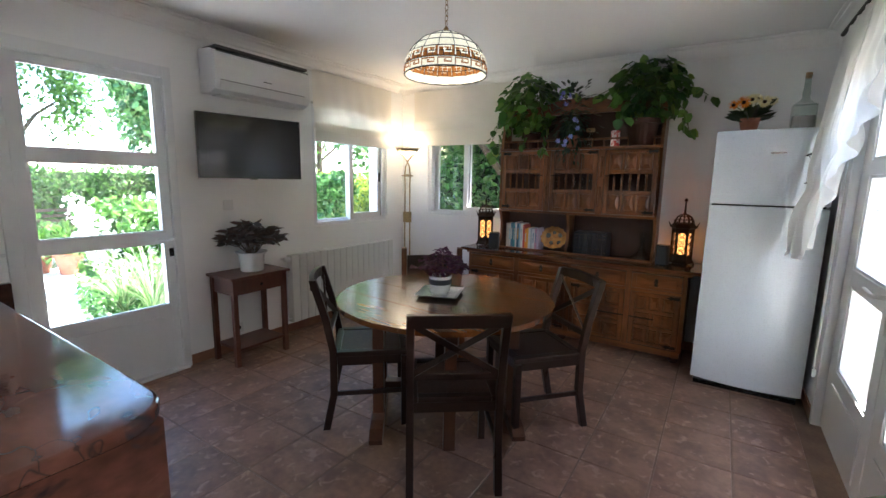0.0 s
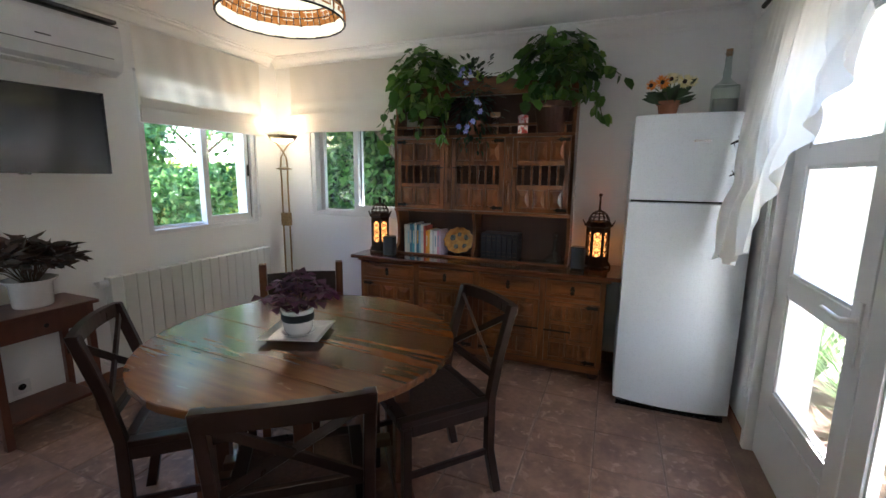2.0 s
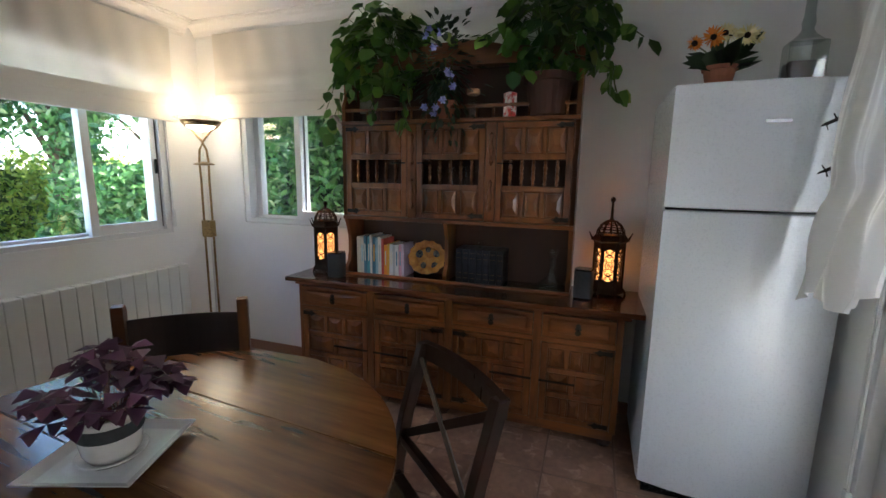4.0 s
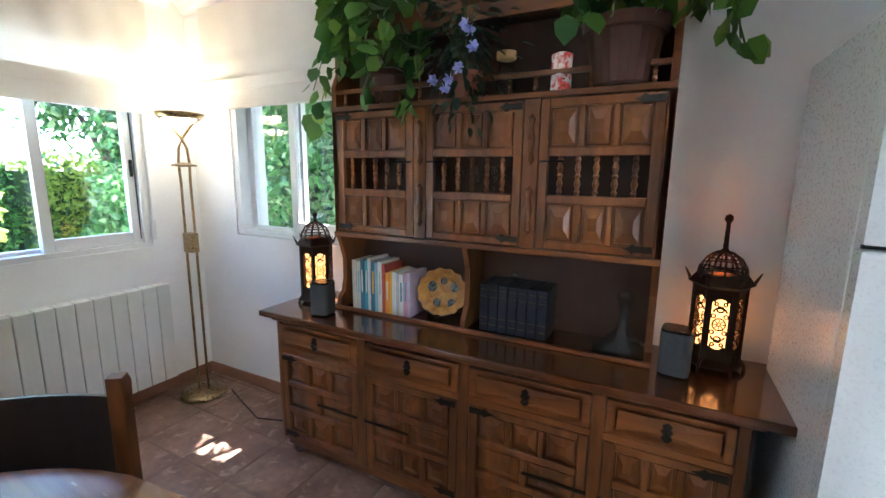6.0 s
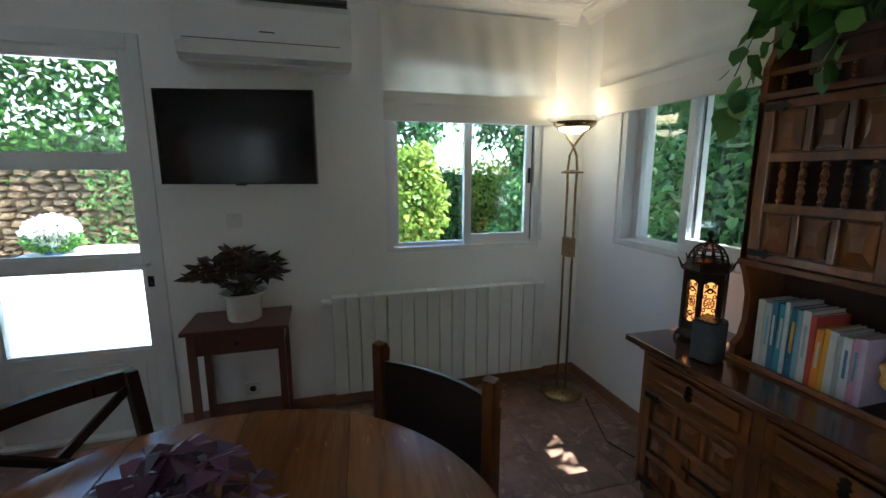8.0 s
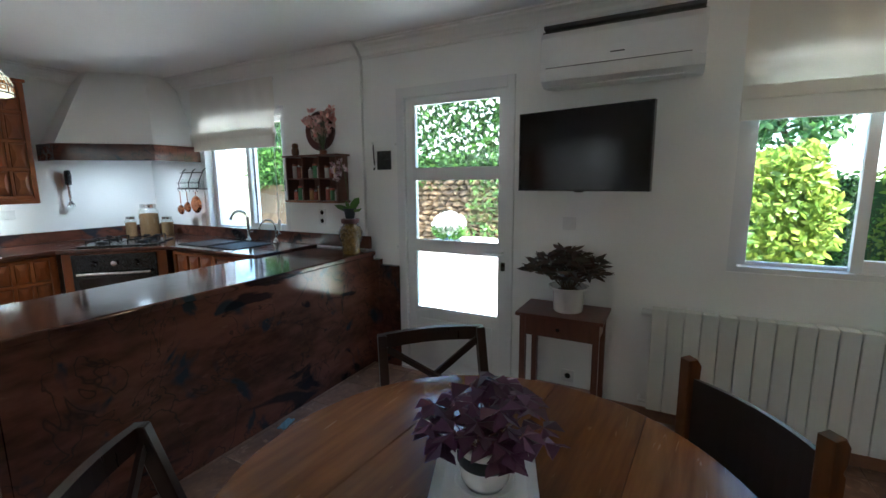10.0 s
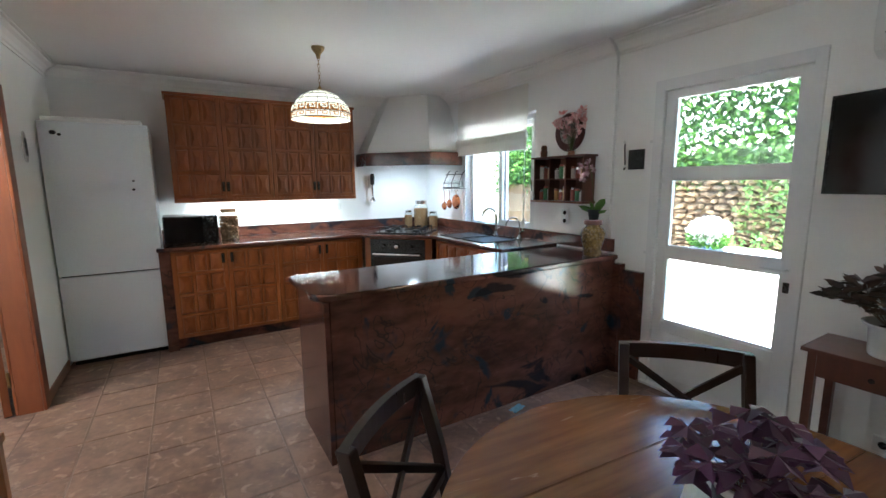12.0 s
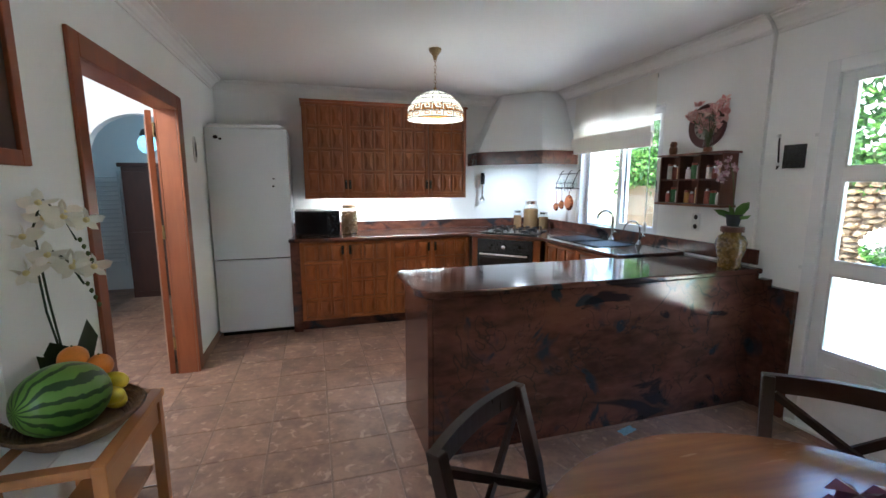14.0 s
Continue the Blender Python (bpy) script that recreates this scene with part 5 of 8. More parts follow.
part("pipe", tube([(-2.74, 2.64, 0.14), (-2.74, 2.60, 0.14), (-2.765, 2.60, 0.14), (XW, 2.60, 0.14)], 0.009, 8), PLASTIC, rd)
part("pipe", tube([(-2.74, 2.60, 0.69), (-2.77, 2.60, 0.69), (XW, 2.60, 0.69)], 0.009, 8), PLASTIC, rd)


def plate(name, label, m, w=0.08, h=0.08, holes=0):
    t = thing(name, label, "socket" if holes else "switch", m)
    part("plate", boxes((-w / 2, w / 2, -0.009, 0, -h / 2, h / 2), bevel=0.003), PLASTIC, t)
    if holes:
        for k in range(holes):
            z = (k - (holes - 1) / 2) * 0.07
            part("well", lathe([(0.019, 0.0), (0.017, 0.002), (0, 0.002)], 14, m=Matrix.Translation((0, -0.009, z)) @ Matrix.Rotation(radians(90), 4, "X")), BLACK, t)
    else:
        part("rocker", boxes((-0.022, 0.022, -0.013, -0.009, -0.022, 0.022), bevel=0.002), PLASTIC, t)
    return t


plate("socket", "white wall socket below the television", WEST @ pose(2.14, 0, 1.185))
plate("socket", "white wall socket behind the side table", WEST @ pose(2.166, 0, 0.18), holes=1)
plate("socket", "white double socket under the spice shelf", KWEST @ pose(0.12, 0, 1.17), 0.07, 0.13, 2)
plate("socket", "white wall socket by the dresser", NORTH @ pose(-1.78, 0, 0.30), holes=1)
plate("socket", "white triple socket above the counter", K @ pose(1.50, 2.3, 1.20), 0.22, 0.075)

# side table
st = thing("side_table", "small mahogany side table with a drawer and low shelf", "table", pose(-2.60, 2.165, 0))
part("top", boxes((-0.17, 0.165, -0.25, 0.25, 0.662, 0.682), bevel=0.004), MAHOG, st)
part("frame", boxes((-0.15, 0.13, -0.215, -0.20, 0.54, 0.661), (-0.15, 0.13, 0.20, 0.215, 0.54, 0.661), (-0.15, -0.135, -0.2, 0.2, 0.54, 0.661)), MAHOG, st)
dw = part("drawer", boxes((0.118, 0.136, -0.20, 0.20, 0.545, 0.656), bevel=0.004), MAHOG, st)
part("drawer_pull", lathe([(0, 0.016), (0.012, 0.012), (0.006, 0)], 10, m=Matrix.Translation((0.136, 0, 0.60)) @ Matrix.Rotation(radians(90), 4, "Y")), IRON, dw)
for x in (-0.145, 0.125):
    for y in (-0.21, 0.21):
        bm = bmesh.new()
        bar(bm, (x, y, 0.0), (x, y, 0.661), 0.034, 0.034, (1, 0, 0))
        part("leg", bm, MAHOG, st)
part("shelf", boxes((-0.15, 0.13, -0.2, 0.2, 0.115, 0.133), bevel=0.003), MAHOG, st)

# pendant lamps


def shade_glass(name, colour, power):
    m = material(name, colour, 0.25, second=tuple(c * 0.85 for c in colour), scale=12, detail=60, bump=0.05, emit=colour, power=power)
    return m


def tiffany(place, power, label):
    t = thing("pendant_lamp", label, "lamp", place)
    cream, amber = shade_glass("cream_shade_glass", (0.92, 0.86, 0.66), power * 0.6), shade_glass("amber_shade_glass", (0.42, 0.16, 0.035), power * 0.2)
    R, hh, n = 0.225, 0.215, 16
    def rad(z):
        u = z / hh
        return R * math.sqrt(max(1 - u ** 2.1, 0.0)) * (1 - 0.03 * (1 - u))
    zs = [0.0, 0.045, 0.100, 0.140, 0.175, 0.203]
    for a, b, kind in zip(zs, zs[1:], (0, 1, 0, 0, 0)):
        for i in range(n):
            if kind:
                sub = 3
                for j in range(sub):
                    for s in range(2):
                        a0, a1 = 2 * math.pi * (i + j / sub) / n, 2 * math.pi * (i + (j + 1) / sub) / n
                        z0, z1 = a + (b - a) * s / 2, a + (b - a) * (s + 1) / 2
                        lo = [(rad(z) * math.cos(q), rad(z) * math.sin(q), z) for q, z in ((a0 + 0.008, z0 + 0.0015), (a1 - 0.008, z0 + 0.0015), (a1 - 0.008, z1 - 0.0015), (a0 + 0.008, z1 - 0.0015))]
                        bm = bmesh.new()
                        bm.faces.new([bm.verts.new(p) for p in lo])
                        part("glass_piece", bm, amber, t)
            else:
                a0, a1 = 2 * math.pi * i / n, 2 * math.pi * (i + 1) / n
                lo = [(rad(z) * math.cos(q), rad(z) * math.sin(q), z) for q, z in ((a0, a), (a1, a), (a1, b), (a0, b))]
                bm = bmesh.new()
                bm.faces.new([bm.verts.new(p) for p in lo])
                part("glass_piece", bm, cream, t)
    bm = bmesh.new()
    for z in (0.0, 0.045, 0.0725, 0.100, 0.140, 0.175, 0.203):
        tube([((rad(z) + 0.001) * math.cos(2 * math.pi * i / 32), (rad(z) + 0.001) * math.sin(2 * math.pi * i / 32), z) for i in range(33)], 0.0022 if z else 0.004, 5, bm)
    for i in range(n):
        q = 2 * math.pi * i / n
        tube([((rad(z) + 0.001) * math.cos(q), (rad(z) + 0.001) * math.sin(q), z) for z in (0, 0.02, 0.045)], 0.0018, 4, bm)
        tube([((rad(z) + 0.001) * math.cos(q), (rad(z) + 0.001) * math.sin(q), z) for z in (0.10, 0.12, 0.14, 0.16, 0.18, 0.203)], 0.0018, 4, bm)
    for i in range(n * 3):
        q = 2 * math.pi * i / (n * 3)
        tube([((rad(z) + 0.001) * math.cos(q), (rad(z) + 0.001) * math.sin(q), z) for z in ((0.045, 0.0725) if i % 3 else (0.045, 0.10))], 0.0022, 4, bm)
    part("leading", bm, IRON, t, "dark lead lines")
    key = [(0.02, 0.1), (0.02, 0.9), (0.8, 0.9), (0.8, 0.35), (0.38, 0.35), (0.38, 0.62), (0.6, 0.62)]
    for lo, hi, mat in ((0.048, 0.098, cream), (0.006, 0.040, amber)):
        bm = bmesh.new()
        for i in range(n):
            pts = []
            for (u0, v0), (u1, v1) in zip(key, key[1:]):
                for s in (0.0, 0.5):
                    u, v = u0 + (u1 - u0) * s, v0 + (v1 - v0) * s
                    q, z = 2 * math.pi * (i + u) / n, lo + (hi - lo) * v
                    pts.append(((rad(z) + 0.002) * math.cos(q), (rad(z) + 0.002) * math.sin(q), z))
            tube(pts, 0.0034, 4, bm)
        part("key_band", bm, mat, t, "Greek key band")
    part("cap", lathe([(rad(0.203), 0.203), (0.05, 0.212), (0.02, 0.222), (0.008, 0.245), (0, 0.246)], 20), BRASS, t)
    part("bulb", lathe([(0, 0.06), (0.022, 0.065), (0.03, 0.085), (0.028, 0.11), (0.014, 0.14), (0, 0.15)], 14), emissive("bulb_glow", (1.0, 0.9, 0.7), power * 5), t)
    top = H - place.translation.z
    bm = bmesh.new()
    z = 0.245
    k = 0
    while z < top - 0.09:
        pts = [(0.009 * math.cos(q) if k % 2 else 0, 0 if k % 2 else 0.009 * math.cos(q), z + 0.016 + 0.016 * math.sin(q)) for q in (2 * math.pi * i / 8 for i in range(9))]
        tube(pts, 0.0022, 4, bm)
        z += 0.026
        k += 1
    part("chain", bm, BRASS, t)
    part("ceiling_rose", lathe([(0, top - 0.085), (0.012, top - 0.08), (0.02, top - 0.05), (0.045, top - 0.02), (0.05, top), (0, top)], 20), BRASS, t)
    return t


tiffany(pose(-0.875, 2.26, 1.955), 0.12, "leaded cream and amber glass dome pendant over the dining table")
tiffany(pose(-0.958, -0.68, 1.945), 0.19, "leaded cream and amber glass dome pendant over the kitchen, lit bright")

# floor lamp
fl = thing("floor_lamp", "tall antique brass uplighter with twin stems, lit", "floor lamp", pose(-2.54, 4.09, 0))
part("base", lathe([(0, 0), (0.135, 0.0), (0.14, 0.012), (0.128, 0.028), (0.04, 0.034), (0, 0.036)], 32), BRASS, fl, soft=True)
for s in (-1, 1):
    q = radians(35)
    dx, dy = math.cos(q), math.sin(q)
    pts = [(s * 0.028 * dx, s * 0.028 * dy, 0.03), (s * 0.028 * dx, s * 0.028 * dy, 0.9), (s * 0.026 * dx, s * 0.026 * dy, 1.35), (s * 0.03 * dx, s * 0.03 * dy, 1.46), (s * 0.022 * dx, s * 0.022 * dy, 1.55), (-s * 0.005 * dx, -s * 0.005 * dy, 1.61), (-s * 0.06 * dx, -s * 0.06 * dy, 1.685), (-s * 0.105 * dx, -s * 0.105 * dy, 1.715)]
    part("stem", tube(pts, 0.0075, 8), BRASS, fl, soft=True)
part("collar", boxes((-0.045, 0.045, -0.022, 0.022, 0.93, 1.05), bevel=0.006), BRASS, fl)
part("collar_disc", lathe([(0, 1.44), (0.065, 1.445), (0.07, 1.452), (0.03, 1.465), (0, 1.468)], 20), BRASS, fl)
part("bowl", lathe([(0.0, 1.675), (0.04, 1.68), (0.085, 1.70), (0.098, 1.72)], 28), emissive("frosted_glass", (1.0, 0.80, 0.55), 1.6), fl, "lit frosted bowl")
part("rim", lathe([(0.092, 1.712), (0.105, 1.712), (0.122, 1.728), (0.128, 1.745), (0.118, 1.745), (0.10, 1.722)], 32), BRASS, fl, soft=True)
part("glass_rim", lathe([(0.122, 1.742), (0.165, 1.762), (0.168, 1.766), (0.122, 1.748)], 32), CLEAR, fl, "clear glass flared rim")

# voile swag at the double doors
def voile():
    t = thing("curtain", "gathered white voile balloon curtain over the double doors", "curtain")
    part("rod", tube([(0.94, 1.15, 2.30), (0.94, 3.80, 2.30)], 0.012, 10), IRON, t)
    rows = 40

    def sheet(name, y0, y1, low, n, ph, gather=0.0, x0=0.95, deep=0.03, crumple=0.0, out=0.0, lean=0.0):
        """Cloth hung from the rod between y0 and y1; low(u): its hem; gather draws the hem towards u = 0."""
        bm = bmesh.new()
        grid = []
        for j in range(rows + 1):
            v = j / rows
            line = []
            for i in range(n + 1):
                u = i / n
                z = 2.325 + (low(u) - 2.325) * v
                y = y0 + (y1 - y0) * (u * (1 - gather * v ** 1.4))
                fold = math.sin(u * 38 + ph + 1.2 * v) * 0.5 + math.sin(u * 19 - 2.2 * v + ph * 2) * 0.5
                x = x0 - deep * (0.35 + 0.65 * v) * fold - 0.05 * math.sin(v * math.pi * 0.9)
                x -= out * v ** 2.0 * (1 - 0.5 * u)
                y += lean * v ** 1.8 * (1 - u)
                pinch = math.exp(-((v - 0.72) / 0.05) ** 2)
                x += 0.02 * pinch
                x -= 0.003 * math.sin(u * 90 + v * 14 + ph) * (1 - abs(2 * v - 1)) + crumple * 0.14 * v * math.sin(u * 9 - v * 22 + ph)
                if v > 0.62:
                    w = (v - 0.62) / 0.38
                    x -= crumple * w * (0.55 + 0.45 * math.sin(u * 19 + v * 13 + ph))
                    y += crumple * 0.6 * w * math.sin(u * 11 + v * 17 + ph)
                line.append(bm.verts.new((x, y, z)))
            grid.append(line)
        for j in range(rows):
            for i in range(n):
                bm.faces.new((grid[j][i], grid[j][i + 1], grid[j + 1][i + 1], grid[j + 1][i]))
        part(name, bm, SHEER, t, soft=True)

    sheet("tail", 3.62, 3.12, lambda u: 0.985 + 0.07 * u + 0.025 * math.sin(u * 8), 110, 0.0, 0.12, 0.945, 0.026, 0.036, 0.125, -0.12)
    sheet("swag", 3.18, 2.50, lambda u: 1.12 + 0.62 * u ** 0.65, 110, 1.0, 0.06, 0.950, 0.026, 0.040, 0.05, 0.0)
    sheet("swag", 2.46, 1.24, lambda u: 1.80 - 0.12 * math.sin(u * math.pi), 100, 3.0, 0.0, 0.950, 0.022, 0.03, 0.02, 0.0)
    part("pull_cord", tube([(0.99, 3.45, 2.2), (0.99, 3.44, 1.0), (0.985, 3.42, 0.35)], 0.004, 6), PLASTIC, t)
    part("pull_cord", tube([(0.98, 3.47, 2.2), (0.985, 3.455, 1.0), (0.985, 3.43, 0.36)], 0.004, 6), PLASTIC, t)
    part("cord_end", boxes((0.975, 0.995, 3.41, 3.435, 0.30, 0.35), bevel=0.005), PLASTIC, t)


voile()


# ---- outside ----
GROUND = material("garden_earth", (0.16, 0.14, 0.08), 0.95, second=(0.08, 0.09, 0.04), scale=1.5, detail=30, bump=0.6)
PATIO = material("pale_paving", (0.84, 0.815, 0.77), 0.8, second=(0.78, 0.755, 0.71), scale=1.5, detail=40, bump=0.2)
STONE = material("field_stone", (0.19, 0.125, 0.065), 0.9, second=(0.10, 0.064, 0.034), scale=6, detail=40, bump=0.8, amount=0.9, per_object=0.3)
EARTH = material("stone_mortar", (0.15, 0.10, 0.055), 0.95, scale=8, detail=60, bump=0.8)
RENDERW = material("cream_garden_wall", (0.72, 0.62, 0.50), 0.85, second=(0.66, 0.56, 0.44), scale=1.2, detail=50, bump=0.2)
HEDGE = island_foliage("hedge_leaf", (0.03, 0.09, 0.02), (0.16, 0.32, 0.06), 0.45, 0.4)
IVY = island_foliage("ivy_leaf", (0.03, 0.10, 0.03), (0.18, 0.36, 0.10), 0.35, 0.4, (0.38, 0.46, 0.22))
LIME = island_foliage("lime_leaf", (0.12, 0.22, 0.03), (0.38, 0.44, 0.08), 0.45, 0.5)
WFLOWER = island_foliage("white_petal", (0.72, 0.72, 0.66), (0.85, 0.84, 0.80), 0.6, 0.3)
GRASSL = island_foliage("striped_strap_leaf", (0.07, 0.16, 0.05), (0.22, 0.32, 0.12), 0.4, 0.35, (0.62, 0.66, 0.42))
BARK = material("bark", (0.13, 0.09, 0.06), 0.9, scale=8, detail=50, bump=0.8)
BLUEPOT = material("blue_glazed_pot", (0.05, 0.12, 0.45), 0.2, second=(0.6, 0.65, 0.75), scale=14, detail=40, coat=0.4)

bm = bmesh.new()
g = 300.0
# one sheet with a hole kept under the house
for x0, x1, y0, y1 in ((-g, g, YN + 0.25, g), (-g, g, -g, -5.1), (-g, XW - 0.25, -5.1, YN + 0.25), (XE + 0.25, g, 1.3, YN + 0.25), (4.5, g, -5.1, 1.3), (3.2, 4.5, -5.1, 1.3), (2.62, 3.2, -2.43, 1.3)):
    bm.faces.new([bm.verts.new(p) for p in ((x0, y0, -0.10), (x1, y0, -0.10), (x1, y1, -0.10), (x0, y1, -0.10))])
bmesh.ops.remove_doubles(bm, verts=bm.verts, dist=1e-4)
structure("ground", bm, GROUND, "dry garden earth", "ground")
structure("patio", boxes((-9.25, XW - 0.26, -5.0, 5.6, -0.10, -0.04)), PATIO, "sunlit pale paved patio", "pavement")
structure("patio_east", boxes((XE + 0.26, 3.2, 1.35, 7.0, -0.10, -0.04)), PATIO, "pale paved strip beside the glazed doors", "pavement")

rs = thing("retaining_wall", "low retaining wall of brown field stones", "wall", kind="structure")
part("core", boxes((-10.2, -9.45, -9.0, 1.5, -0.1, 1.40)), EARTH, rs)
rnd = random.Random(11)
smooth_stones = []
for k in range(6):
    bm = bmesh.new()
    bmesh.ops.create_icosphere(bm, subdivisions=1, radius=0.5)
    for v in bm.verts:
        v.co *= 1 + rnd.uniform(-0.2, 0.16)
        v.co.x = max(min(v.co.x, 0.4), -0.4)
    me = bpy.data.meshes.new("stone")
    bm.to_mesh(me)
    bm.free()
    me.materials.append(STONE)
    smooth_stones.append(me)
z = 0.0
while z < 1.42:
    h = rnd.uniform(0.09, 0.16)
    y = -5.4 + rnd.uniform(0, 0.2)
    while y < 1.4:
        w = rnd.uniform(0.13, 0.38)
        ob = new("stone", smooth_stones[rnd.randrange(6)])
        ob.parent = rs
        ob.matrix_basis = Matrix.LocRotScale((-9.42 + rnd.uniform(-0.03, 0.03), y + w / 2, z + h / 2), Euler((rnd.uniform(-0.3, 0.3), rnd.uniform(-0.15, 0.15), rnd.uniform(-0.1, 0.1))), (0.35, w * 1.05, h * 1.08))
        y += w
    z += h * 0.93


def leafy(name, label, category, lo, hi, count, size, mat, seed, parent=None, lumps=9, kind="stuff", hollow=True):
    """A hedge or bank of leaves filling lo to hi, thickest at its skin and lumpy outside."""
    rng = np.random.default_rng(seed)
    lo, hi = np.array(lo, float), np.array(hi, float)
    P = rng.uniform(lo, hi, size=(count, 3))
    ext = hi - lo
    bulge = 0.10 * np.sin(P[:, [1, 0, 0]] * 2.3 + seed) + 0.08 * np.sin(P[:, [2, 2, 1]] * 3.7 + 2 * seed)
    if hollow:
        thin = int(np.argmin(ext[:2]))
        side = rng.random(count)
        P[:, thin] = np.where(side < 0.8, lo[thin] + ext[thin] * rng.beta(1, 4, count), hi[thin] - ext[thin] * rng.beta(1, 4, count)) if thin in (0, 1) else P[:, thin]
        if lo[0] < -2:
            P[:, thin] = lo[thin] + hi[thin] - P[:, thin] if thin == 0 else P[:, thin]
    P = P + bulge
    W = rng.normal(size=(count, 3)) + np.array([0, 0, -0.3])
    me = leaf_mesh(name, P, W, rng.uniform(0.6, 1.3, count) * size, 0.62, 0.2, seed)
    if parent is None:
        me.materials.append(mat)
        ob = new(name, me)
        return tagged(ob, label, category, "", kind)
    return leaf_part(name, me, mat, parent, label)


leafy("hedge_bank", "dense leafy shrubs above the stone wall", "hedge", (-11.0, -9.0, 1.3), (-9.2, 1.7, 4.6), 22000, 0.13, HEDGE, 3)
leafy("hedge_blossom", "white blossom among the shrubs", "flowers", (-9.4, -6.0, 2.0), (-8.9, 1.5, 3.9), 1500, 0.11, WFLOWER, 4)
leafy("hedge_north_west", "clipped cypress hedge across the garden", "hedge", (-10.4, 5.6, -0.1), (-9.2, 15.0, 1.55), 16000, 0.11, LIME, 5)
leafy("hedge_west", "dark clipped cypress hedge beyond the patio", "hedge", (-10.4, 1.6, -0.1), (-9.3, 5.6, 1.62), 9000, 0.08, HEDGE, 15)
# Dark cores: shade deep inside the hedges put into their colour
structure("hedge_core", boxes((-10.3, -9.5, 5.6, 15.0, -0.1, 1.40), (-10.8, -9.6, -9.0, 1.5, 1.40, 4.2), (-10.3, -9.6, 1.6, 5.55, -0.1, 1.45)), material("hedge_shade", (0.045, 0.085, 0.025), 0.95), "dark blocks giving the hedges their inner shade", "hedge")
leafy("ivy_bank", "tall ivy covered bank behind the corner window", "ivy", (-4.6, 6.0, -0.1), (2.0, 6.8, 3.8), 22000, 0.11, IVY, 6)
# Dark block behind the leaves; the ivy's inner shade is its colour
structure("ivy_core", boxes((-4.6, 2.0, 6.55, 7.1, -0.1, 3.7)), material("ivy_shade", (0.02, 0.035, 0.015), 0.95), "dark block giving the ivy its inner shade", "wall")
leafy("shrub_north_west", "leafy garden shrub by the patio", "shrub", (-7.4, 5.6, -0.1), (-5.8, 6.6, 1.45), 6000, 0.12, IVY, 8, hollow=False)
leafy("flowering_shrub", "shrub with white blossom beside the patio", "shrub", (-6.4, 2.15, -0.1), (-5.3, 3.3, 0.95), 4500, 0.11, HEDGE, 9, hollow=False)
leafy("shrub_blossom", "white blossom on the patio shrub", "flowers", (-6.4, 2.1, 0.35), (-5.1, 3.3, 1.05), 1500, 0.09, WFLOWER, 10, hollow=False)
leafy("wall_creeper", "dark creeper over the end of the stone wall", "creeper", (-9.4, -1.5, 0.1), (-9.1, -0.4, 1.4), 380, 0.09, HEDGE, 17)
leafy("lime_shrub", "light green shrub beside the patio", "shrub", (-7.0, 3.5, -0.1), (-6.3, 4.3, 1.75), 4200, 0.11, LIME, 18, hollow=False)
structure("garden_wall_east", boxes((3.2, 3.4, -0.5, 8.0, -0.1, 2.9)), RENDERW, "cream rendered garden wall", "wall")


def tree(x, y, h, spread, seed, mat, label):
    t = thing("tree", label, "tree", pose(x, y, -0.1))
    rng = random.Random(seed)
    limbs = []
    bm = bmesh.new()
    tube([(0, 0, 0), (0.05, 0.03, h * 0.25), (-0.03, 0.06, h * 0.5), (0.04, 0, h * 0.75)], 0.1, 8, bm, radii=[0.16, 0.12, 0.09, 0.05])
    for k in range(9):
        a, z0 = rng.uniform(0, 6.28), h * rng.uniform(0.3, 0.7)
        r = spread * rng.uniform(0.6, 1.0)
        tip = (r * math.cos(a), r * math.sin(a), z0 + h * rng.uniform(0.12, 0.35))
        tube([(0, 0, z0), (tip[0] * 0.5, tip[1] * 0.5, z0 + (tip[2] - z0) * 0.65), tip], 0.04, 6, bm, radii=[0.06, 0.04, 0.015])
        limbs.append(tip)
    part("trunk", bm, BARK, t)
    nr = np.random.default_rng(seed)
    P = []
    for tip in limbs + [(0, 0, h * 0.9), (0, 0, h * 0.75)]:
        m = 900
        P.append(np.array(tip) + nr.normal(size=(m, 3)) * np.array([spread, spread, h * 0.4]) * 0.22)
    P = np.concatenate(P)
    W = nr.normal(size=P.shape) + np.array([0, 0, -0.6])
    leaf_part("crown", leaf_mesh("crown", P, W, nr.uniform(0.09, 0.17, len(P)), 0.6, 0.2, seed), mat, t)
    return t


tree(-13.0, 3.0, 5.6, 1.3, 21, HEDGE, "broad leafy garden tree beyond the hedge")
tree(-12.5, 11.5, 6.0, 2.0, 22, HEDGE, "tall leafy garden tree beyond the hedge")
tree(-6.0, 10.6, 4.6, 1.1, 23, LIME, "light green garden tree near the patio")
# Added tree, mostly out of view, to dapple the corner window's sun
tree(-2.3, 6.1, 4.6, 1.2, 25, IVY, "leafy tree added behind the house to break up the sun")
tree(-6.4, 7.9, 4.4, 1.5, 24, IVY, "leafy garden tree by the stone wall")


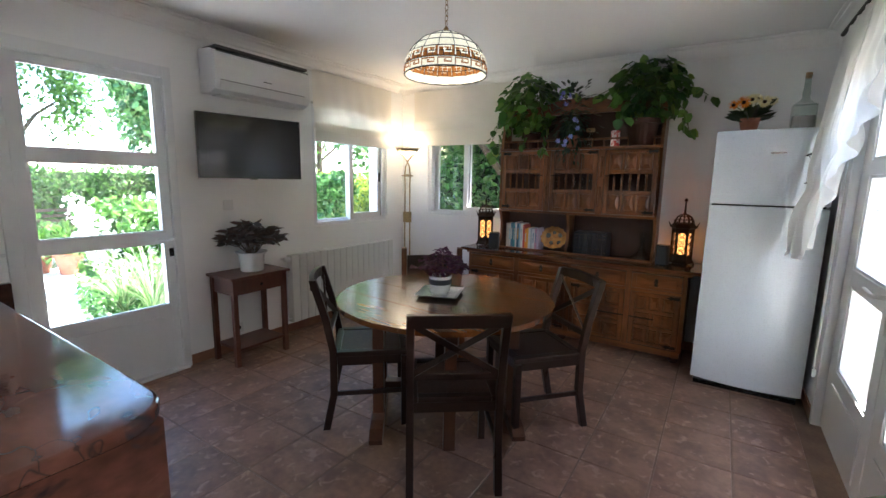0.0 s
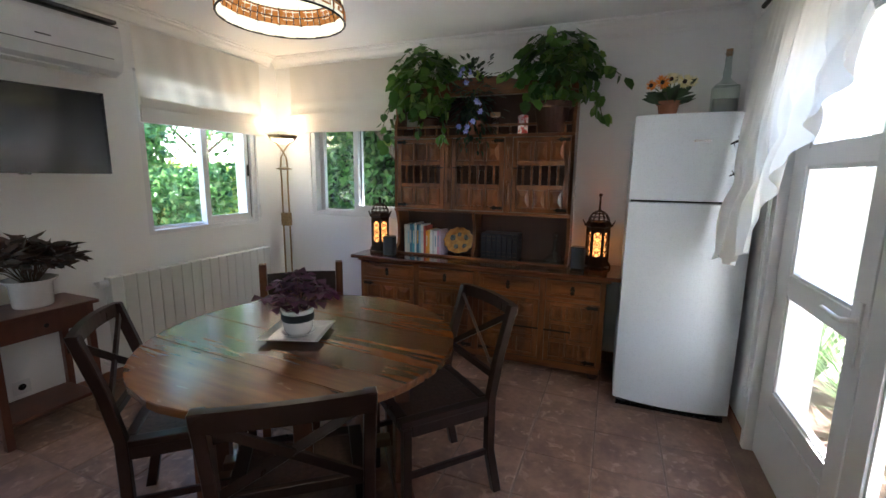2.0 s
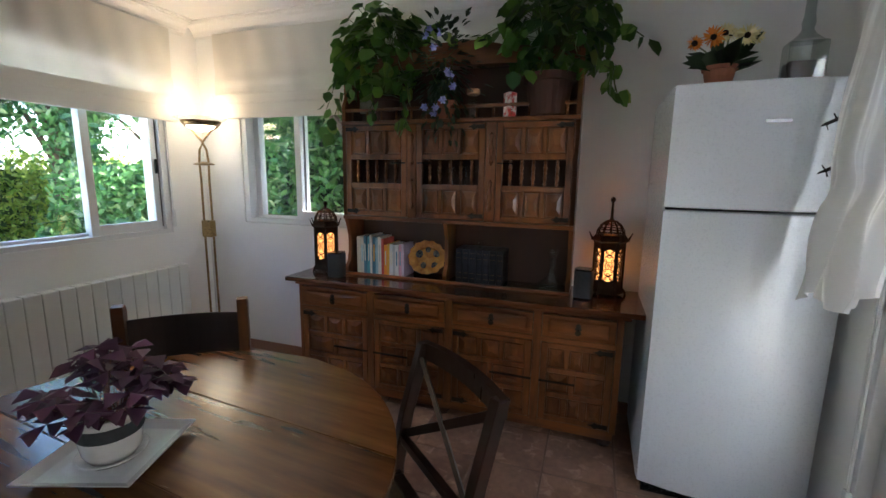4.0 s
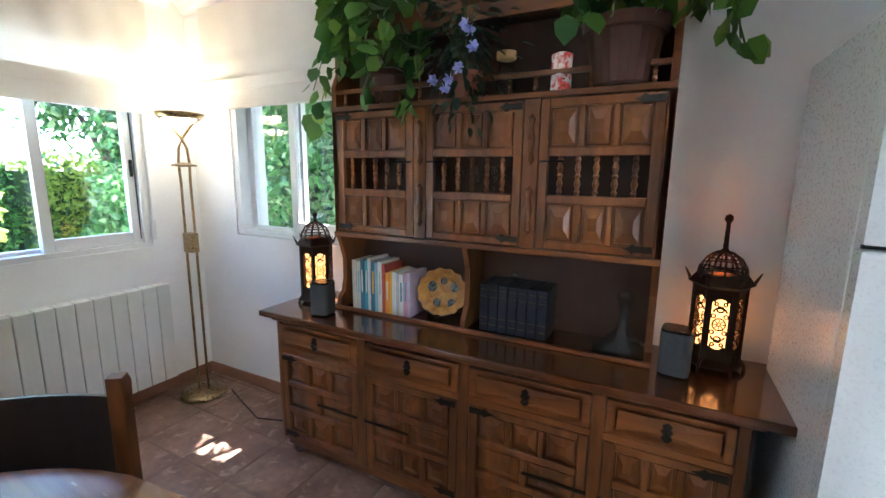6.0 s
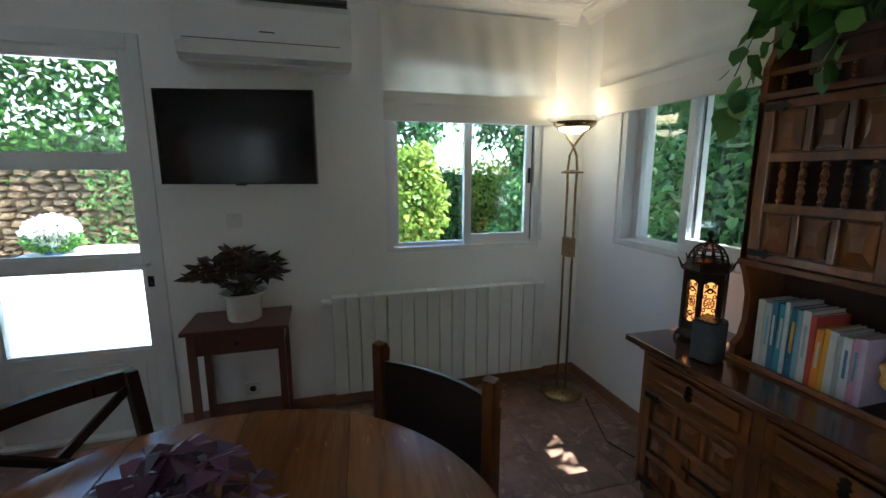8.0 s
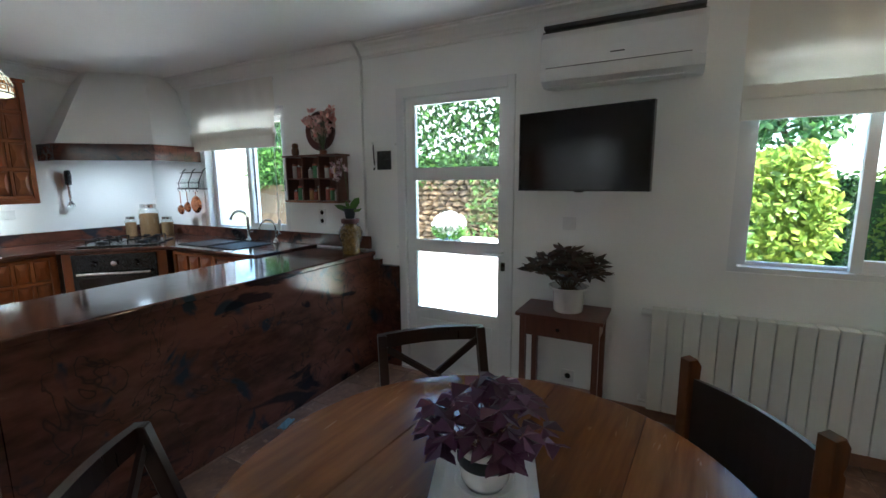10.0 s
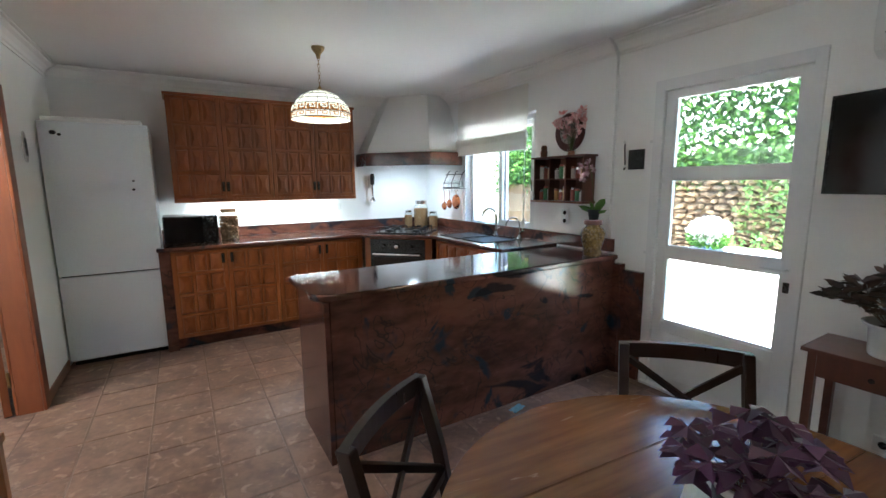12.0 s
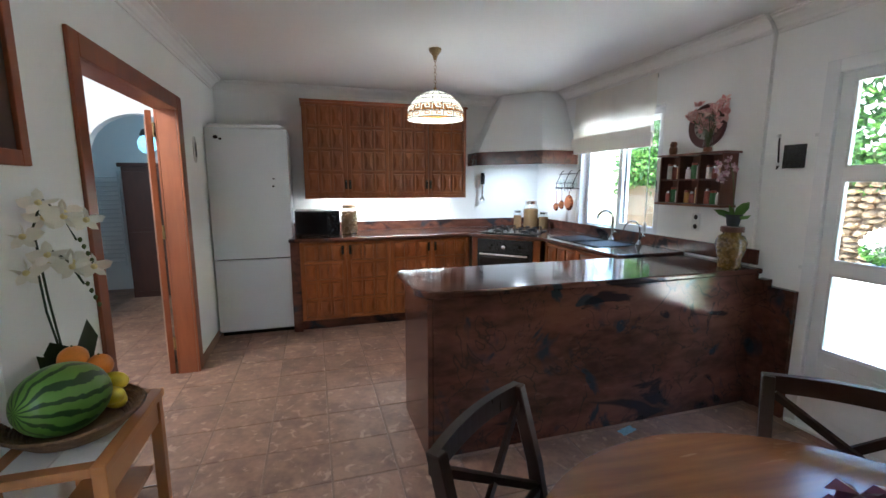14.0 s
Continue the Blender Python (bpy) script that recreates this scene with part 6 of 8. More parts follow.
def strap_plant(x, y, n, length, seed):
    t = thing("strap_leaf_plant", "clump of striped strap leaves growing by the wall", "plant", pose(x, y, -0.05), group="strap leaf plants")
    rng = random.Random(seed)
    bm = bmesh.new()
    for k in range(n):
        a, l, arch = rng.uniform(0, 6.28), length * rng.uniform(0.6, 1.1), rng.uniform(0.3, 0.9)
        wd = 0.012 * rng.uniform(0.7, 1.4)
        prev = None
        for s in range(6):
            u = s / 5
            r, z = l * (0.15 * u + arch * 0.6 * u * u), l * (u - 0.45 * arch * u * u)
            w = wd * (1 - u * 0.9)
            c, sn = math.cos(a), math.sin(a)
            ring = [bm.verts.new((c * r - sn * w, sn * r + c * w, z)), bm.verts.new((c * r + sn * w, sn * r - c * w, z))]
            if prev:
                bm.faces.new((prev[0], prev[1], ring[1], ring[0]))
            prev = ring
    part("leaves", bm, GRASSL, t)
    return t


for k, (x, y) in enumerate(((1.62, 3.3), (1.6, 2.75), (1.65, 3.85), (1.6, 4.4), (1.75, 5.0), (2.0, 4.5), (2.1, 3.5), (1.7, 5.7))):
    strap_plant(x, y, 150, 0.85, 40 + k)
tree(-8.7, 6.6, 4.3, 0.9, 26, IVY, "slender leafy tree beyond the hedge")
tree(-8.3, 4.4, 4.4, 0.7, 27, IVY, "slender leafy tree by the lime shrub")
strap_plant(-4.15, 2.12, 150, 0.95, 50)
strap_plant(-4.5, 2.0, 120, 0.8, 51)
leafy("low_shrub", "low leafy shrub at the edge of the patio", "shrub", (-5.0, 1.85, -0.1), (-4.3, 2.7, 0.42), 1800, 0.07, IVY, 52, hollow=False)

pt = thing("patio_table", "round white patio table in the sun", "table", pose(-5.0, 0.42, -0.04))
part("top", lathe([(0, 0.70), (0.52, 0.70), (0.53, 0.715), (0.52, 0.73), (0, 0.732)], 32), WHITE, pt)
part("leg", lathe([(0.24, 0), (0.22, 0.03), (0.04, 0.06), (0.035, 0.69), (0.08, 0.70)], 16), WHITE, pt)
pp = thing("flower_pot", "blue and white glazed pot of white hydrangeas", "plant", pose(-5.03, 0.16, 0.693) @ Matrix.Scale(0.72, 4))
part("pot", lathe([(0, 0), (0.10, 0), (0.15, 0.10), (0.14, 0.15), (0.125, 0.15), (0, 0.13)], 20), BLUEPOT, pp)
rngp = np.random.default_rng(5)
q = rngp.normal(size=(1400, 3))
q /= np.linalg.norm(q, axis=1)[:, None]
P = q * np.array([0.26, 0.26, 0.17]) * rngp.uniform(0.8, 1.05, (1400, 1)) + np.array([0, 0, 0.30])
leaf_part("blossom", leaf_mesh("blossom", P, q + rngp.normal(size=q.shape) * 0.5, rngp.uniform(0.05, 0.08, 1400), 0.9, 0.1, 5), WFLOWER, pp)
P = q[:500] * np.array([0.24, 0.24, 0.12]) + np.array([0, 0, 0.20])
leaf_part("leaves", leaf_mesh("leaves", P, q[:500], np.full(500, 0.09), 0.7, 0.1, 6), HEDGE, pp)

gc = thing("garden_bench", "slatted garden bench across the patio", "bench", pose(-8.3, 2.75, -0.04, 0, 0, 75))
for k in range(5):
    part("slat", boxes((-0.6, 0.6, -0.25 + k * 0.09, -0.18 + k * 0.09, 0.42, 0.44)), BARK, gc)
    part("slat", boxes((-0.6, 0.6, 0.22, 0.24, 0.50 + k * 0.085, 0.555 + k * 0.085)), BARK, gc)
for x in (-0.55, 0.55):
    part("leg", boxes((x - 0.03, x + 0.03, -0.25, -0.19, 0, 0.42), (x - 0.03, x + 0.03, 0.18, 0.24, 0, 0.95)), BARK, gc)
for x, y in ((-7.5, 2.45), (-7.9, 2.2), (-8.6, 2.2)):
    fp = thing("clay_pot", "terracotta garden pot with a small shrub", "plant", pose(x, y, -0.04), group="patio pots")
    part("pot", lathe([(0, 0), (0.12, 0), (0.17, 0.26), (0.19, 0.27), (0.19, 0.31), (0.16, 0.31), (0, 0.28)], 20), TERRA, fp)
    q = rngp.normal(size=(350, 3))
    leaf_part("leaves", leaf_mesh("leaves", q * 0.11 + np.array([0, 0, 0.48]), q, np.full(350, 0.10), 0.6, 0.15, 9), HEDGE, fp)


# ---- plants and small things inside ----
DUSKPOT = material("dark_clay_pot", (0.065, 0.020, 0.011), 0.75, second=(0.04, 0.014, 0.008), scale=9, detail=60, bump=0.2)


def pot(parent, r, h, mat, z=0.0, name="pot"):
    p = part(name, lathe([(0, z), (r * 0.72, z), (r * 0.76, z + 0.01), (r * 0.94, z + h * 0.8), (r * 1.06, z + h * 0.82), (r * 1.08, z + h), (r * 0.95, z + h), (r * 0.92, z + h * 0.86), (0, z + h * 0.85)], 24), mat, parent)
    part("soil", lathe([(0, z + h * 0.88), (r * 0.92, z + h * 0.87)], 20), SOIL, parent)
    return p


def heart_leaves(name, places, ways, sizes, mat, parent, seed):
    return leaf_part(name, leaf_mesh(name, places, ways, sizes, 0.95, 0.16, seed), mat, parent)


def pothos(x, y, z, r, h, trails, centre, ext, count, seed, label, front=0.0):
    t = thing("pothos_plant", label, "plant", pose(x, y, z), group="pothos plants on the dresser")
    pot(t, r, h, DUSKPOT)
    nr = np.random.default_rng(seed)
    q = nr.normal(size=(count, 3))
    q /= np.linalg.norm(q, axis=1)[:, None]
    P = q * np.array(ext) * nr.uniform(0.35, 1.0, (count, 1)) ** 0.6 + np.array(centre)
    W = q * np.array([1, 1, 0.3]) + np.array([0, -0.35, -0.75]) + nr.normal(size=q.shape) * 0.35
    P[:, 1] = np.minimum(P[:, 1], 4.27 - y)
    P[:, 2] = np.minimum(P[:, 2], 2.42 - z)
    S = nr.uniform(0.06, 0.12, count)
    bm = bmesh.new()
    for k in range(0, count, 3):
        p = Vector(P[k])
        tube([(0, 0, h * 0.9), (p.x * 0.5, p.y * 0.5, h + (p.z - h) * 0.7 + 0.05), tuple(p)], 0.002, 4, bm)
    TP, TW = [], []
    for pts in trails:
        pts = [Vector(a) for a in pts]
        tube(pts, 0.003, 5, bm)
        for a, b in zip(pts, pts[1:]):
            for s in np.linspace(0, 1, 5):
                p = a.lerp(b, float(s))
                TP.append((p.x + nr.uniform(-0.03, 0.03), min(p.y, 4.26 - y) + nr.uniform(-0.03, 0.01), p.z + nr.uniform(-0.02, 0.02)))
                TW.append((nr.normal() * 0.5, -0.4 + nr.normal() * 0.3, -1.0))
    part("stems", bm, STEM, t)
    P, W = np.concatenate([P, np.array(TP)]), np.concatenate([W, np.array(TW)])
    S = np.concatenate([S, nr.uniform(0.06, 0.10, len(TP))])
    heart_leaves("leaves", P, W, S, POTHOS, t, seed)
    return t


pothos(-1.13, 4.17, 1.712, 0.085, 0.15, [[(-0.12, -0.05, 0.25), (-0.26, -0.1, 0.15), (-0.33, -0.1, -0.02), (-0.34, -0.1, -0.08)], [(-0.15, -0.05, 0.35), (-0.30, -0.08, 0.25), (-0.37, -0.09, 0.08)], [(0.12, -0.05, 0.2), (0.17, -0.13, 0.02), (0.16, -0.14, -0.03)], [(0.0, -0.1, 0.2), (-0.05, -0.15, 0.03)], [(0.2, 0, 0.4), (0.3, -0.04, 0.5), (0.42, -0.03, 0.46)]], (-0.03, -0.02, 0.42), (0.25, 0.15, 0.29), 300, 31, "trailing pothos with variegated leaves in a clay pot on the dresser")
pothos(-0.17, 4.15, 1.712, 0.13, 0.21, [[(0.2, 0, 0.4), (0.36, -0.02, 0.42), (0.44, -0.02, 0.36)], [(0.18, 0, 0.3), (0.30, -0.02, 0.22), (0.34, -0.02, 0.10)], [(0.2, 0, 0.35), (0.31, 0.0, 0.25), (0.33, 0, 0.12)], [(-0.15, -0.02, 0.45), (-0.25, -0.04, 0.47), (-0.36, -0.03, 0.43)], [(-0.05, -0.1, 0.3), (-0.14, -0.15, 0.2)]], (0.03, -0.02, 0.45), (0.29, 0.16, 0.25), 330, 32, "large pothos with glossy leaves in a clay pot on the dresser")

t = thing("periwinkle_plant", "trailing blue-flowered plant between the pothos on the dresser", "plant", pose(-0.74, 4.13, 1.712))
pot(t, 0.06, 0.10, TERRA)
nr = np.random.default_rng(33)
q = nr.normal(size=(420, 3))
P = q * np.array([0.075, 0.05, 0.15]) + np.array([0, -0.05, 0.22])
P[:, 1] = np.minimum(P[:, 1], 0.13)
P[:, 2] = np.clip(P[:, 2], -0.12, 0.52)
leaf_part("leaves", leaf_mesh("leaves", P, q + np.array([0, 0, -0.8]), nr.uniform(0.035, 0.06, 420), 0.6, 0.15, 33), PERILEAF, t)
FP, FW = [], []
for k in range(11):
    c = np.array([nr.uniform(-0.10, 0.12), -0.16 + nr.uniform(-0.02, 0.02), nr.uniform(-0.02, 0.46)])
    for a in range(6):
        FP.append(c)
        FW.append((math.cos(a * 1.047), -0.35, math.sin(a * 1.047)))
leaf_part("blossom", leaf_mesh("blossom", FP, FW, np.full(len(FP), 0.026), 0.9, 0.1, 34), PERIW, t)
bm = bmesh.new()
for k in range(6):
    tube([(0, 0, 0.1), (nr.uniform(-0.1, 0.1), -0.1, 0.3), (nr.uniform(-0.12, 0.14), -0.12, nr.uniform(0.25, 0.42))], 0.002, 4, bm)
part("stems", bm, STEM, t)

LIT = emissive("lantern_light", (1.0, 0.36, 0.09), 0.30)


def lantern(x, y, h, label):
    t = thing("lantern", label, "lantern", pose(x, y, 0.762))
    r = 0.074
    part("base", lathe([(0, 0.012), (r * 1.18, 0.012), (r * 1.2, 0.022), (r * 1.05, 0.045), (r * 1.02, 0.07), (0, 0.07)], 6), BRONZE, t)
    for k in range(6):
        a = k * math.pi / 3
        c, s = r * math.cos(a), r * math.sin(a)
        bm = bmesh.new()
        bar(bm, (c, s, 0.04), (c, s, 0.30), 0.016, 0.012)
        tube([(c, s, 0.045), (c * 1.25, s * 1.25, 0.02), (c * 1.3, s * 1.3, 0.0)], 0.006, 5, bm)
        part("post", bm, BRONZE, t)
        a2 = a + math.pi / 6
        m = Matrix.Translation((r * 0.866 * math.cos(a2), r * 0.866 * math.sin(a2), 0.07)) @ Matrix.Rotation(a2 + math.pi / 2, 4, "Z") @ Matrix.Rotation(radians(90), 4, "X")
        bm = bmesh.new()
        w, top = r * 0.40, 0.20

        def ring(cx, cy, rx, ry, thick, a0=0.0, a1=2 * math.pi, n=12):
            tube([(cx + rx * math.cos(a0 + (a1 - a0) * q / n), cy + ry * math.sin(a0 + (a1 - a0) * q / n), 0) for q in range(n + 1)], thick, 4, bm)

        mid = top / 2
        for q in range(8):
            e = q * math.pi / 4
            bar(bm, (0.003 * math.cos(e), mid + 0.003 * math.sin(e), 0), (0.016 * math.cos(e), mid + 0.016 * math.sin(e), 0), 0.0035, 0.003)
        ring(0, mid, 0.019, 0.021, 0.0028)
        for d in (-1, 1):
            ring(0, mid + d * 0.042, 0.019, 0.014, 0.0034, 0.0, math.pi * d)
            ring(0, mid + d * 0.052, 0.010, 0.010, 0.0030)
            ring(0, mid + d * 0.076, 0.020, 0.014, 0.0036, math.pi * (0 if d > 0 else 1), math.pi * (1 if d > 0 else 2))
            ring(-0.018, mid + d * 0.028, 0.006, 0.007, 0.0026, n=8)
            ring(0.018, mid + d * 0.028, 0.006, 0.007, 0.0026, n=8)
            ring(-0.013, mid + d * 0.070, 0.005, 0.006, 0.0028, n=8)
            ring(0.013, mid + d * 0.070, 0.005, 0.006, 0.0028, n=8)
            bar(bm, (d * w * 0.98, 0, 0), (d * w * 0.98, top, 0), 0.009, 0.003)
            bar(bm, (-w, mid + d * (mid - 0.003), 0), (w, mid + d * (mid - 0.003), 0), 0.012, 0.003)
            bar(bm, (d * w * 0.9, mid + d * 0.08, 0), (d * w * 0.5, mid + d * 0.097, 0), 0.012, 0.003)
            bar(bm, (-d * w * 0.9, mid + d * 0.08, 0), (-d * w * 0.5, mid + d * 0.097, 0), 0.012, 0.003)
        bmesh.ops.transform(bm, matrix=m, verts=bm.verts)
        part("fretwork_panel", bm, BRONZE, t)
    part("glow_glass", lathe([(r * 0.74, 0.072), (r * 0.74, 0.268)], 12), LIT, t, "amber lit glass")
    part("collar", lathe([(r * 0.98, 0.262), (r * 1.12, 0.29), (r * 1.35, 0.302), (r * 1.2, 0.315), (r * 1.05, 0.33), (r * 0.6, 0.33)], 6), BRONZE, t)
    for k in range(6):
        a = k * math.pi / 3
        part("crest", tube([(r * 1.2 * math.cos(a), r * 1.2 * math.sin(a), 0.30), (r * 1.5 * math.cos(a), r * 1.5 * math.sin(a), 0.345)], 0.005, 5, radii=[0.007, 0.002]), BRONZE, t)
    bm = bmesh.new()
    for k in range(12):
        a = k * math.pi / 6
        tube([(r * math.cos(a) * math.cos(e), r * math.sin(a) * math.cos(e), 0.32 + 0.09 * math.sin(e)) for e in (0.0, 0.4, 0.8, 1.2, 1.5)], 0.004, 5, bm)
    for e in (0.15, 0.5, 0.85, 1.2):
        tube([(r * math.cos(q) * math.cos(e), r * math.sin(q) * math.cos(e), 0.32 + 0.09 * math.sin(e)) for q in (2 * math.pi * n / 20 for n in range(21))], 0.003, 4, bm)
    part("dome", bm, BRONZE, t, "pierced dome")
    part("finial", lathe([(0.018, 0.405), (0.008, 0.42), (0.006, h - 0.03), (0.013, h - 0.02), (0.011, h - 0.006), (0, h)], 10), BRONZE, t)


lantern(0.195, 4.20, 0.535, "tall pierced bronze lantern glowing amber beside the fridge")
lantern(-1.56, 4.12, 0.46, "pierced bronze lantern glowing amber below the corner window")
for x, y, rz in ((0.075, 4.07, -8), (-1.385, 3.97, 10)):
    s = thing("speaker", "small grey cloth loudspeaker on the dresser", "loudspeaker", pose(x, y, 0.763, 0, 0, rz), group="loudspeakers on the dresser")
    pts = [(0.048 * math.copysign(abs(math.cos(a)) ** 0.5, math.cos(a)), 0.048 * math.copysign(abs(math.sin(a)) ** 0.5, math.sin(a))) for a in (2 * math.pi * k / 24 for k in range(24))]
    part("body", prism(pts, 0.004, 0.150, bevel=0.004), SPEAKER, s)
    part("cap", prism([(a * 0.97, b * 0.97) for a, b in pts], 0.150, 0.158, bevel=0.003), BLACK, s)

rnd = random.Random(77)
BOOKC = [(0.70, 0.66, 0.58), (0.62, 0.60, 0.55), (0.08, 0.22, 0.34), (0.10, 0.35, 0.48), (0.75, 0.74, 0.72), (0.06, 0.18, 0.30), (0.30, 0.50, 0.62), (0.72, 0.70, 0.66), (0.55, 0.08, 0.06), (0.85, 0.30, 0.03), (0.80, 0.42, 0.05), (0.70, 0.70, 0.72), (0.45, 0.48, 0.50), (0.68, 0.68, 0.70), (0.60, 0.30, 0.42), (0.55, 0.45, 0.60)]
bookmats = [material("book_cover", c, 0.5, second=tuple(v * 0.85 for v in c), scale=14, detail=60, bump=0.05) for c in BOOKC]
PAGES = material("book_pages", (0.72, 0.67, 0.56), 0.9, scale=40, detail=200, bump=0.3)
x = -1.325
for k in range(len(BOOKC)):
    w, h = rnd.uniform(0.014, 0.026), (0.245 if k < 9 else 0.20) + rnd.uniform(-0.014, 0.010)
    b = thing("book", "upright paperback on the dresser", "book", pose(x + w / 2, 4.20, 0.763, 0, rnd.uniform(-1, 1), 0), group="books on the dresser")
    part("cover", boxes((-w / 2, w / 2, -0.085, -0.082, 0, h), (-w / 2, -w / 2 + 0.0012, -0.082, 0.07, 0, h), (w / 2 - 0.0012, w / 2, -0.082, 0.07, 0, h)), bookmats[k], b)
    part("pages", boxes((-w / 2 + 0.0014, w / 2 - 0.0014, -0.0815, 0.066, 0.003, h - 0.003)), PAGES, b)
    if w > 0.017:
        part("title_bar", boxes((-w * 0.18, w * 0.18, -0.0856, -0.0851, h * 0.35, h * 0.8)), bookmats[(k + 5) % 16] if k % 3 else PAGES, b)
    x += w + 0.001
DKBOOK = material("dark_leather_binding", (0.015, 0.018, 0.028), 0.35, second=(0.01, 0.01, 0.015), scale=20, detail=90, bump=0.1)
for k in range(7):
    b = thing("bound_volume", "dark leather-bound volume with gilt lines", "book", pose(-0.66 + k * 0.041, 4.22, 0.763), group="bound volumes on the dresser")
    part("cover", boxes((0, 0.039, -0.09, 0.08, 0, 0.205), bevel=0.004), DKBOOK, b)
    for z in (0.03, 0.06, 0.15, 0.18):
        part("gilt_line", boxes((0.006, 0.033, -0.0912, -0.0902, z, z + 0.0015)), BRASS, b)
t = thing("crystal_stopper", "small cut crystal ornament on the bound volumes", "ornament", pose(-0.53, 4.2, 0.968))
part("ball", lathe([(0, 0), (0.010, 0.002), (0.008, 0.012), (0.018, 0.022), (0.020, 0.034), (0.012, 0.048), (0, 0.052)], 10), CLEAR, t)

AMBER = material("painted_majolica", (0.52, 0.26, 0.05), 0.2, second=(0.22, 0.08, 0.02), scale=22, detail=60, bump=0.05, amount=0.8, coat=0.5)
t = thing("display_plate", "scalloped amber majolica dish painted with blue blooms", "plate", Matrix.Translation((-0.865, 4.19, 0.885)) @ Matrix.Rotation(radians(72), 4, "X"))
bm = bmesh.new()
rings = []
for r, z in ((0.0, 0.012), (0.07, 0.010), (0.085, 0.002), (0.125, -0.008)):
    rings.append([bm.verts.new((r * (1 + (0.04 if r > 0.1 else 0) * math.cos(k * 2 * math.pi * 14 / 56)) * math.cos(2 * math.pi * k / 56), r * 0.86 * (1 + (0.04 if r > 0.1 else 0) * math.cos(k * 2 * math.pi * 14 / 56)) * math.sin(2 * math.pi * k / 56), -z + 0.01)) for k in range(56)] if r else [bm.verts.new((0, 0, -z + 0.01))])
for a, b in zip(rings, rings[1:]):
    for i in range(56):
        j = (i + 1) % 56
        bm.faces.new((a[0], b[i], b[j]) if len(a) == 1 else (a[i], b[i], b[j], a[j]))
bmesh.ops.recalc_face_normals(bm, faces=bm.faces)
part("dish", bm, AMBER, t)
BLOOM = material("dark_blue_glaze", (0.015, 0.02, 0.035), 0.2, second=(0.16, 0.15, 0.09), scale=60, detail=60, coat=0.5)
for x, y, r in ((-0.055, 0.02, 0.026), (0.06, 0.03, 0.024), (0.055, -0.045, 0.022), (-0.02, -0.05, 0.02), (0.0, 0.05, 0.018)):
    part("bloom", lathe([(0, 0.011 + 0.004), (r, 0.010 + 0.003)], 9, m=Matrix.Translation((x, y, -0.006))), BLOOM, t)
part("stand", tube([(-0.06, -0.095, 0.02), (0, -0.118, 0.03), (0.06, -0.095, 0.02)], 0.004, 6), IRON, t)

t = thing("decanter", "clear glass ship's decanter with a stopper", "decanter", pose(-0.10, 4.20, 0.763))
part("flask", lathe([(0, 0.002), (0.100, 0.002), (0.106, 0.012), (0.07, 0.034), (0.028, 0.075), (0.02, 0.12), (0.019, 0.165), (0.026, 0.172), (0.016, 0.174), (0.014, 0.12), (0.02, 0.078), (0.05, 0.042), (0.094, 0.014), (0, 0.010)], 28), CLEAR, t, soft=True)
part("stopper", lathe([(0.012, 0.165), (0.014, 0.178), (0.026, 0.19), (0.030, 0.21), (0.020, 0.232), (0, 0.236)], 12), CLEAR, t)
for k in range(5):
    t = thing("drinking_glass", "small stemmed glass behind the spindles", "glass", pose(-0.86 + k * 0.078, 4.17, 1.33), group="glasses in the dresser")
    part("cup", lathe([(0, 0), (0.022, 0.001), (0.004, 0.006), (0.004, 0.04), (0.02, 0.055), (0.028, 0.09), (0.026, 0.12), (0.025, 0.12)], 14), CLEAR, t)
part_shelf = thing("glass_shelf_board", "inner shelf board of the dresser holding glasses", "shelf", pose(-0.70, 4.19, 1.322))
part("board", boxes((-0.20, 0.20, -0.07, 0.085, 0, 0.0075)), OAKDARK, part_shelf)

LIQ = material("dark_liquid", (0.02, 0.006, 0.003), 0.1)
CORK = material("cork", (0.40, 0.24, 0.12), 0.9, scale=40, detail=90, bump=0.5)
t = thing("stoppered_jar", "clear glass jar with a wide cork", "jar", pose(-0.575, 4.12, 1.713))
part("jar", lathe([(0, 0), (0.035, 0), (0.038, 0.01), (0.038, 0.085), (0.025, 0.105), (0.028, 0.13), (0.026, 0.13)], 16), CLEAR, t)
part("cork", lathe([(0, 0.125), (0.03, 0.125), (0.037, 0.13), (0.037, 0.155), (0, 0.157)], 16), CORK, t)
REDW = material("red_white_tin", (0.55, 0.05, 0.04), 0.35, second=(0.75, 0.72, 0.68), scale=45, detail=20, amount=0.2)
t = thing("patterned_tin", "small red and white patterned tin", "tin", pose(-0.37, 4.13, 1.713))
part("body", lathe([(0, 0), (0.034, 0), (0.036, 0.004), (0.036, 0.105), (0, 0.106)], 18), REDW, t)
part("lid", lathe([(0.037, 0.106), (0.037, 0.125), (0.02, 0.132), (0, 0.132)], 18), REDW, t)

# on the fridge
t = thing("gerbera_pot", "artificial gerberas with orange and yellow heads in a clay pot", "flowers", pose(0.535, 3.80, 1.755))
pot(t, 0.06, 0.085, TERRA)
GER = [island_foliage("orange_petal", (0.75, 0.22, 0.03), (0.9, 0.36, 0.06)), island_foliage("yellow_petal", (0.80, 0.70, 0.34), (0.88, 0.82, 0.55))]
fm = bmesh.new()
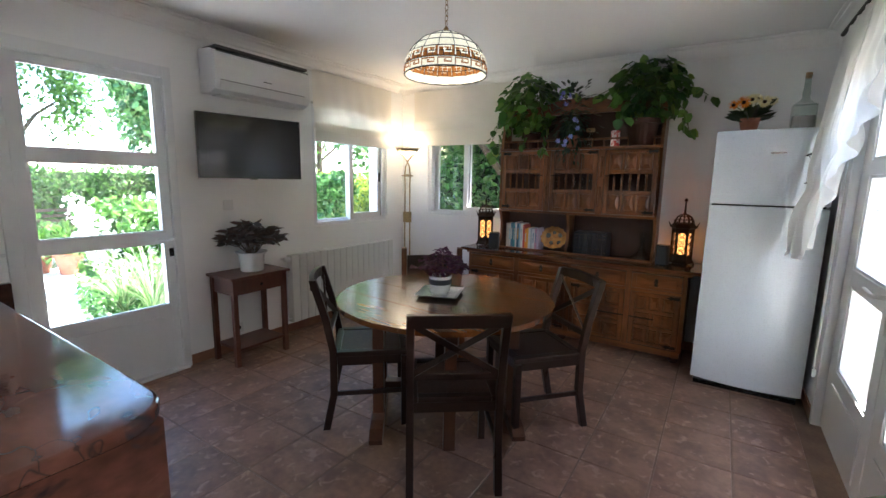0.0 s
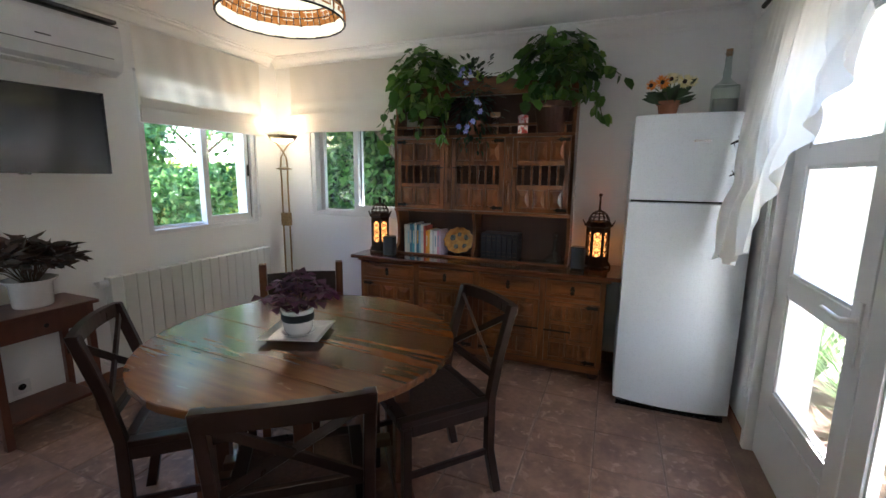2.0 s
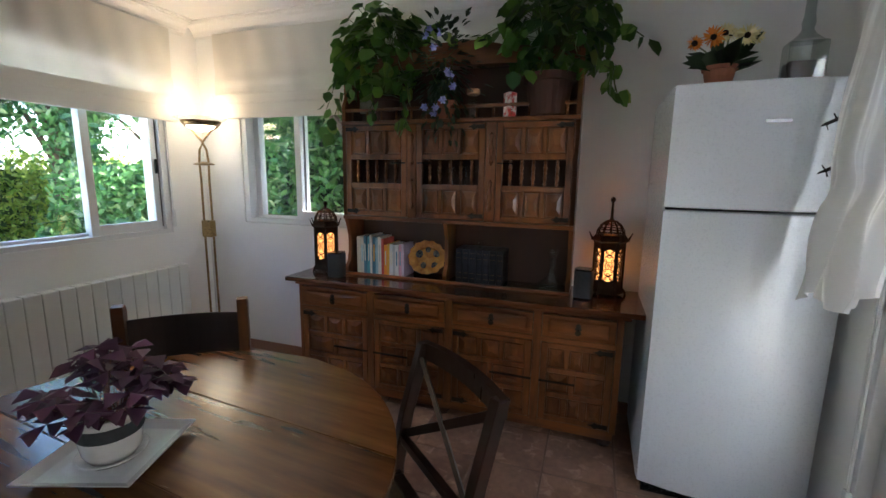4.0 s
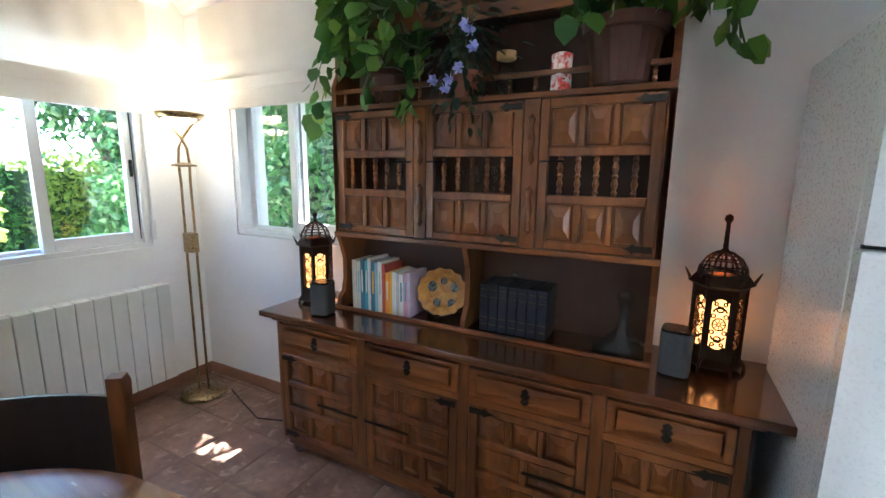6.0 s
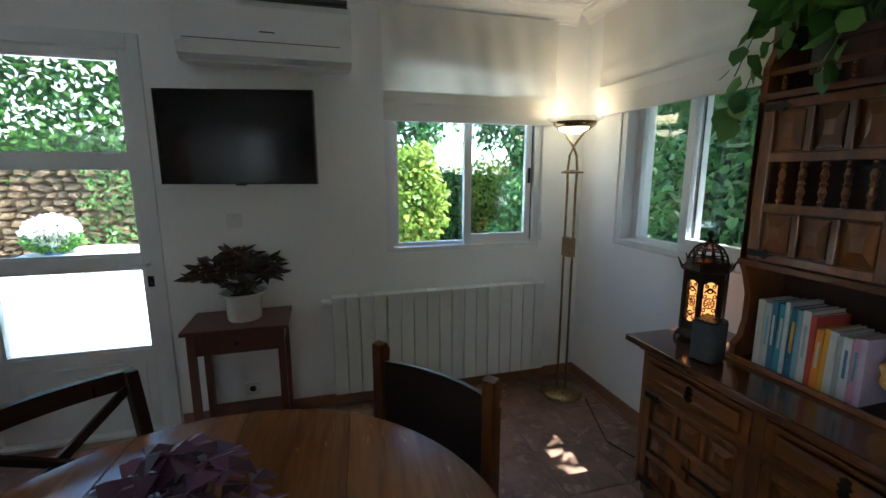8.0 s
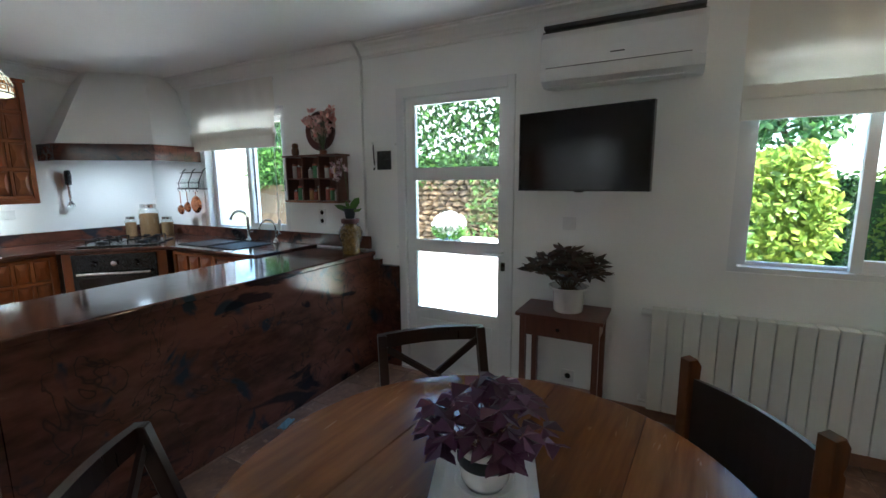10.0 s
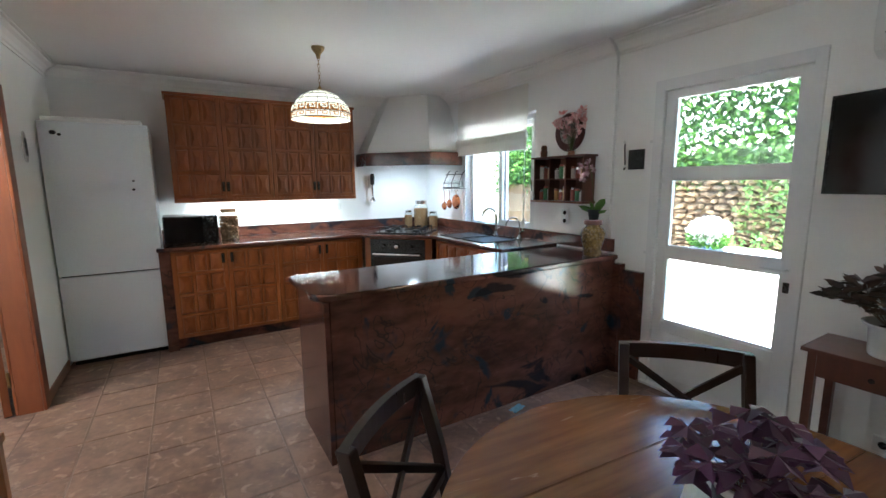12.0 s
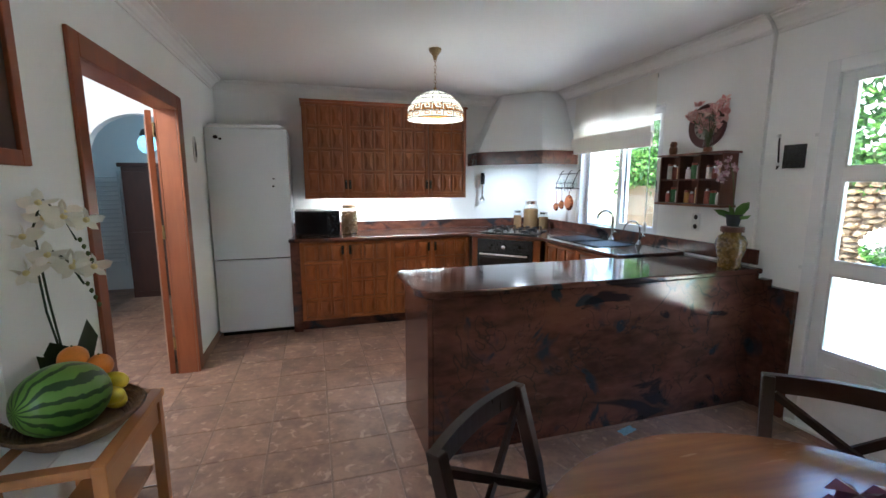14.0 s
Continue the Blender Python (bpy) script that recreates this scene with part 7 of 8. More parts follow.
for k, (x, y, z, r) in enumerate(((-0.045, -0.05, 0.185, 0.046), (0.065, -0.06, 0.18, 0.044), (0.0, -0.02, 0.205, 0.040), (-0.10, 0.0, 0.18, 0.034), (0.11, 0.0, 0.19, 0.036), (0.03, 0.03, 0.215, 0.036))):
    tube([(0, 0, 0.08), (x * 0.6, y * 0.6, 0.15), (x, y, z)], 0.003, 5, fm)
    FPp = [(x, y, z)] * 18
    FWw = [(math.cos(a), -0.35, math.sin(a)) for a in (2 * math.pi * i / 18 for i in range(18))]
    fl_ = leaf_part("flower", leaf_mesh("flower", FPp, FWw, np.full(18, r), 0.42, 0.1, k), GER[0 if k in (0, 3) else 1], t)
    part("eye", lathe([(0, 0.008), (0.011, 0.004), (0.012, 0)], 10, m=Matrix.Translation((x, y - 0.006, z)) @ Matrix.Rotation(radians(90), 4, "X")), SOIL, fl_)
part("stems", fm, STEM, t)
nr = np.random.default_rng(8)
LW = nr.normal(size=(16, 3)) * np.array([1, 0.6, 0.15]) + np.array([0, 0, 0.35])
leaf_part("leaves", leaf_mesh("leaves", np.tile((0, 0, 0.085), (16, 1)), LW, nr.uniform(0.12, 0.20, 16), 0.45, 0.2, 3), PERILEAF, t)
t = thing("square_bottle", "square glass bottle half full of dark liqueur, corked", "bottle", pose(0.81, 3.80, 1.755))
BOTTLEG = glass("thick_bottle_glass", (0.72, 0.78, 0.76), 0.02, True, 0.10)
bm = boxes((-0.062, 0.062, -0.045, 0.045, 0, 0.155), bevel=0.010)
part("glass_body", bm, BOTTLEG, t)
part("neck", lathe([(0.058, 0.156), (0.03, 0.18), (0.018, 0.20), (0.022, 0.225), (0.017, 0.25), (0.016, 0.315), (0.020, 0.318), (0.020, 0.33)], 16), BOTTLEG, t)
part("liqueur", boxes((-0.056, 0.056, -0.04, 0.04, 0.006, 0.085), bevel=0.008), LIQ, t)
part("cork", lathe([(0, 0.31), (0.014, 0.312), (0.017, 0.345), (0, 0.346)], 12), CORK, t)
for x, z in ((0.865, 1.60), (0.885, 1.44)):
    t = thing("fridge_magnet", "dark metal lizard magnet on the fridge door", "magnet", pose(x, 3.636, z), group="fridge magnets")
    bm = tube([(-0.045, -0.004, -0.02), (-0.015, -0.006, -0.005), (0.01, -0.006, 0.008), (0.035, -0.004, 0.028), (0.05, -0.004, 0.02)], 0.006, 6, radii=[0.003, 0.007, 0.007, 0.004, 0.002])
    for a, b in (((-0.02, -0.005, -0.008), (-0.035, -0.003, 0.012)), ((-0.02, -0.005, -0.008), (-0.012, -0.003, -0.03)), ((0.01, -0.005, 0.006), (-0.002, -0.003, 0.028)), ((0.01, -0.005, 0.006), (0.026, -0.003, -0.012))):
        tube([a, b], 0.003, 5, bm)
    part("figure", bm, IRON, t)

# on the dining table
def wedge_leaves(name, places, ways, sizes, seed):
    """Leaflets narrow at the stem and broad, nearly straight, at the tip."""
    rng = random.Random(seed)
    bm = bmesh.new()
    for p, w, s in zip(places, ways, sizes):
        p, w, s = Vector([float(a) for a in p]), Vector([float(a) for a in w]).normalized(), float(s)
        side = w.cross(Vector((0, 0, 1))).normalized()
        up = side.cross(w) * rng.uniform(0.1, 0.3)
        a = bm.verts.new(p)
        l, m, r = bm.verts.new(p + s * (0.92 * w + 0.62 * side - up * 0.6)), bm.verts.new(p + s * (0.86 * w + up)), bm.verts.new(p + s * (0.92 * w - 0.62 * side - up * 0.6))
        le, re = bm.verts.new(p + s * (0.62 * w + 0.54 * side - up * 0.2)), bm.verts.new(p + s * (0.62 * w - 0.54 * side - up * 0.2))
        bm.faces.new((a, m, l, le))
        bm.faces.new((a, re, r, m))
    me = bpy.data.meshes.new(name)
    bm.to_mesh(me)
    bm.free()
    return me


t = thing("square_plate", "square white porcelain plate under the plant pot", "plate", pose(-0.935, 2.335, 0.7225, 0, 0, 20))
bm = bmesh.new()
s = 0.125
prof = [(0.6, 0.002), (0.78, 0.006), (1.0, 0.020), (1.0, 0.023), (0.80, 0.010), (0.6, 0.007)]
rg = [[bm.verts.new((s * f * a, s * f * b, z)) for a, b in ((-1, -1), (1, -1), (1, 1), (-1, 1))] for f, z in prof]
for a, b in zip(rg, rg[1:]):
    for i in range(4):
        bm.faces.new((a[i], a[(i + 1) % 4], b[(i + 1) % 4], b[i]))
bm.faces.new(rg[0][::-1])
bm.faces.new(rg[-1])
part("plate", bm, CERAM, t)
t = thing("oxalis_plant", "purple-leaved oxalis in a white ceramic pot with a grey band", "plant", pose(-0.935, 2.335, 0.731))
part("pot", lathe([(0, 0), (0.046, 0), (0.058, 0.02), (0.064, 0.06), (0.066, 0.10), (0.070, 0.112), (0.060, 0.112), (0.056, 0.095), (0, 0.09)], 28), CERAM, t, soft=True)
part("saucer", lathe([(0, 0.0), (0.06, 0.0), (0.074, 0.010), (0.070, 0.012), (0.05, 0.004)], 24), CERAM, t)
part("band", lathe([(0.0652, 0.062), (0.0672, 0.066), (0.0682, 0.090), (0.0668, 0.094)], 28), SPEAKER, t, "grey painted band")
nr = np.random.default_rng(12)
PP, PW = [], []
bm = bmesh.new()
for k in range(48):
    a, r, z = nr.uniform(0, 6.283), 0.145 * nr.random() ** 0.6, 0
    z = 0.10 + 0.155 * (1 - (r / 0.17) ** 2) * nr.uniform(0.4, 1.0) + 0.02
    c = np.array([r * math.cos(a), r * math.sin(a), z])
    tube([(0.02 * math.cos(a), 0.02 * math.sin(a), 0.09), (c[0] * 0.6, c[1] * 0.6, z * 0.75), tuple(c)], 0.0013, 4, bm)
    a0 = nr.uniform(0, 6.283)
    for j in range(3):
        b = a0 + j * 2.094
        PP.append(c)
        PW.append((math.cos(b) + 0.3 * c[0], math.sin(b) + 0.3 * c[1], -0.25 + 0.2 * nr.normal()))
part("stems", bm, material("oxalis_stem", (0.25, 0.12, 0.10), 0.6), t)
leaf_part("leaves", wedge_leaves("leaves", PP, PW, nr.uniform(0.038, 0.054, len(PP)), 12), PURPLE, t)

# on the side table
t = thing("schefflera_plant", "dark leafy plant in a white ceramic pot on the side table", "plant", pose(-2.60, 2.19, 0.683))
part("pot", lathe([(0, 0), (0.080, 0), (0.086, 0.01), (0.092, 0.125), (0.115, 0.145), (0.118, 0.152), (0.10, 0.15), (0.085, 0.125), (0, 0.12)], 28), CERAM, t, soft=True)
part("soil", lathe([(0, 0.125), (0.085, 0.124)], 16), SOIL, t)
nr = np.random.default_rng(13)
PP, PW, PS = [], [], []
bm = bmesh.new()
for k in range(46):
    a, r = nr.uniform(0, 6.283), 0.21 * nr.random() ** 0.5
    z = 0.20 + 0.19 * (1 - (r / 0.26) ** 2) * nr.uniform(0.35, 1.0)
    c = np.array([min(max(r * math.cos(a), -0.17), 0.30), r * math.sin(a), z])
    tube([(0.02 * math.cos(a), 0.02 * math.sin(a), 0.12), (c[0] * 0.5, c[1] * 0.5, z * 0.85), tuple(c)], 0.0025, 4, bm)
    for j in range(7):
        b = j * 2 * math.pi / 7 + k
        PP.append(c)
        PW.append((math.cos(b) + 2.5 * c[0], math.sin(b) + 2.5 * c[1], 0.25 * nr.normal()))
        PS.append(nr.uniform(0.06, 0.115))
part("stems", bm, BARK, t)
leaf_part("leaves", leaf_mesh("leaves", PP, PW, PS, 0.34, 0.15, 13), DARKLEAF, t)

# kitchen wall: spice shelf, clock, plaque
t = thing("spice_shelf", "dark mahogany spice shelf with six pigeonholes of jars", "shelf")
x0, x1 = XK + 0.001, XK + 0.135
part("back", boxes((x0, x0 + 0.01, -0.13, 0.41, 1.31, 1.655)), MAHOG, t)
part("top_board", boxes((x0, x1 + 0.02, -0.155, 0.435, 1.655, 1.670), bevel=0.003), MAHOG, t)
part("bottom_board", boxes((x0, x1 + 0.02, -0.145, 0.425, 1.292, 1.310), bevel=0.003), OAKX, t)
for y in (-0.13, 0.045, 0.22, 0.398):
    part("upright", boxes((x0 + 0.01, x1, y, y + 0.012, 1.31, 1.655)), MAHOG, t)
part("middle_board", boxes((x0 + 0.01, x1 - 0.002, -0.118, 0.398, 1.478, 1.488)), MAHOG, t)
cols = [(0.45, 0.12, 0.08), (0.10, 0.28, 0.12), (0.62, 0.60, 0.56), (0.50, 0.25, 0.08), (0.30, 0.08, 0.05), (0.66, 0.45, 0.25)]
spm = [material("spice_label", c, 0.4, scale=20, detail=60) for c in cols]
k = 0
for z in (1.311, 1.489):
    for y0, n in ((-0.115, 3), (0.06, 3), (0.235, 3)):
        for i in range(n):
            j = thing("spice_jar", "small spice jar with a coloured label", "jar", pose(XK + 0.07, y0 + 0.02 + i * 0.047, z), group="spice jars")
            h = 0.085 + 0.03 * ((k * 7) % 4) / 3
            part("jar", lathe([(0, 0), (0.019, 0), (0.020, 0.004), (0.020, h - 0.02), (0.016, h - 0.012)], 12), spm[k % 6] if z < 1.4 or k % 3 else spm[2], j)
            part("cap", lathe([(0.018, h - 0.018), (0.018, h), (0, h)], 12), spm[(k * 5 + 1) % 6] if k % 2 else STEEL, j)
            k += 1
t = thing("wall_clock", "round maroon wall clock with a pale dial", "clock", KWEST @ pose(0.145, 0, 1.865) @ Matrix.Scale(0.88, 4))
MAROON = material("maroon_paint", (0.10, 0.03, 0.03), 0.3, coat=0.3)
R90 = Matrix.Rotation(radians(90), 4, "X")
part("case", lathe([(0, 0), (0.175, 0), (0.178, 0.012), (0.165, 0.026), (0.11, 0.020), (0, 0.020)], 40, m=R90), MAROON, t)
dl = part("dial", lathe([(0, 0.0215), (0.108, 0.0215)], 40, m=R90), material("old_dial", (0.42, 0.38, 0.34), 0.5, scale=12), t)
for i in range(12):
    a = i * math.pi / 6
    bm = boxes((-0.004, 0.004, -0.0240, -0.0222, 0.078, 0.100))
    bmesh.ops.transform(bm, matrix=Matrix.Rotation(a, 4, "Y"), verts=bm.verts)
    part("hour_mark", bm, BLACK, dl)
for l, a, w in ((0.055, 5.2, 0.005), (0.08, 1.1, 0.0035)):
    bm = boxes((-w, w, -0.0265, -0.0245, -0.01, l))
    bmesh.ops.transform(bm, matrix=Matrix.Rotation(a, 4, "Y"), verts=bm.verts)
    part("clock_hand", bm, BLACK, t)
t = thing("flower_vase", "vase of pink and cream artificial blooms on the spice shelf", "flowers", pose(XK + 0.08, 0.235, 1.671))
part("vase", lathe([(0, 0), (0.032, 0), (0.034, 0.005), (0.028, 0.12), (0.036, 0.15), (0.034, 0.15)], 16), CLEAR, t)
part("beads", lathe([(0, 0.003), (0.028, 0.003), (0.027, 0.035), (0, 0.036)], 12), TERRA, t)
nr = np.random.default_rng(14)
PINK = island_foliage("pink_petal", (0.70, 0.30, 0.30), (0.85, 0.66, 0.60), 0.6, 0.3)
PP, PW = [], []
bm = bmesh.new()
for k in range(34):
    c = np.array([0.03 * nr.normal(), nr.uniform(-0.15, 0.12), 0.25 + 0.05 * nr.normal()])
    tube([(0, 0, 0.02), (c[0] * 0.4, c[1] * 0.3, 0.15), tuple(c)], 0.0015, 4, bm)
    for j in range(6):
        PP.append(c)
        PW.append(tuple(nr.normal(size=3) + np.array([0.4, 0, 0.2])))
part("stems", bm, STEM, t)
leaf_part("blossom", leaf_mesh("blossom", PP, PW, nr.uniform(0.03, 0.055, len(PP)), 0.7, 0.2, 14), PINK, t)
t = thing("owl_figurine", "small brown carved owl figurine", "figurine", pose(XK + 0.08, -0.07, 1.671))
part("figure", lathe([(0, 0), (0.024, 0.0), (0.03, 0.02), (0.03, 0.05), (0.022, 0.062), (0.027, 0.078), (0.02, 0.098), (0, 0.102)], 14), OAK, t)
t = thing("slate_plaque", "small black slate memo board on the wall", "board", WEST @ pose(0.745, 0, 1.615))
part("slate", boxes((-0.062, 0.062, -0.012, -0.001, -0.07, 0.07), bevel=0.002), BLACK, t)
t = thing("coat_hook", "slender wrought iron wall hook", "hook", WEST @ pose(0.645, 0, 1.6))
part("hook", tube([(0, -0.003, 0.13), (0.01, -0.02, 0.11), (0.008, -0.006, 0.0), (0.01, -0.004, -0.04), (0.02, -0.03, -0.055), (0.025, -0.035, -0.035)], 0.005, 8), IRON, t)
part("knob", lathe([(0, 0.012), (0.010, 0.008), (0.012, 0), (0.008, -0.008), (0, -0.01)], 10, m=Matrix.Translation((0, -0.012, 0.145))), PLASTIC, t)
part("knob", lathe([(0, 0.012), (0.010, 0.008), (0.012, 0), (0.008, -0.008), (0, -0.01)], 10, m=Matrix.Translation((0.027, -0.036, -0.03))), PLASTIC, t)

t = thing("glass_jar", "bulbous amber glass storage jar with a cork lid", "jar", pose(-2.58, 0.57, 0.914))
AMB = material("amber_pasta", (0.24, 0.15, 0.035), 0.25, second=(0.08, 0.05, 0.015), scale=40, detail=60, bump=0.6, coat=0.8)
part("body", lathe([(0, 0), (0.062, 0), (0.07, 0.015), (0.066, 0.06), (0.085, 0.12), (0.09, 0.17), (0.075, 0.205), (0.052, 0.22), (0.052, 0.235), (0, 0.236)], 24), AMB, t, soft=True)
part("lid", lathe([(0, 0.235), (0.066, 0.235), (0.068, 0.26), (0.064, 0.268), (0, 0.27)], 24), MAHOG, t)
t = thing("orchid", "small pink-spotted orchid in a grey pot", "plant", pose(-2.58, 0.57, 1.184))
pot(t, 0.045, 0.075, SPEAKER)
part("stem", tube([(0, 0, 0.06), (0.005, -0.01, 0.2), (0.005, -0.03, 0.33), (0.01, -0.055, 0.40)], 0.0028, 6), STEM, t)
ORP = island_foliage("orchid_pink_petal", (0.45, 0.20, 0.28), (0.80, 0.66, 0.66), 0.5, 0.3)
PP, PW = [], []
for k in range(14):
    c = (0.02 * nr.normal(), -0.06 + 0.045 * nr.normal(), 0.37 + 0.045 * nr.normal())
    for j in range(5):
        PP.append(c)
        PW.append((0.4 + 0.3 * nr.normal(), math.cos(j * 1.257), math.sin(j * 1.257)))
leaf_part("blossom", leaf_mesh("blossom", PP, PW, np.full(len(PP), 0.026), 0.85, 0.1, 15), ORP, t)
leaf_part("leaves", leaf_mesh("leaves", [(0, 0, 0.06)] * 4, [(0.3, 1, 0.8), (0.5, -0.6, 0.3), (0.2, 0.9, 0.1), (-0.1, -0.3, 0.4)], (0.17, 0.12, 0.14, 0.09), 0.4, 0.15, 16), HEDGE, t)

# south counter
t = thing("microwave", "black compact microwave oven on the counter", "microwave", K @ pose(0.05, 1.96, 0.931))
part("body", boxes((-0.215, 0.215, -0.17, 0.17, 0.012, 0.255), bevel=0.006), BLACK, t)
part("door_glass", boxes((-0.205, 0.09, -0.176, -0.171, 0.025, 0.245), bevel=0.002), SCREEN, t)
part("side_panel", boxes((0.10, 0.205, -0.175, -0.171, 0.025, 0.245), bevel=0.001), BLACK, t)
for x in (-0.18, 0.18):
    part("foot", boxes((x - 0.02, x + 0.02, -0.14, 0.14, 0, 0.012)), BLACK, t)
t = thing("cork_jar", "tall glass jar full of corks", "jar", pose(-0.375, -1.98, 0.931))
part("jar", lathe([(0, 0), (0.082, 0), (0.087, 0.008), (0.087, 0.23), (0.065, 0.26), (0.065, 0.275)], 20), CLEAR, t)
part("lid", lathe([(0.068, 0.27), (0.068, 0.30), (0, 0.302)], 20), CORK, t)
rc = random.Random(2)
base = lathe([(0, -0.02), (0.011, -0.02), (0.011, 0.02), (0, 0.02)], 8)
cme = bpy.data.meshes.new("cork")
base.to_mesh(cme)
base.free()
cme.materials.append(CORK)
for k in range(105):
    ring, row = k % 15, k // 15
    a = 2 * math.pi * (ring if ring < 10 else ring * 2) / 10 + row * 0.4
    rr = 0.068 if ring < 10 else 0.03
    ob = new("cork", cme)
    ob.parent = t
    ob.matrix_basis = pose(rr * math.cos(a), rr * math.sin(a), 0.02 + 0.033 * row, rc.uniform(0, 180), rc.uniform(0, 180), 0)
t = thing("hand_blender", "steel hand blender hanging on the wall", "blender", pose(-1.99, YK + 0.012, 1.25))
part("grip", tube([(0, 0.05, 0.20), (0, 0.055, 0.29), (0, 0.05, 0.33)], 0.026, 12, radii=[0.024, 0.028, 0.022]), BLACK, t)
part("shaft", tube([(0, 0.05, 0.04), (0, 0.05, 0.20)], 0.012, 10), STEEL, t)
part("guard", lathe([(0.032, 0.0), (0.030, 0.02), (0.012, 0.05)], 14, m=Matrix.Translation((0, 0.05, 0))), STEEL, t)
part("bracket", boxes((-0.03, 0.03, -0.011, 0.02, 0.16, 0.30), bevel=0.004), PLASTIC, t)
for x, y, r, h, nm in ((-2.40, -2.10, 0.05, 0.20, "glass jar of pasta with a dark lid"), (-2.52, -1.99, 0.088, 0.32, "tall glass storage jar of pasta"), (-2.62, -1.86, 0.055, 0.19, "glass jar of grains with a lid")):
    t = thing("storage_jar", nm, "jar", pose(x, y, 0.931))
    part("jar", lathe([(0, 0), (r, 0), (r, h * 0.78), (r * 0.75, h * 0.88), (r * 0.75, h * 0.9)], 18), CLEAR, t)
    part("filling", lathe([(0, 0.004), (r * 0.93, 0.004), (r * 0.93, h * 0.7), (0, h * 0.72)], 16), CORK, t)
    part("lid", lathe([(r * 0.8, h * 0.88), (r * 0.8, h), (0, h)], 18), STEEL, t)
t = thing("utensil_rack", "wrought iron wall rack of glasses with hanging copper ladles", "rack", KWEST)
part("rail", tube([(-1.72, -0.05, 1.56), (-1.36, -0.05, 1.56)], 0.005, 6), IRON, t)
part("rail", tube([(-1.72, -0.09, 1.41), (-1.36, -0.09, 1.41)], 0.005, 6), IRON, t)
part("rail", tube([(-1.72, -0.09, 1.46), (-1.36, -0.09, 1.46)], 0.004, 6), IRON, t)
for x in (-1.70, -1.54, -1.38):
    part("upright", tube([(x, -0.004, 1.60), (x, -0.03, 1.58), (x, -0.09, 1.46), (x, -0.09, 1.40), (x, -0.004, 1.40)], 0.005, 6), IRON, t)
for k in range(6):
    x = -1.69 + k * 0.06
    part("bottle", lathe([(0, 0), (0.022, 0), (0.022, 0.06), (0.01, 0.075), (0.01, 0.09)], 10, m=Matrix.Translation((x, -0.05, 1.412))), CLEAR, t)
    part("s_hook", tube([(x, -0.09, 1.41), (x, -0.11, 1.395), (x, -0.10, 1.375)], 0.003, 5), IRON, t)
for k, (x, l, r) in enumerate(((-1.66, 0.13, 0.050), (-1.55, 0.10, 0.052), (-1.41, 0.04, 0.085))):
    t2 = thing("copper_ladle", "small copper pan hanging from the rack", "pan", KWEST @ pose(x, -0.11, 1.375), group="copper pans")
    part("shaft", tube([(0, 0, 0.0), (0, 0, -l)], 0.004, 6), COPPER, t2)
    part("bowl", lathe([(0, 0.02), (r * 0.7, 0.018), (r, 0.0), (r * 0.95, 0.0), (0, 0.012)], 16, m=Matrix.Translation((0, 0, -l - r)) @ R90), COPPER, t2)
t = thing("oval_thermometer", "oval printed wall thermometer", "thermometer", Matrix.Translation((XH - 0.001, -1.38, 1.73)) @ Matrix.Rotation(radians(-90), 4, "Z"))
pts = [(0.05 * math.cos(a), 0.105 * math.sin(a)) for a in (2 * math.pi * k / 28 for k in range(28))]
part("plate", prism(pts, 0.0, 0.010, bevel=0.003, m=Matrix.Rotation(radians(90), 4, "X")), CERAM, t)
part("scale", boxes((-0.018, 0.018, -0.014, -0.011, -0.06, 0.06)), BLACK, t)

# picture frame by the doorway
t = thing("picture_frame", "cherry wood picture frame hanging by the doorway", "picture")
part("moulding", boxes((XH - 0.025, XH - 0.001, 0.60 + 0.255, 0.60 + 0.30, 1.51, 2.10), (XH - 0.025, XH - 0.001, 1.055, 1.095, 1.51, 2.10), (XH - 0.025, XH - 0.001, 0.90, 1.055, 1.51, 1.56), (XH - 0.025, XH - 0.001, 0.90, 1.055, 2.05, 2.10), bevel=0.004), DOORW, t)
part("picture", boxes((XH - 0.012, XH - 0.001, 0.901, 1.054, 1.561, 2.049)), OAKDARK, t)

# fruit trolley
t = thing("kitchen_trolley", "orange pine kitchen trolley with a white tiled top", "trolley")
cx0, cx1, cy0, cy1, ch = 0.575, 0.885, 0.82, 1.32, 0.665
part("top_frame", boxes((cx0, cx0 + 0.04, cy0, cy1, ch - 0.03, ch), (cx1 - 0.04, cx1, cy0, cy1, ch - 0.03, ch), (cx0 + 0.04, cx1 - 0.04, cy0, cy0 + 0.04, ch - 0.03, ch), (cx0 + 0.04, cx1 - 0.04, cy1 - 0.04, cy1, ch - 0.03, ch), bevel=0.004), PINE, t)
tw, tl = (cx1 - cx0 - 0.08) / 2, (cy1 - cy0 - 0.08) / 4
for i in range(2):
    for j in range(4):
        part("top_tile", boxes((cx0 + 0.04 + i * tw + 0.0015, cx0 + 0.04 + (i + 1) * tw - 0.0015, cy0 + 0.04 + j * tl + 0.0015, cy0 + 0.04 + (j + 1) * tl - 0.0015, ch - 0.02, ch - 0.002), bevel=0.002), CERAM, t)
for x in (cx0 + 0.005, cx1 - 0.045):
    for y in (cy0 + 0.01, cy1 - 0.05):
        part("leg", boxes((x, x + 0.038, y, y + 0.038, 0.0, ch - 0.03), bevel=0.003), PINE, t)
part("apron", boxes((cx0 + 0.012, cx0 + 0.03, cy0 + 0.05, cy1 - 0.05, ch - 0.12, ch - 0.03), (cx0 + 0.045, cx1 - 0.045, cy0 + 0.018, cy0 + 0.036, ch - 0.12, ch - 0.03), bevel=0.002), PINE, t)
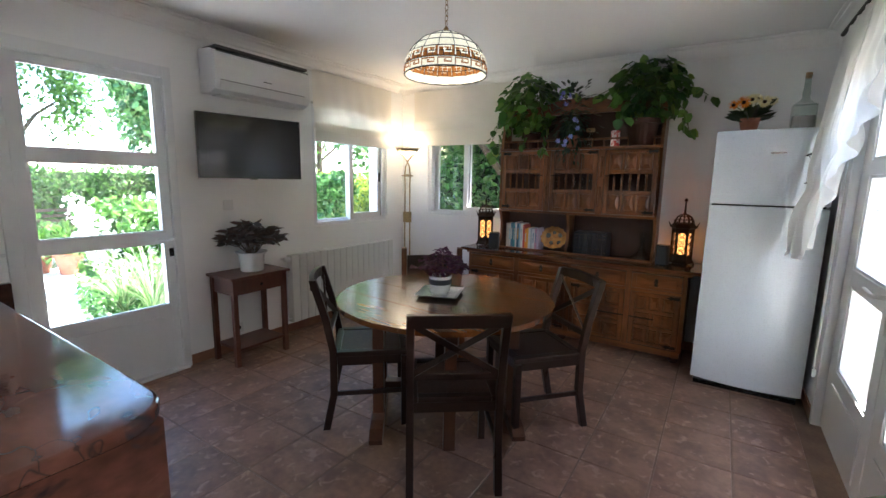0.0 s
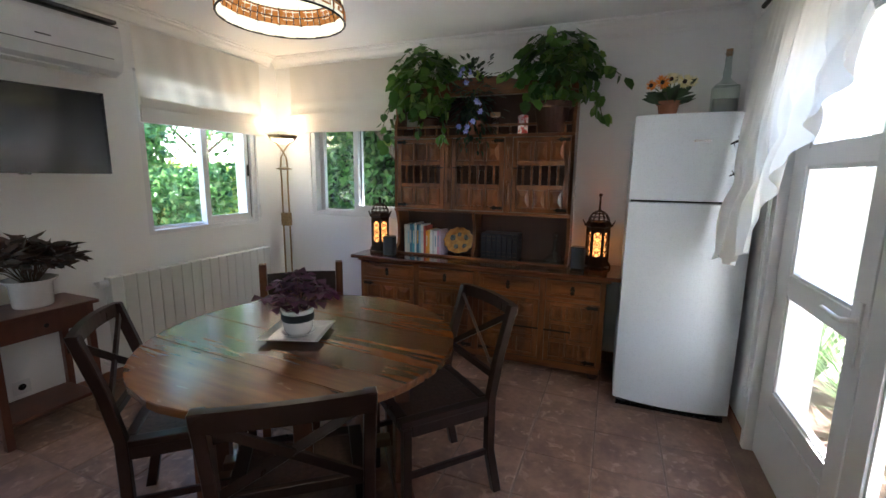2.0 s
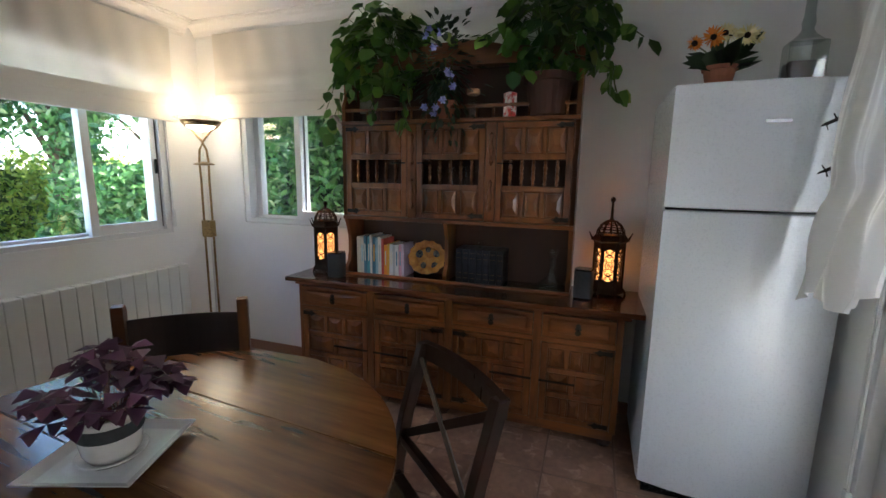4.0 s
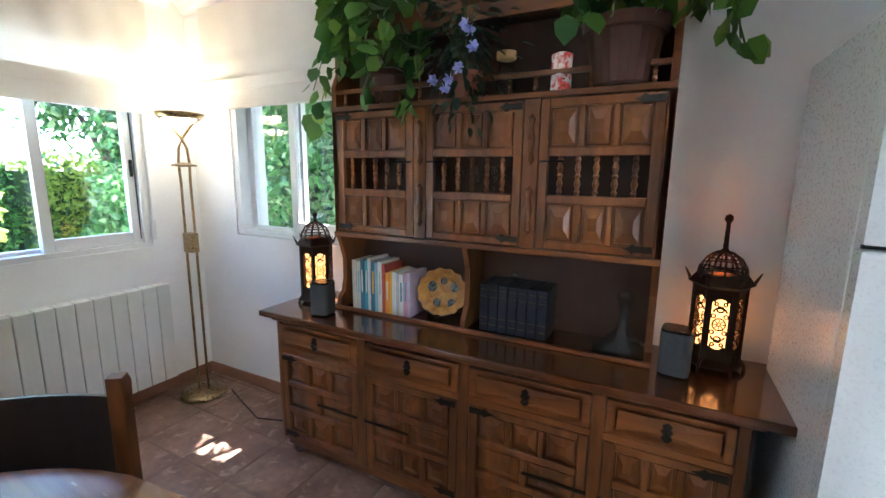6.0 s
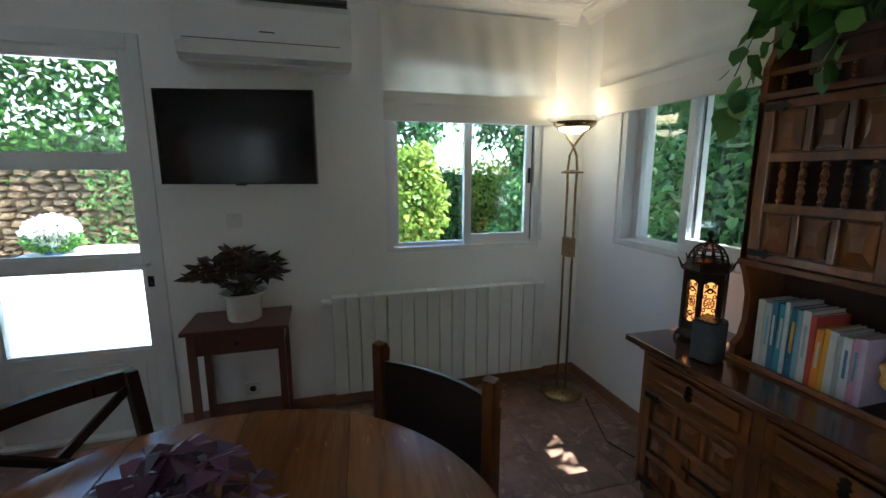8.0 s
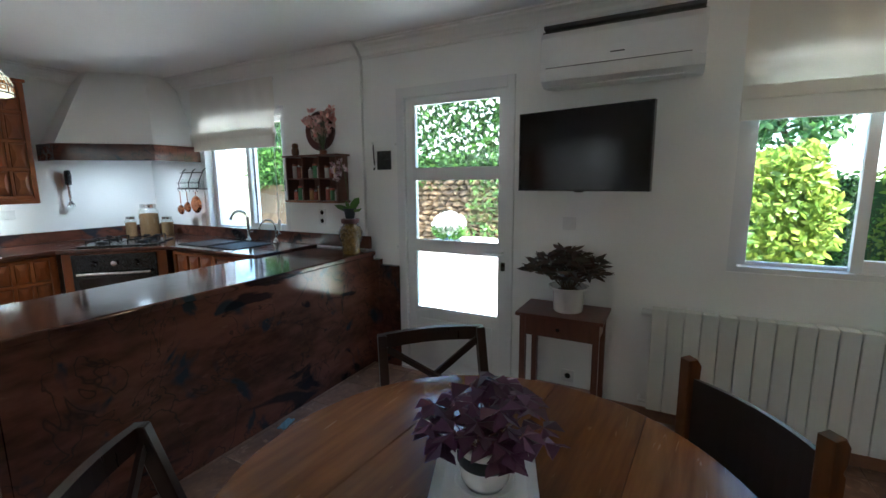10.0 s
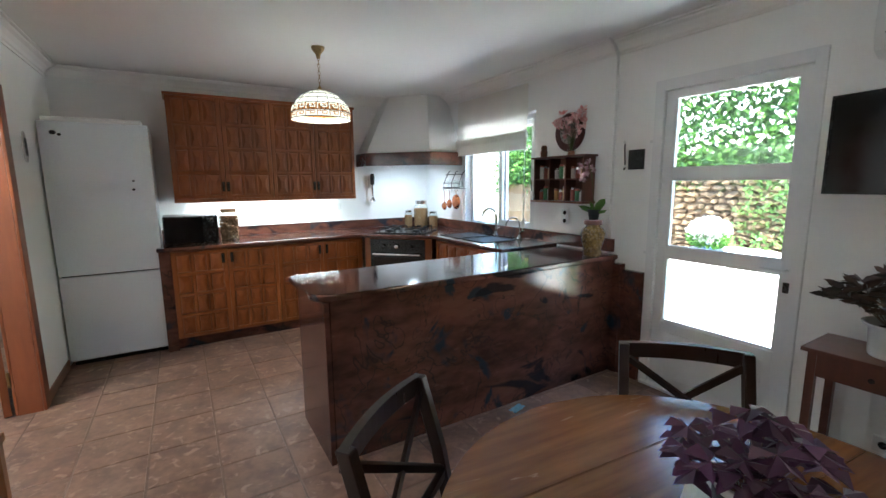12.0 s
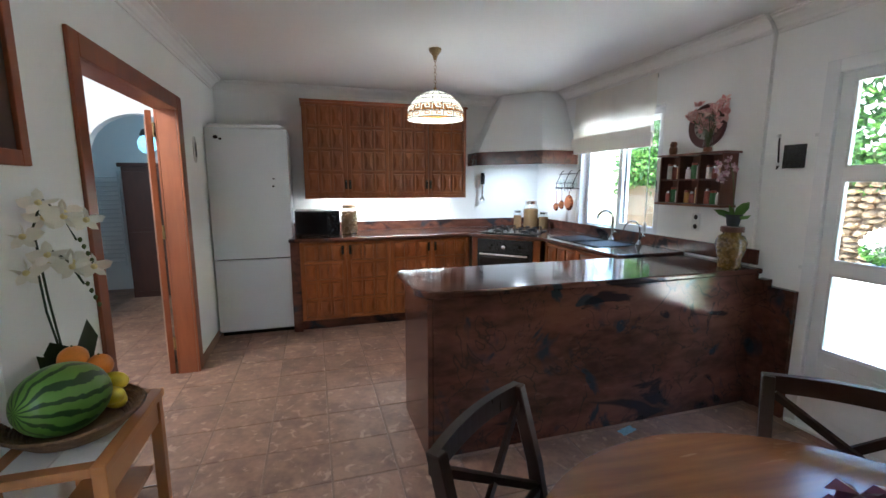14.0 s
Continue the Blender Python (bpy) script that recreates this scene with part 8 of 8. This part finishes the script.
for z in (0.14, 0.36):
    part("shelf", boxes((cx0 + 0.045, cx1 - 0.045, cy0 + 0.05, cy1 - 0.05, z, z + 0.018), bevel=0.002), PINE, t)
    for y in (cy0 + 0.02,):
        part("wire_rail", tube([(cx0 + 0.04, cy0 + 0.0, z + 0.11), (cx1 - 0.04, cy0 + 0.0, z + 0.11)], 0.004, 6), STEEL, t)
        part("wire_rail", tube([(cx0 + 0.04, cy0 - 0.005, z + 0.06), (cx0 + 0.04, cy0 + 0.03, z + 0.11), (cx0 + 0.04, cy0 + 0.03, z + 0.02)], 0.004, 6), STEEL, t)

WICK = material("brown_wicker", (0.22, 0.12, 0.055), 0.6, second=(0.10, 0.05, 0.025), scale=40, detail=120, bump=0.7)
t = thing("fruit_basket", "shallow round brown wicker basket", "basket", pose(0.745, 1.07, ch - 0.001))
bm = bmesh.new()
for k in range(8):
    r = 0.125 + 0.008 * k
    tube([(r * math.cos(q), r * math.sin(q) * 1.05, 0.008 + k * 0.0075 + 0.001 * math.sin(q * 30 + k * 3)) for q in (2 * math.pi * n / 60 for n in range(61))], 0.0065, 6, bm)
part("weave", bm, WICK, t)
part("floor", lathe([(0, 0.002), (0.125, 0.002), (0.125, 0.010), (0, 0.010)], 24), WICK, t)

MEL = bpy.data.materials.new("watermelon_rind")
MEL.use_nodes = True
n, l = MEL.node_tree.nodes, MEL.node_tree.links
b = n["Principled BSDF"]
co, wv, rp, nz = n.new("ShaderNodeTexCoord"), n.new("ShaderNodeMath"), n.new("ShaderNodeValToRGB"), n.new("ShaderNodeTexNoise")
sx, at, sn, ad = n.new("ShaderNodeSeparateXYZ"), n.new("ShaderNodeMath"), n.new("ShaderNodeMath"), n.new("ShaderNodeMath")
l.new(co.outputs["Object"], sx.inputs[0])
at.operation = "ARCTAN2"
l.new(sx.outputs[2], at.inputs[0])
l.new(sx.outputs[1], at.inputs[1])
nz.inputs["Scale"].default_value, nz.inputs["Detail"].default_value = 14, 5
l.new(co.outputs["Object"], nz.inputs["Vector"])
wv.operation, wv.inputs[1].default_value = "MULTIPLY", 13.0
l.new(at.outputs[0], wv.inputs[0])
ad.operation = "MULTIPLY_ADD"
ad.inputs[1].default_value = 8.5
l.new(nz.outputs[0], ad.inputs[0])
l.new(wv.outputs[0], ad.inputs[2])
sn.operation = "SINE"
l.new(ad.outputs[0], sn.inputs[0])
rp.color_ramp.elements[0].position, rp.color_ramp.elements[1].position = 0.25, 0.55
rp.color_ramp.elements[0].color, rp.color_ramp.elements[1].color = (0.12, 0.24, 0.04, 1), (0.012, 0.05, 0.010, 1)
l.new(sn.outputs[0], rp.inputs[0])
l.new(rp.outputs[0], b.inputs["Base Color"])
b.inputs["Roughness"].default_value = 0.3
t = thing("watermelon", "whole striped green watermelon in the basket", "watermelon", pose(0.745, 1.13, 0.800, 0, -8, 62))
bm = bmesh.new()
bmesh.ops.create_uvsphere(bm, u_segments=32, v_segments=20, radius=0.118)
bmesh.ops.transform(bm, matrix=Matrix.Diagonal((1.1, 0.92, 0.92, 1)), verts=bm.verts)
part("rind", bm, MEL, t, soft=True)


def fruit(name, label, category, x, y, z, r, colour, long=1.0, rot=0):
    m = material(name + "_skin", colour, 0.4, second=tuple(c * 0.8 for c in colour), scale=20, detail=200, bump=0.3)
    t = thing(name, label, category, pose(x, y, z, rot, rot, rot), group="fruit in the basket")
    prof = [(0, -r * long)] + [(r * math.sin(a) * (1 if long == 1 else 0.98), -r * long * math.cos(a)) for a in (math.pi * k / 12 for k in range(1, 12))] + [(0, r * long)]
    part("flesh", lathe(prof, 20), m, t, soft=True)
    part("stalk", lathe([(0.004, r * long - 0.002), (0.003, r * long + 0.004), (0, r * long + 0.004)], 6), STEM, t)


fruit("orange", "ripe orange in the wicker basket", "orange", 0.785, 0.965, 0.865, 0.044, (0.85, 0.28, 0.02))
fruit("orange", "ripe orange in the wicker basket", "orange", 0.712, 0.965, 0.832, 0.040, (0.82, 0.25, 0.02))
fruit("orange", "ripe orange in the wicker basket", "orange", 0.83, 1.05, 0.765, 0.046, (0.85, 0.28, 0.02))
fruit("orange", "ripe orange in the wicker basket", "orange", 0.785, 0.975, 0.775, 0.045, (0.85, 0.28, 0.02))
fruit("orange", "ripe orange in the wicker basket", "orange", 0.725, 0.965, 0.75, 0.041, (0.85, 0.28, 0.02))
fruit("lemon", "yellow lemon in the wicker basket", "lemon", 0.665, 0.985, 0.78, 0.031, (0.80, 0.60, 0.04), 1.35, 60)
fruit("lemon", "yellow lemon in the wicker basket", "lemon", 0.665, 1.01, 0.73, 0.033, (0.80, 0.60, 0.04), 1.35, 40)
fruit("lemon", "yellow lemon in the wicker basket", "lemon", 0.655, 1.05, 0.755, 0.031, (0.80, 0.60, 0.04), 1.35, 100)

ORCHW = island_foliage("cream_orchid_petal", (0.80, 0.78, 0.68), (0.90, 0.88, 0.80), 0.5, 0.5)
ORCHL = island_foliage("orchid_strap_leaf", (0.012, 0.03, 0.012), (0.02, 0.05, 0.018), 0.4, 0.1)
t = thing("orchid", "white phalaenopsis orchid in a white pot on the trolley", "plant", pose(0.84, 0.885, ch))
pot(t, 0.06, 0.12, CERAM)
for k, pts in enumerate((((0, 0, 0.1), (0.03, 0, 0.4), (0.04, 0.01, 0.64), (0.0, 0.02, 0.74), (-0.05, 0.03, 0.69), (-0.09, 0.04, 0.60)), ((0, 0, 0.1), (0.04, 0.0, 0.35), (0.04, 0.02, 0.53), (-0.01, 0.03, 0.57), (-0.06, 0.04, 0.53), (-0.10, 0.05, 0.45)))):
    part("stem", tube(pts, 0.0035, 6), ORCHL, t)
    for j in range(6):
        f = 0.42 + 0.42 * j / 5
        i = min(int(f * 5), 4)
        a, bq = Vector(pts[i]), Vector(pts[min(i + 1, 5)])
        c = a.lerp(bq, f * 5 - i) + Vector((-0.012 * j, 0.035 * (-1) ** j + 0.03, -0.03 + 0.012 * (j % 3)))
        part("flower_stalk", tube([tuple(a.lerp(bq, f * 5 - i)), tuple(c)], 0.0018, 5), STEM, t)
        turn = 0.35 * math.sin(j * 2.1 + k)
        side, nose = Vector((-0.85, -0.45 + turn, 0)), Vector((-0.45, 0.85, 0.1))
        up = Vector((0, 0, 1))
        broad = [tuple(side * s_ + up * 0.18 + nose * 0.18) for s_ in (1, -1)]
        narrow = [tuple(up + nose * 0.1), tuple(side * 0.62 - up * 0.8 + nose * 0.1), tuple(-side * 0.62 - up * 0.8 + nose * 0.1)]
        fl_ = leaf_part("flower", leaf_mesh("flower", [tuple(c + nose * 0.004)] * 2, broad, np.full(2, 0.056), 1.35, 0.10, j + 20), ORCHW, t)
        leaf_part("sepal", leaf_mesh("sepal", [tuple(c)] * 3, narrow, np.full(3, 0.047), 0.75, 0.10, j + 40), ORCHW, fl_)
        part("lip", lathe([(0, 0.016), (0.005, 0.010), (0.010, 0.003), (0.007, -0.004), (0, -0.006)], 8, m=Matrix.Translation(c + nose * 0.01) @ nose.to_track_quat("Z", "Y").to_matrix().to_4x4()), GER[1], fl_)
    for j in range(4):
        c = Vector(pts[5]) + Vector((-0.014 * j - 0.01, 0.012 * j, -0.022 * j))
        part("bud", lathe([(0, -0.009), (0.005, -0.004), (0.007, 0.002), (0.004, 0.008), (0, 0.010)], 8, m=Matrix.Translation(c)), STEM, t)
leaf_part("leaves", leaf_mesh("leaves", [(0, 0, 0.11)] * 5, [(-0.35, 0.05, 0.8), (0.6, 0.35, 0.45), (0.1, 0.3, 0.9), (0.9, -0.1, 0.5), (0.0, -1, 0.7)], (0.22, 0.19, 0.16, 0.15, 0.13), 0.62, 0.2, 41), ORCHL, t)

bc2 = thing("floor_cable", "thin black cable lying along the skirting", "cable")
part("cable", tube([(-2.42, 4.2, 0.004), (-2.2, 4.12, 0.004), (-2.0, 4.05, 0.004), (-1.85, 4.1, 0.004), (-1.79, 4.25, 0.02), (-1.785, 4.31, 0.28)], 0.004, 6), BLACK, bc2)

t = thing("blue_cloth", "crumpled pale blue cleaning cloth on the floor by the peninsula", "cloth", pose(-1.74, 0.715, 0.002, 0, 0, 15))
BLUECLOTH = material("pale_blue_cloth", (0.22, 0.42, 0.55), 0.9, scale=20, detail=120, bump=0.4)
bm = bmesh.new()
bmesh.ops.create_grid(bm, x_segments=12, y_segments=8, size=1.0)
for v in bm.verts:
    v.co = Vector((v.co.x * 0.055, v.co.y * 0.026, 0.006 + 0.006 * math.sin(v.co.x * 7) * math.cos(v.co.y * 5)))
bmesh.ops.solidify(bm, geom=bm.faces[:], thickness=0.003)
part("cloth", bm, BLUECLOTH, t, soft=True)
for x, z, w in ((0.797, 1.867, 0.022), (0.76, 1.852, 0.014), (0.335, 1.43, 0.012), (0.33, 1.50, 0.010)):
    t = thing("fridge_magnet", "small dark souvenir magnet on the tall fridge", "magnet", pose(x, -1.697, z), group="magnets on the tall fridge")
    part("figure", lathe([(0, 0.006), (w * 0.6, 0.005), (w, 0)], 7, m=Matrix.Rotation(radians(-90), 4, "X") @ Matrix.Diagonal((1, 0.8, 1, 1))), IRON, t)


# ---- floor tiles, last ----
def tiles():
    base = []
    for k in range(4):
        bm = boxes((0.003, 0.327, 0.003, 0.327, -0.01, 0.0))
        for v in bm.verts:
            v.co.x += random.uniform(-0.0012, 0.0012)
            v.co.y += random.uniform(-0.0012, 0.0012)
        es = [e for e in bm.edges if e.verts[0].co.z > -0.005 and e.verts[1].co.z > -0.005]
        bmesh.ops.bevel(bm, geom=es, offset=0.004, segments=1, affect="EDGES")
        me = bpy.data.meshes.new("tile")
        bm.to_mesh(me)
        bm.free()
        me.materials.append(TILE)
        base.append(me)
    rnd = random.Random(4)
    rest = []
    for i in range(-9, 12):
        for j in range(-14, 16):
            x, y = -0.05 + i * 0.33, -0.66 + j * 0.33
            inside = XW - 0.3 < x < XE - 0.1 and YK - 0.2 < y < YN
            hall = x >= XE - 0.4 and x < 3.0 and y < 1.1 and y > -4.3
            if not (inside or hall):
                continue
            if inside and x < 1.1 and y > YK - 0.2:
                ob = new("tile", base[rnd.randrange(4)])
                ob.parent = floor
                ob.matrix_basis = pose(x + 0.165, y + 0.165, rnd.uniform(-0.0008, 0.0008), rnd.uniform(-0.1, 0.1), rnd.uniform(-0.1, 0.1), 90 * rnd.randrange(4)) @ pose(-0.165, -0.165, 0)
            else:
                rest.append((x, y))
    bm = bmesh.new()
    for x, y in rest:
        box(bm, x + 0.003, x + 0.327, y + 0.003, y + 0.327, -0.01, 0.0)
    ob = part("far_tiles", bm, TILE, floor)
    tagged(ob, kind="stuff")


tiles()
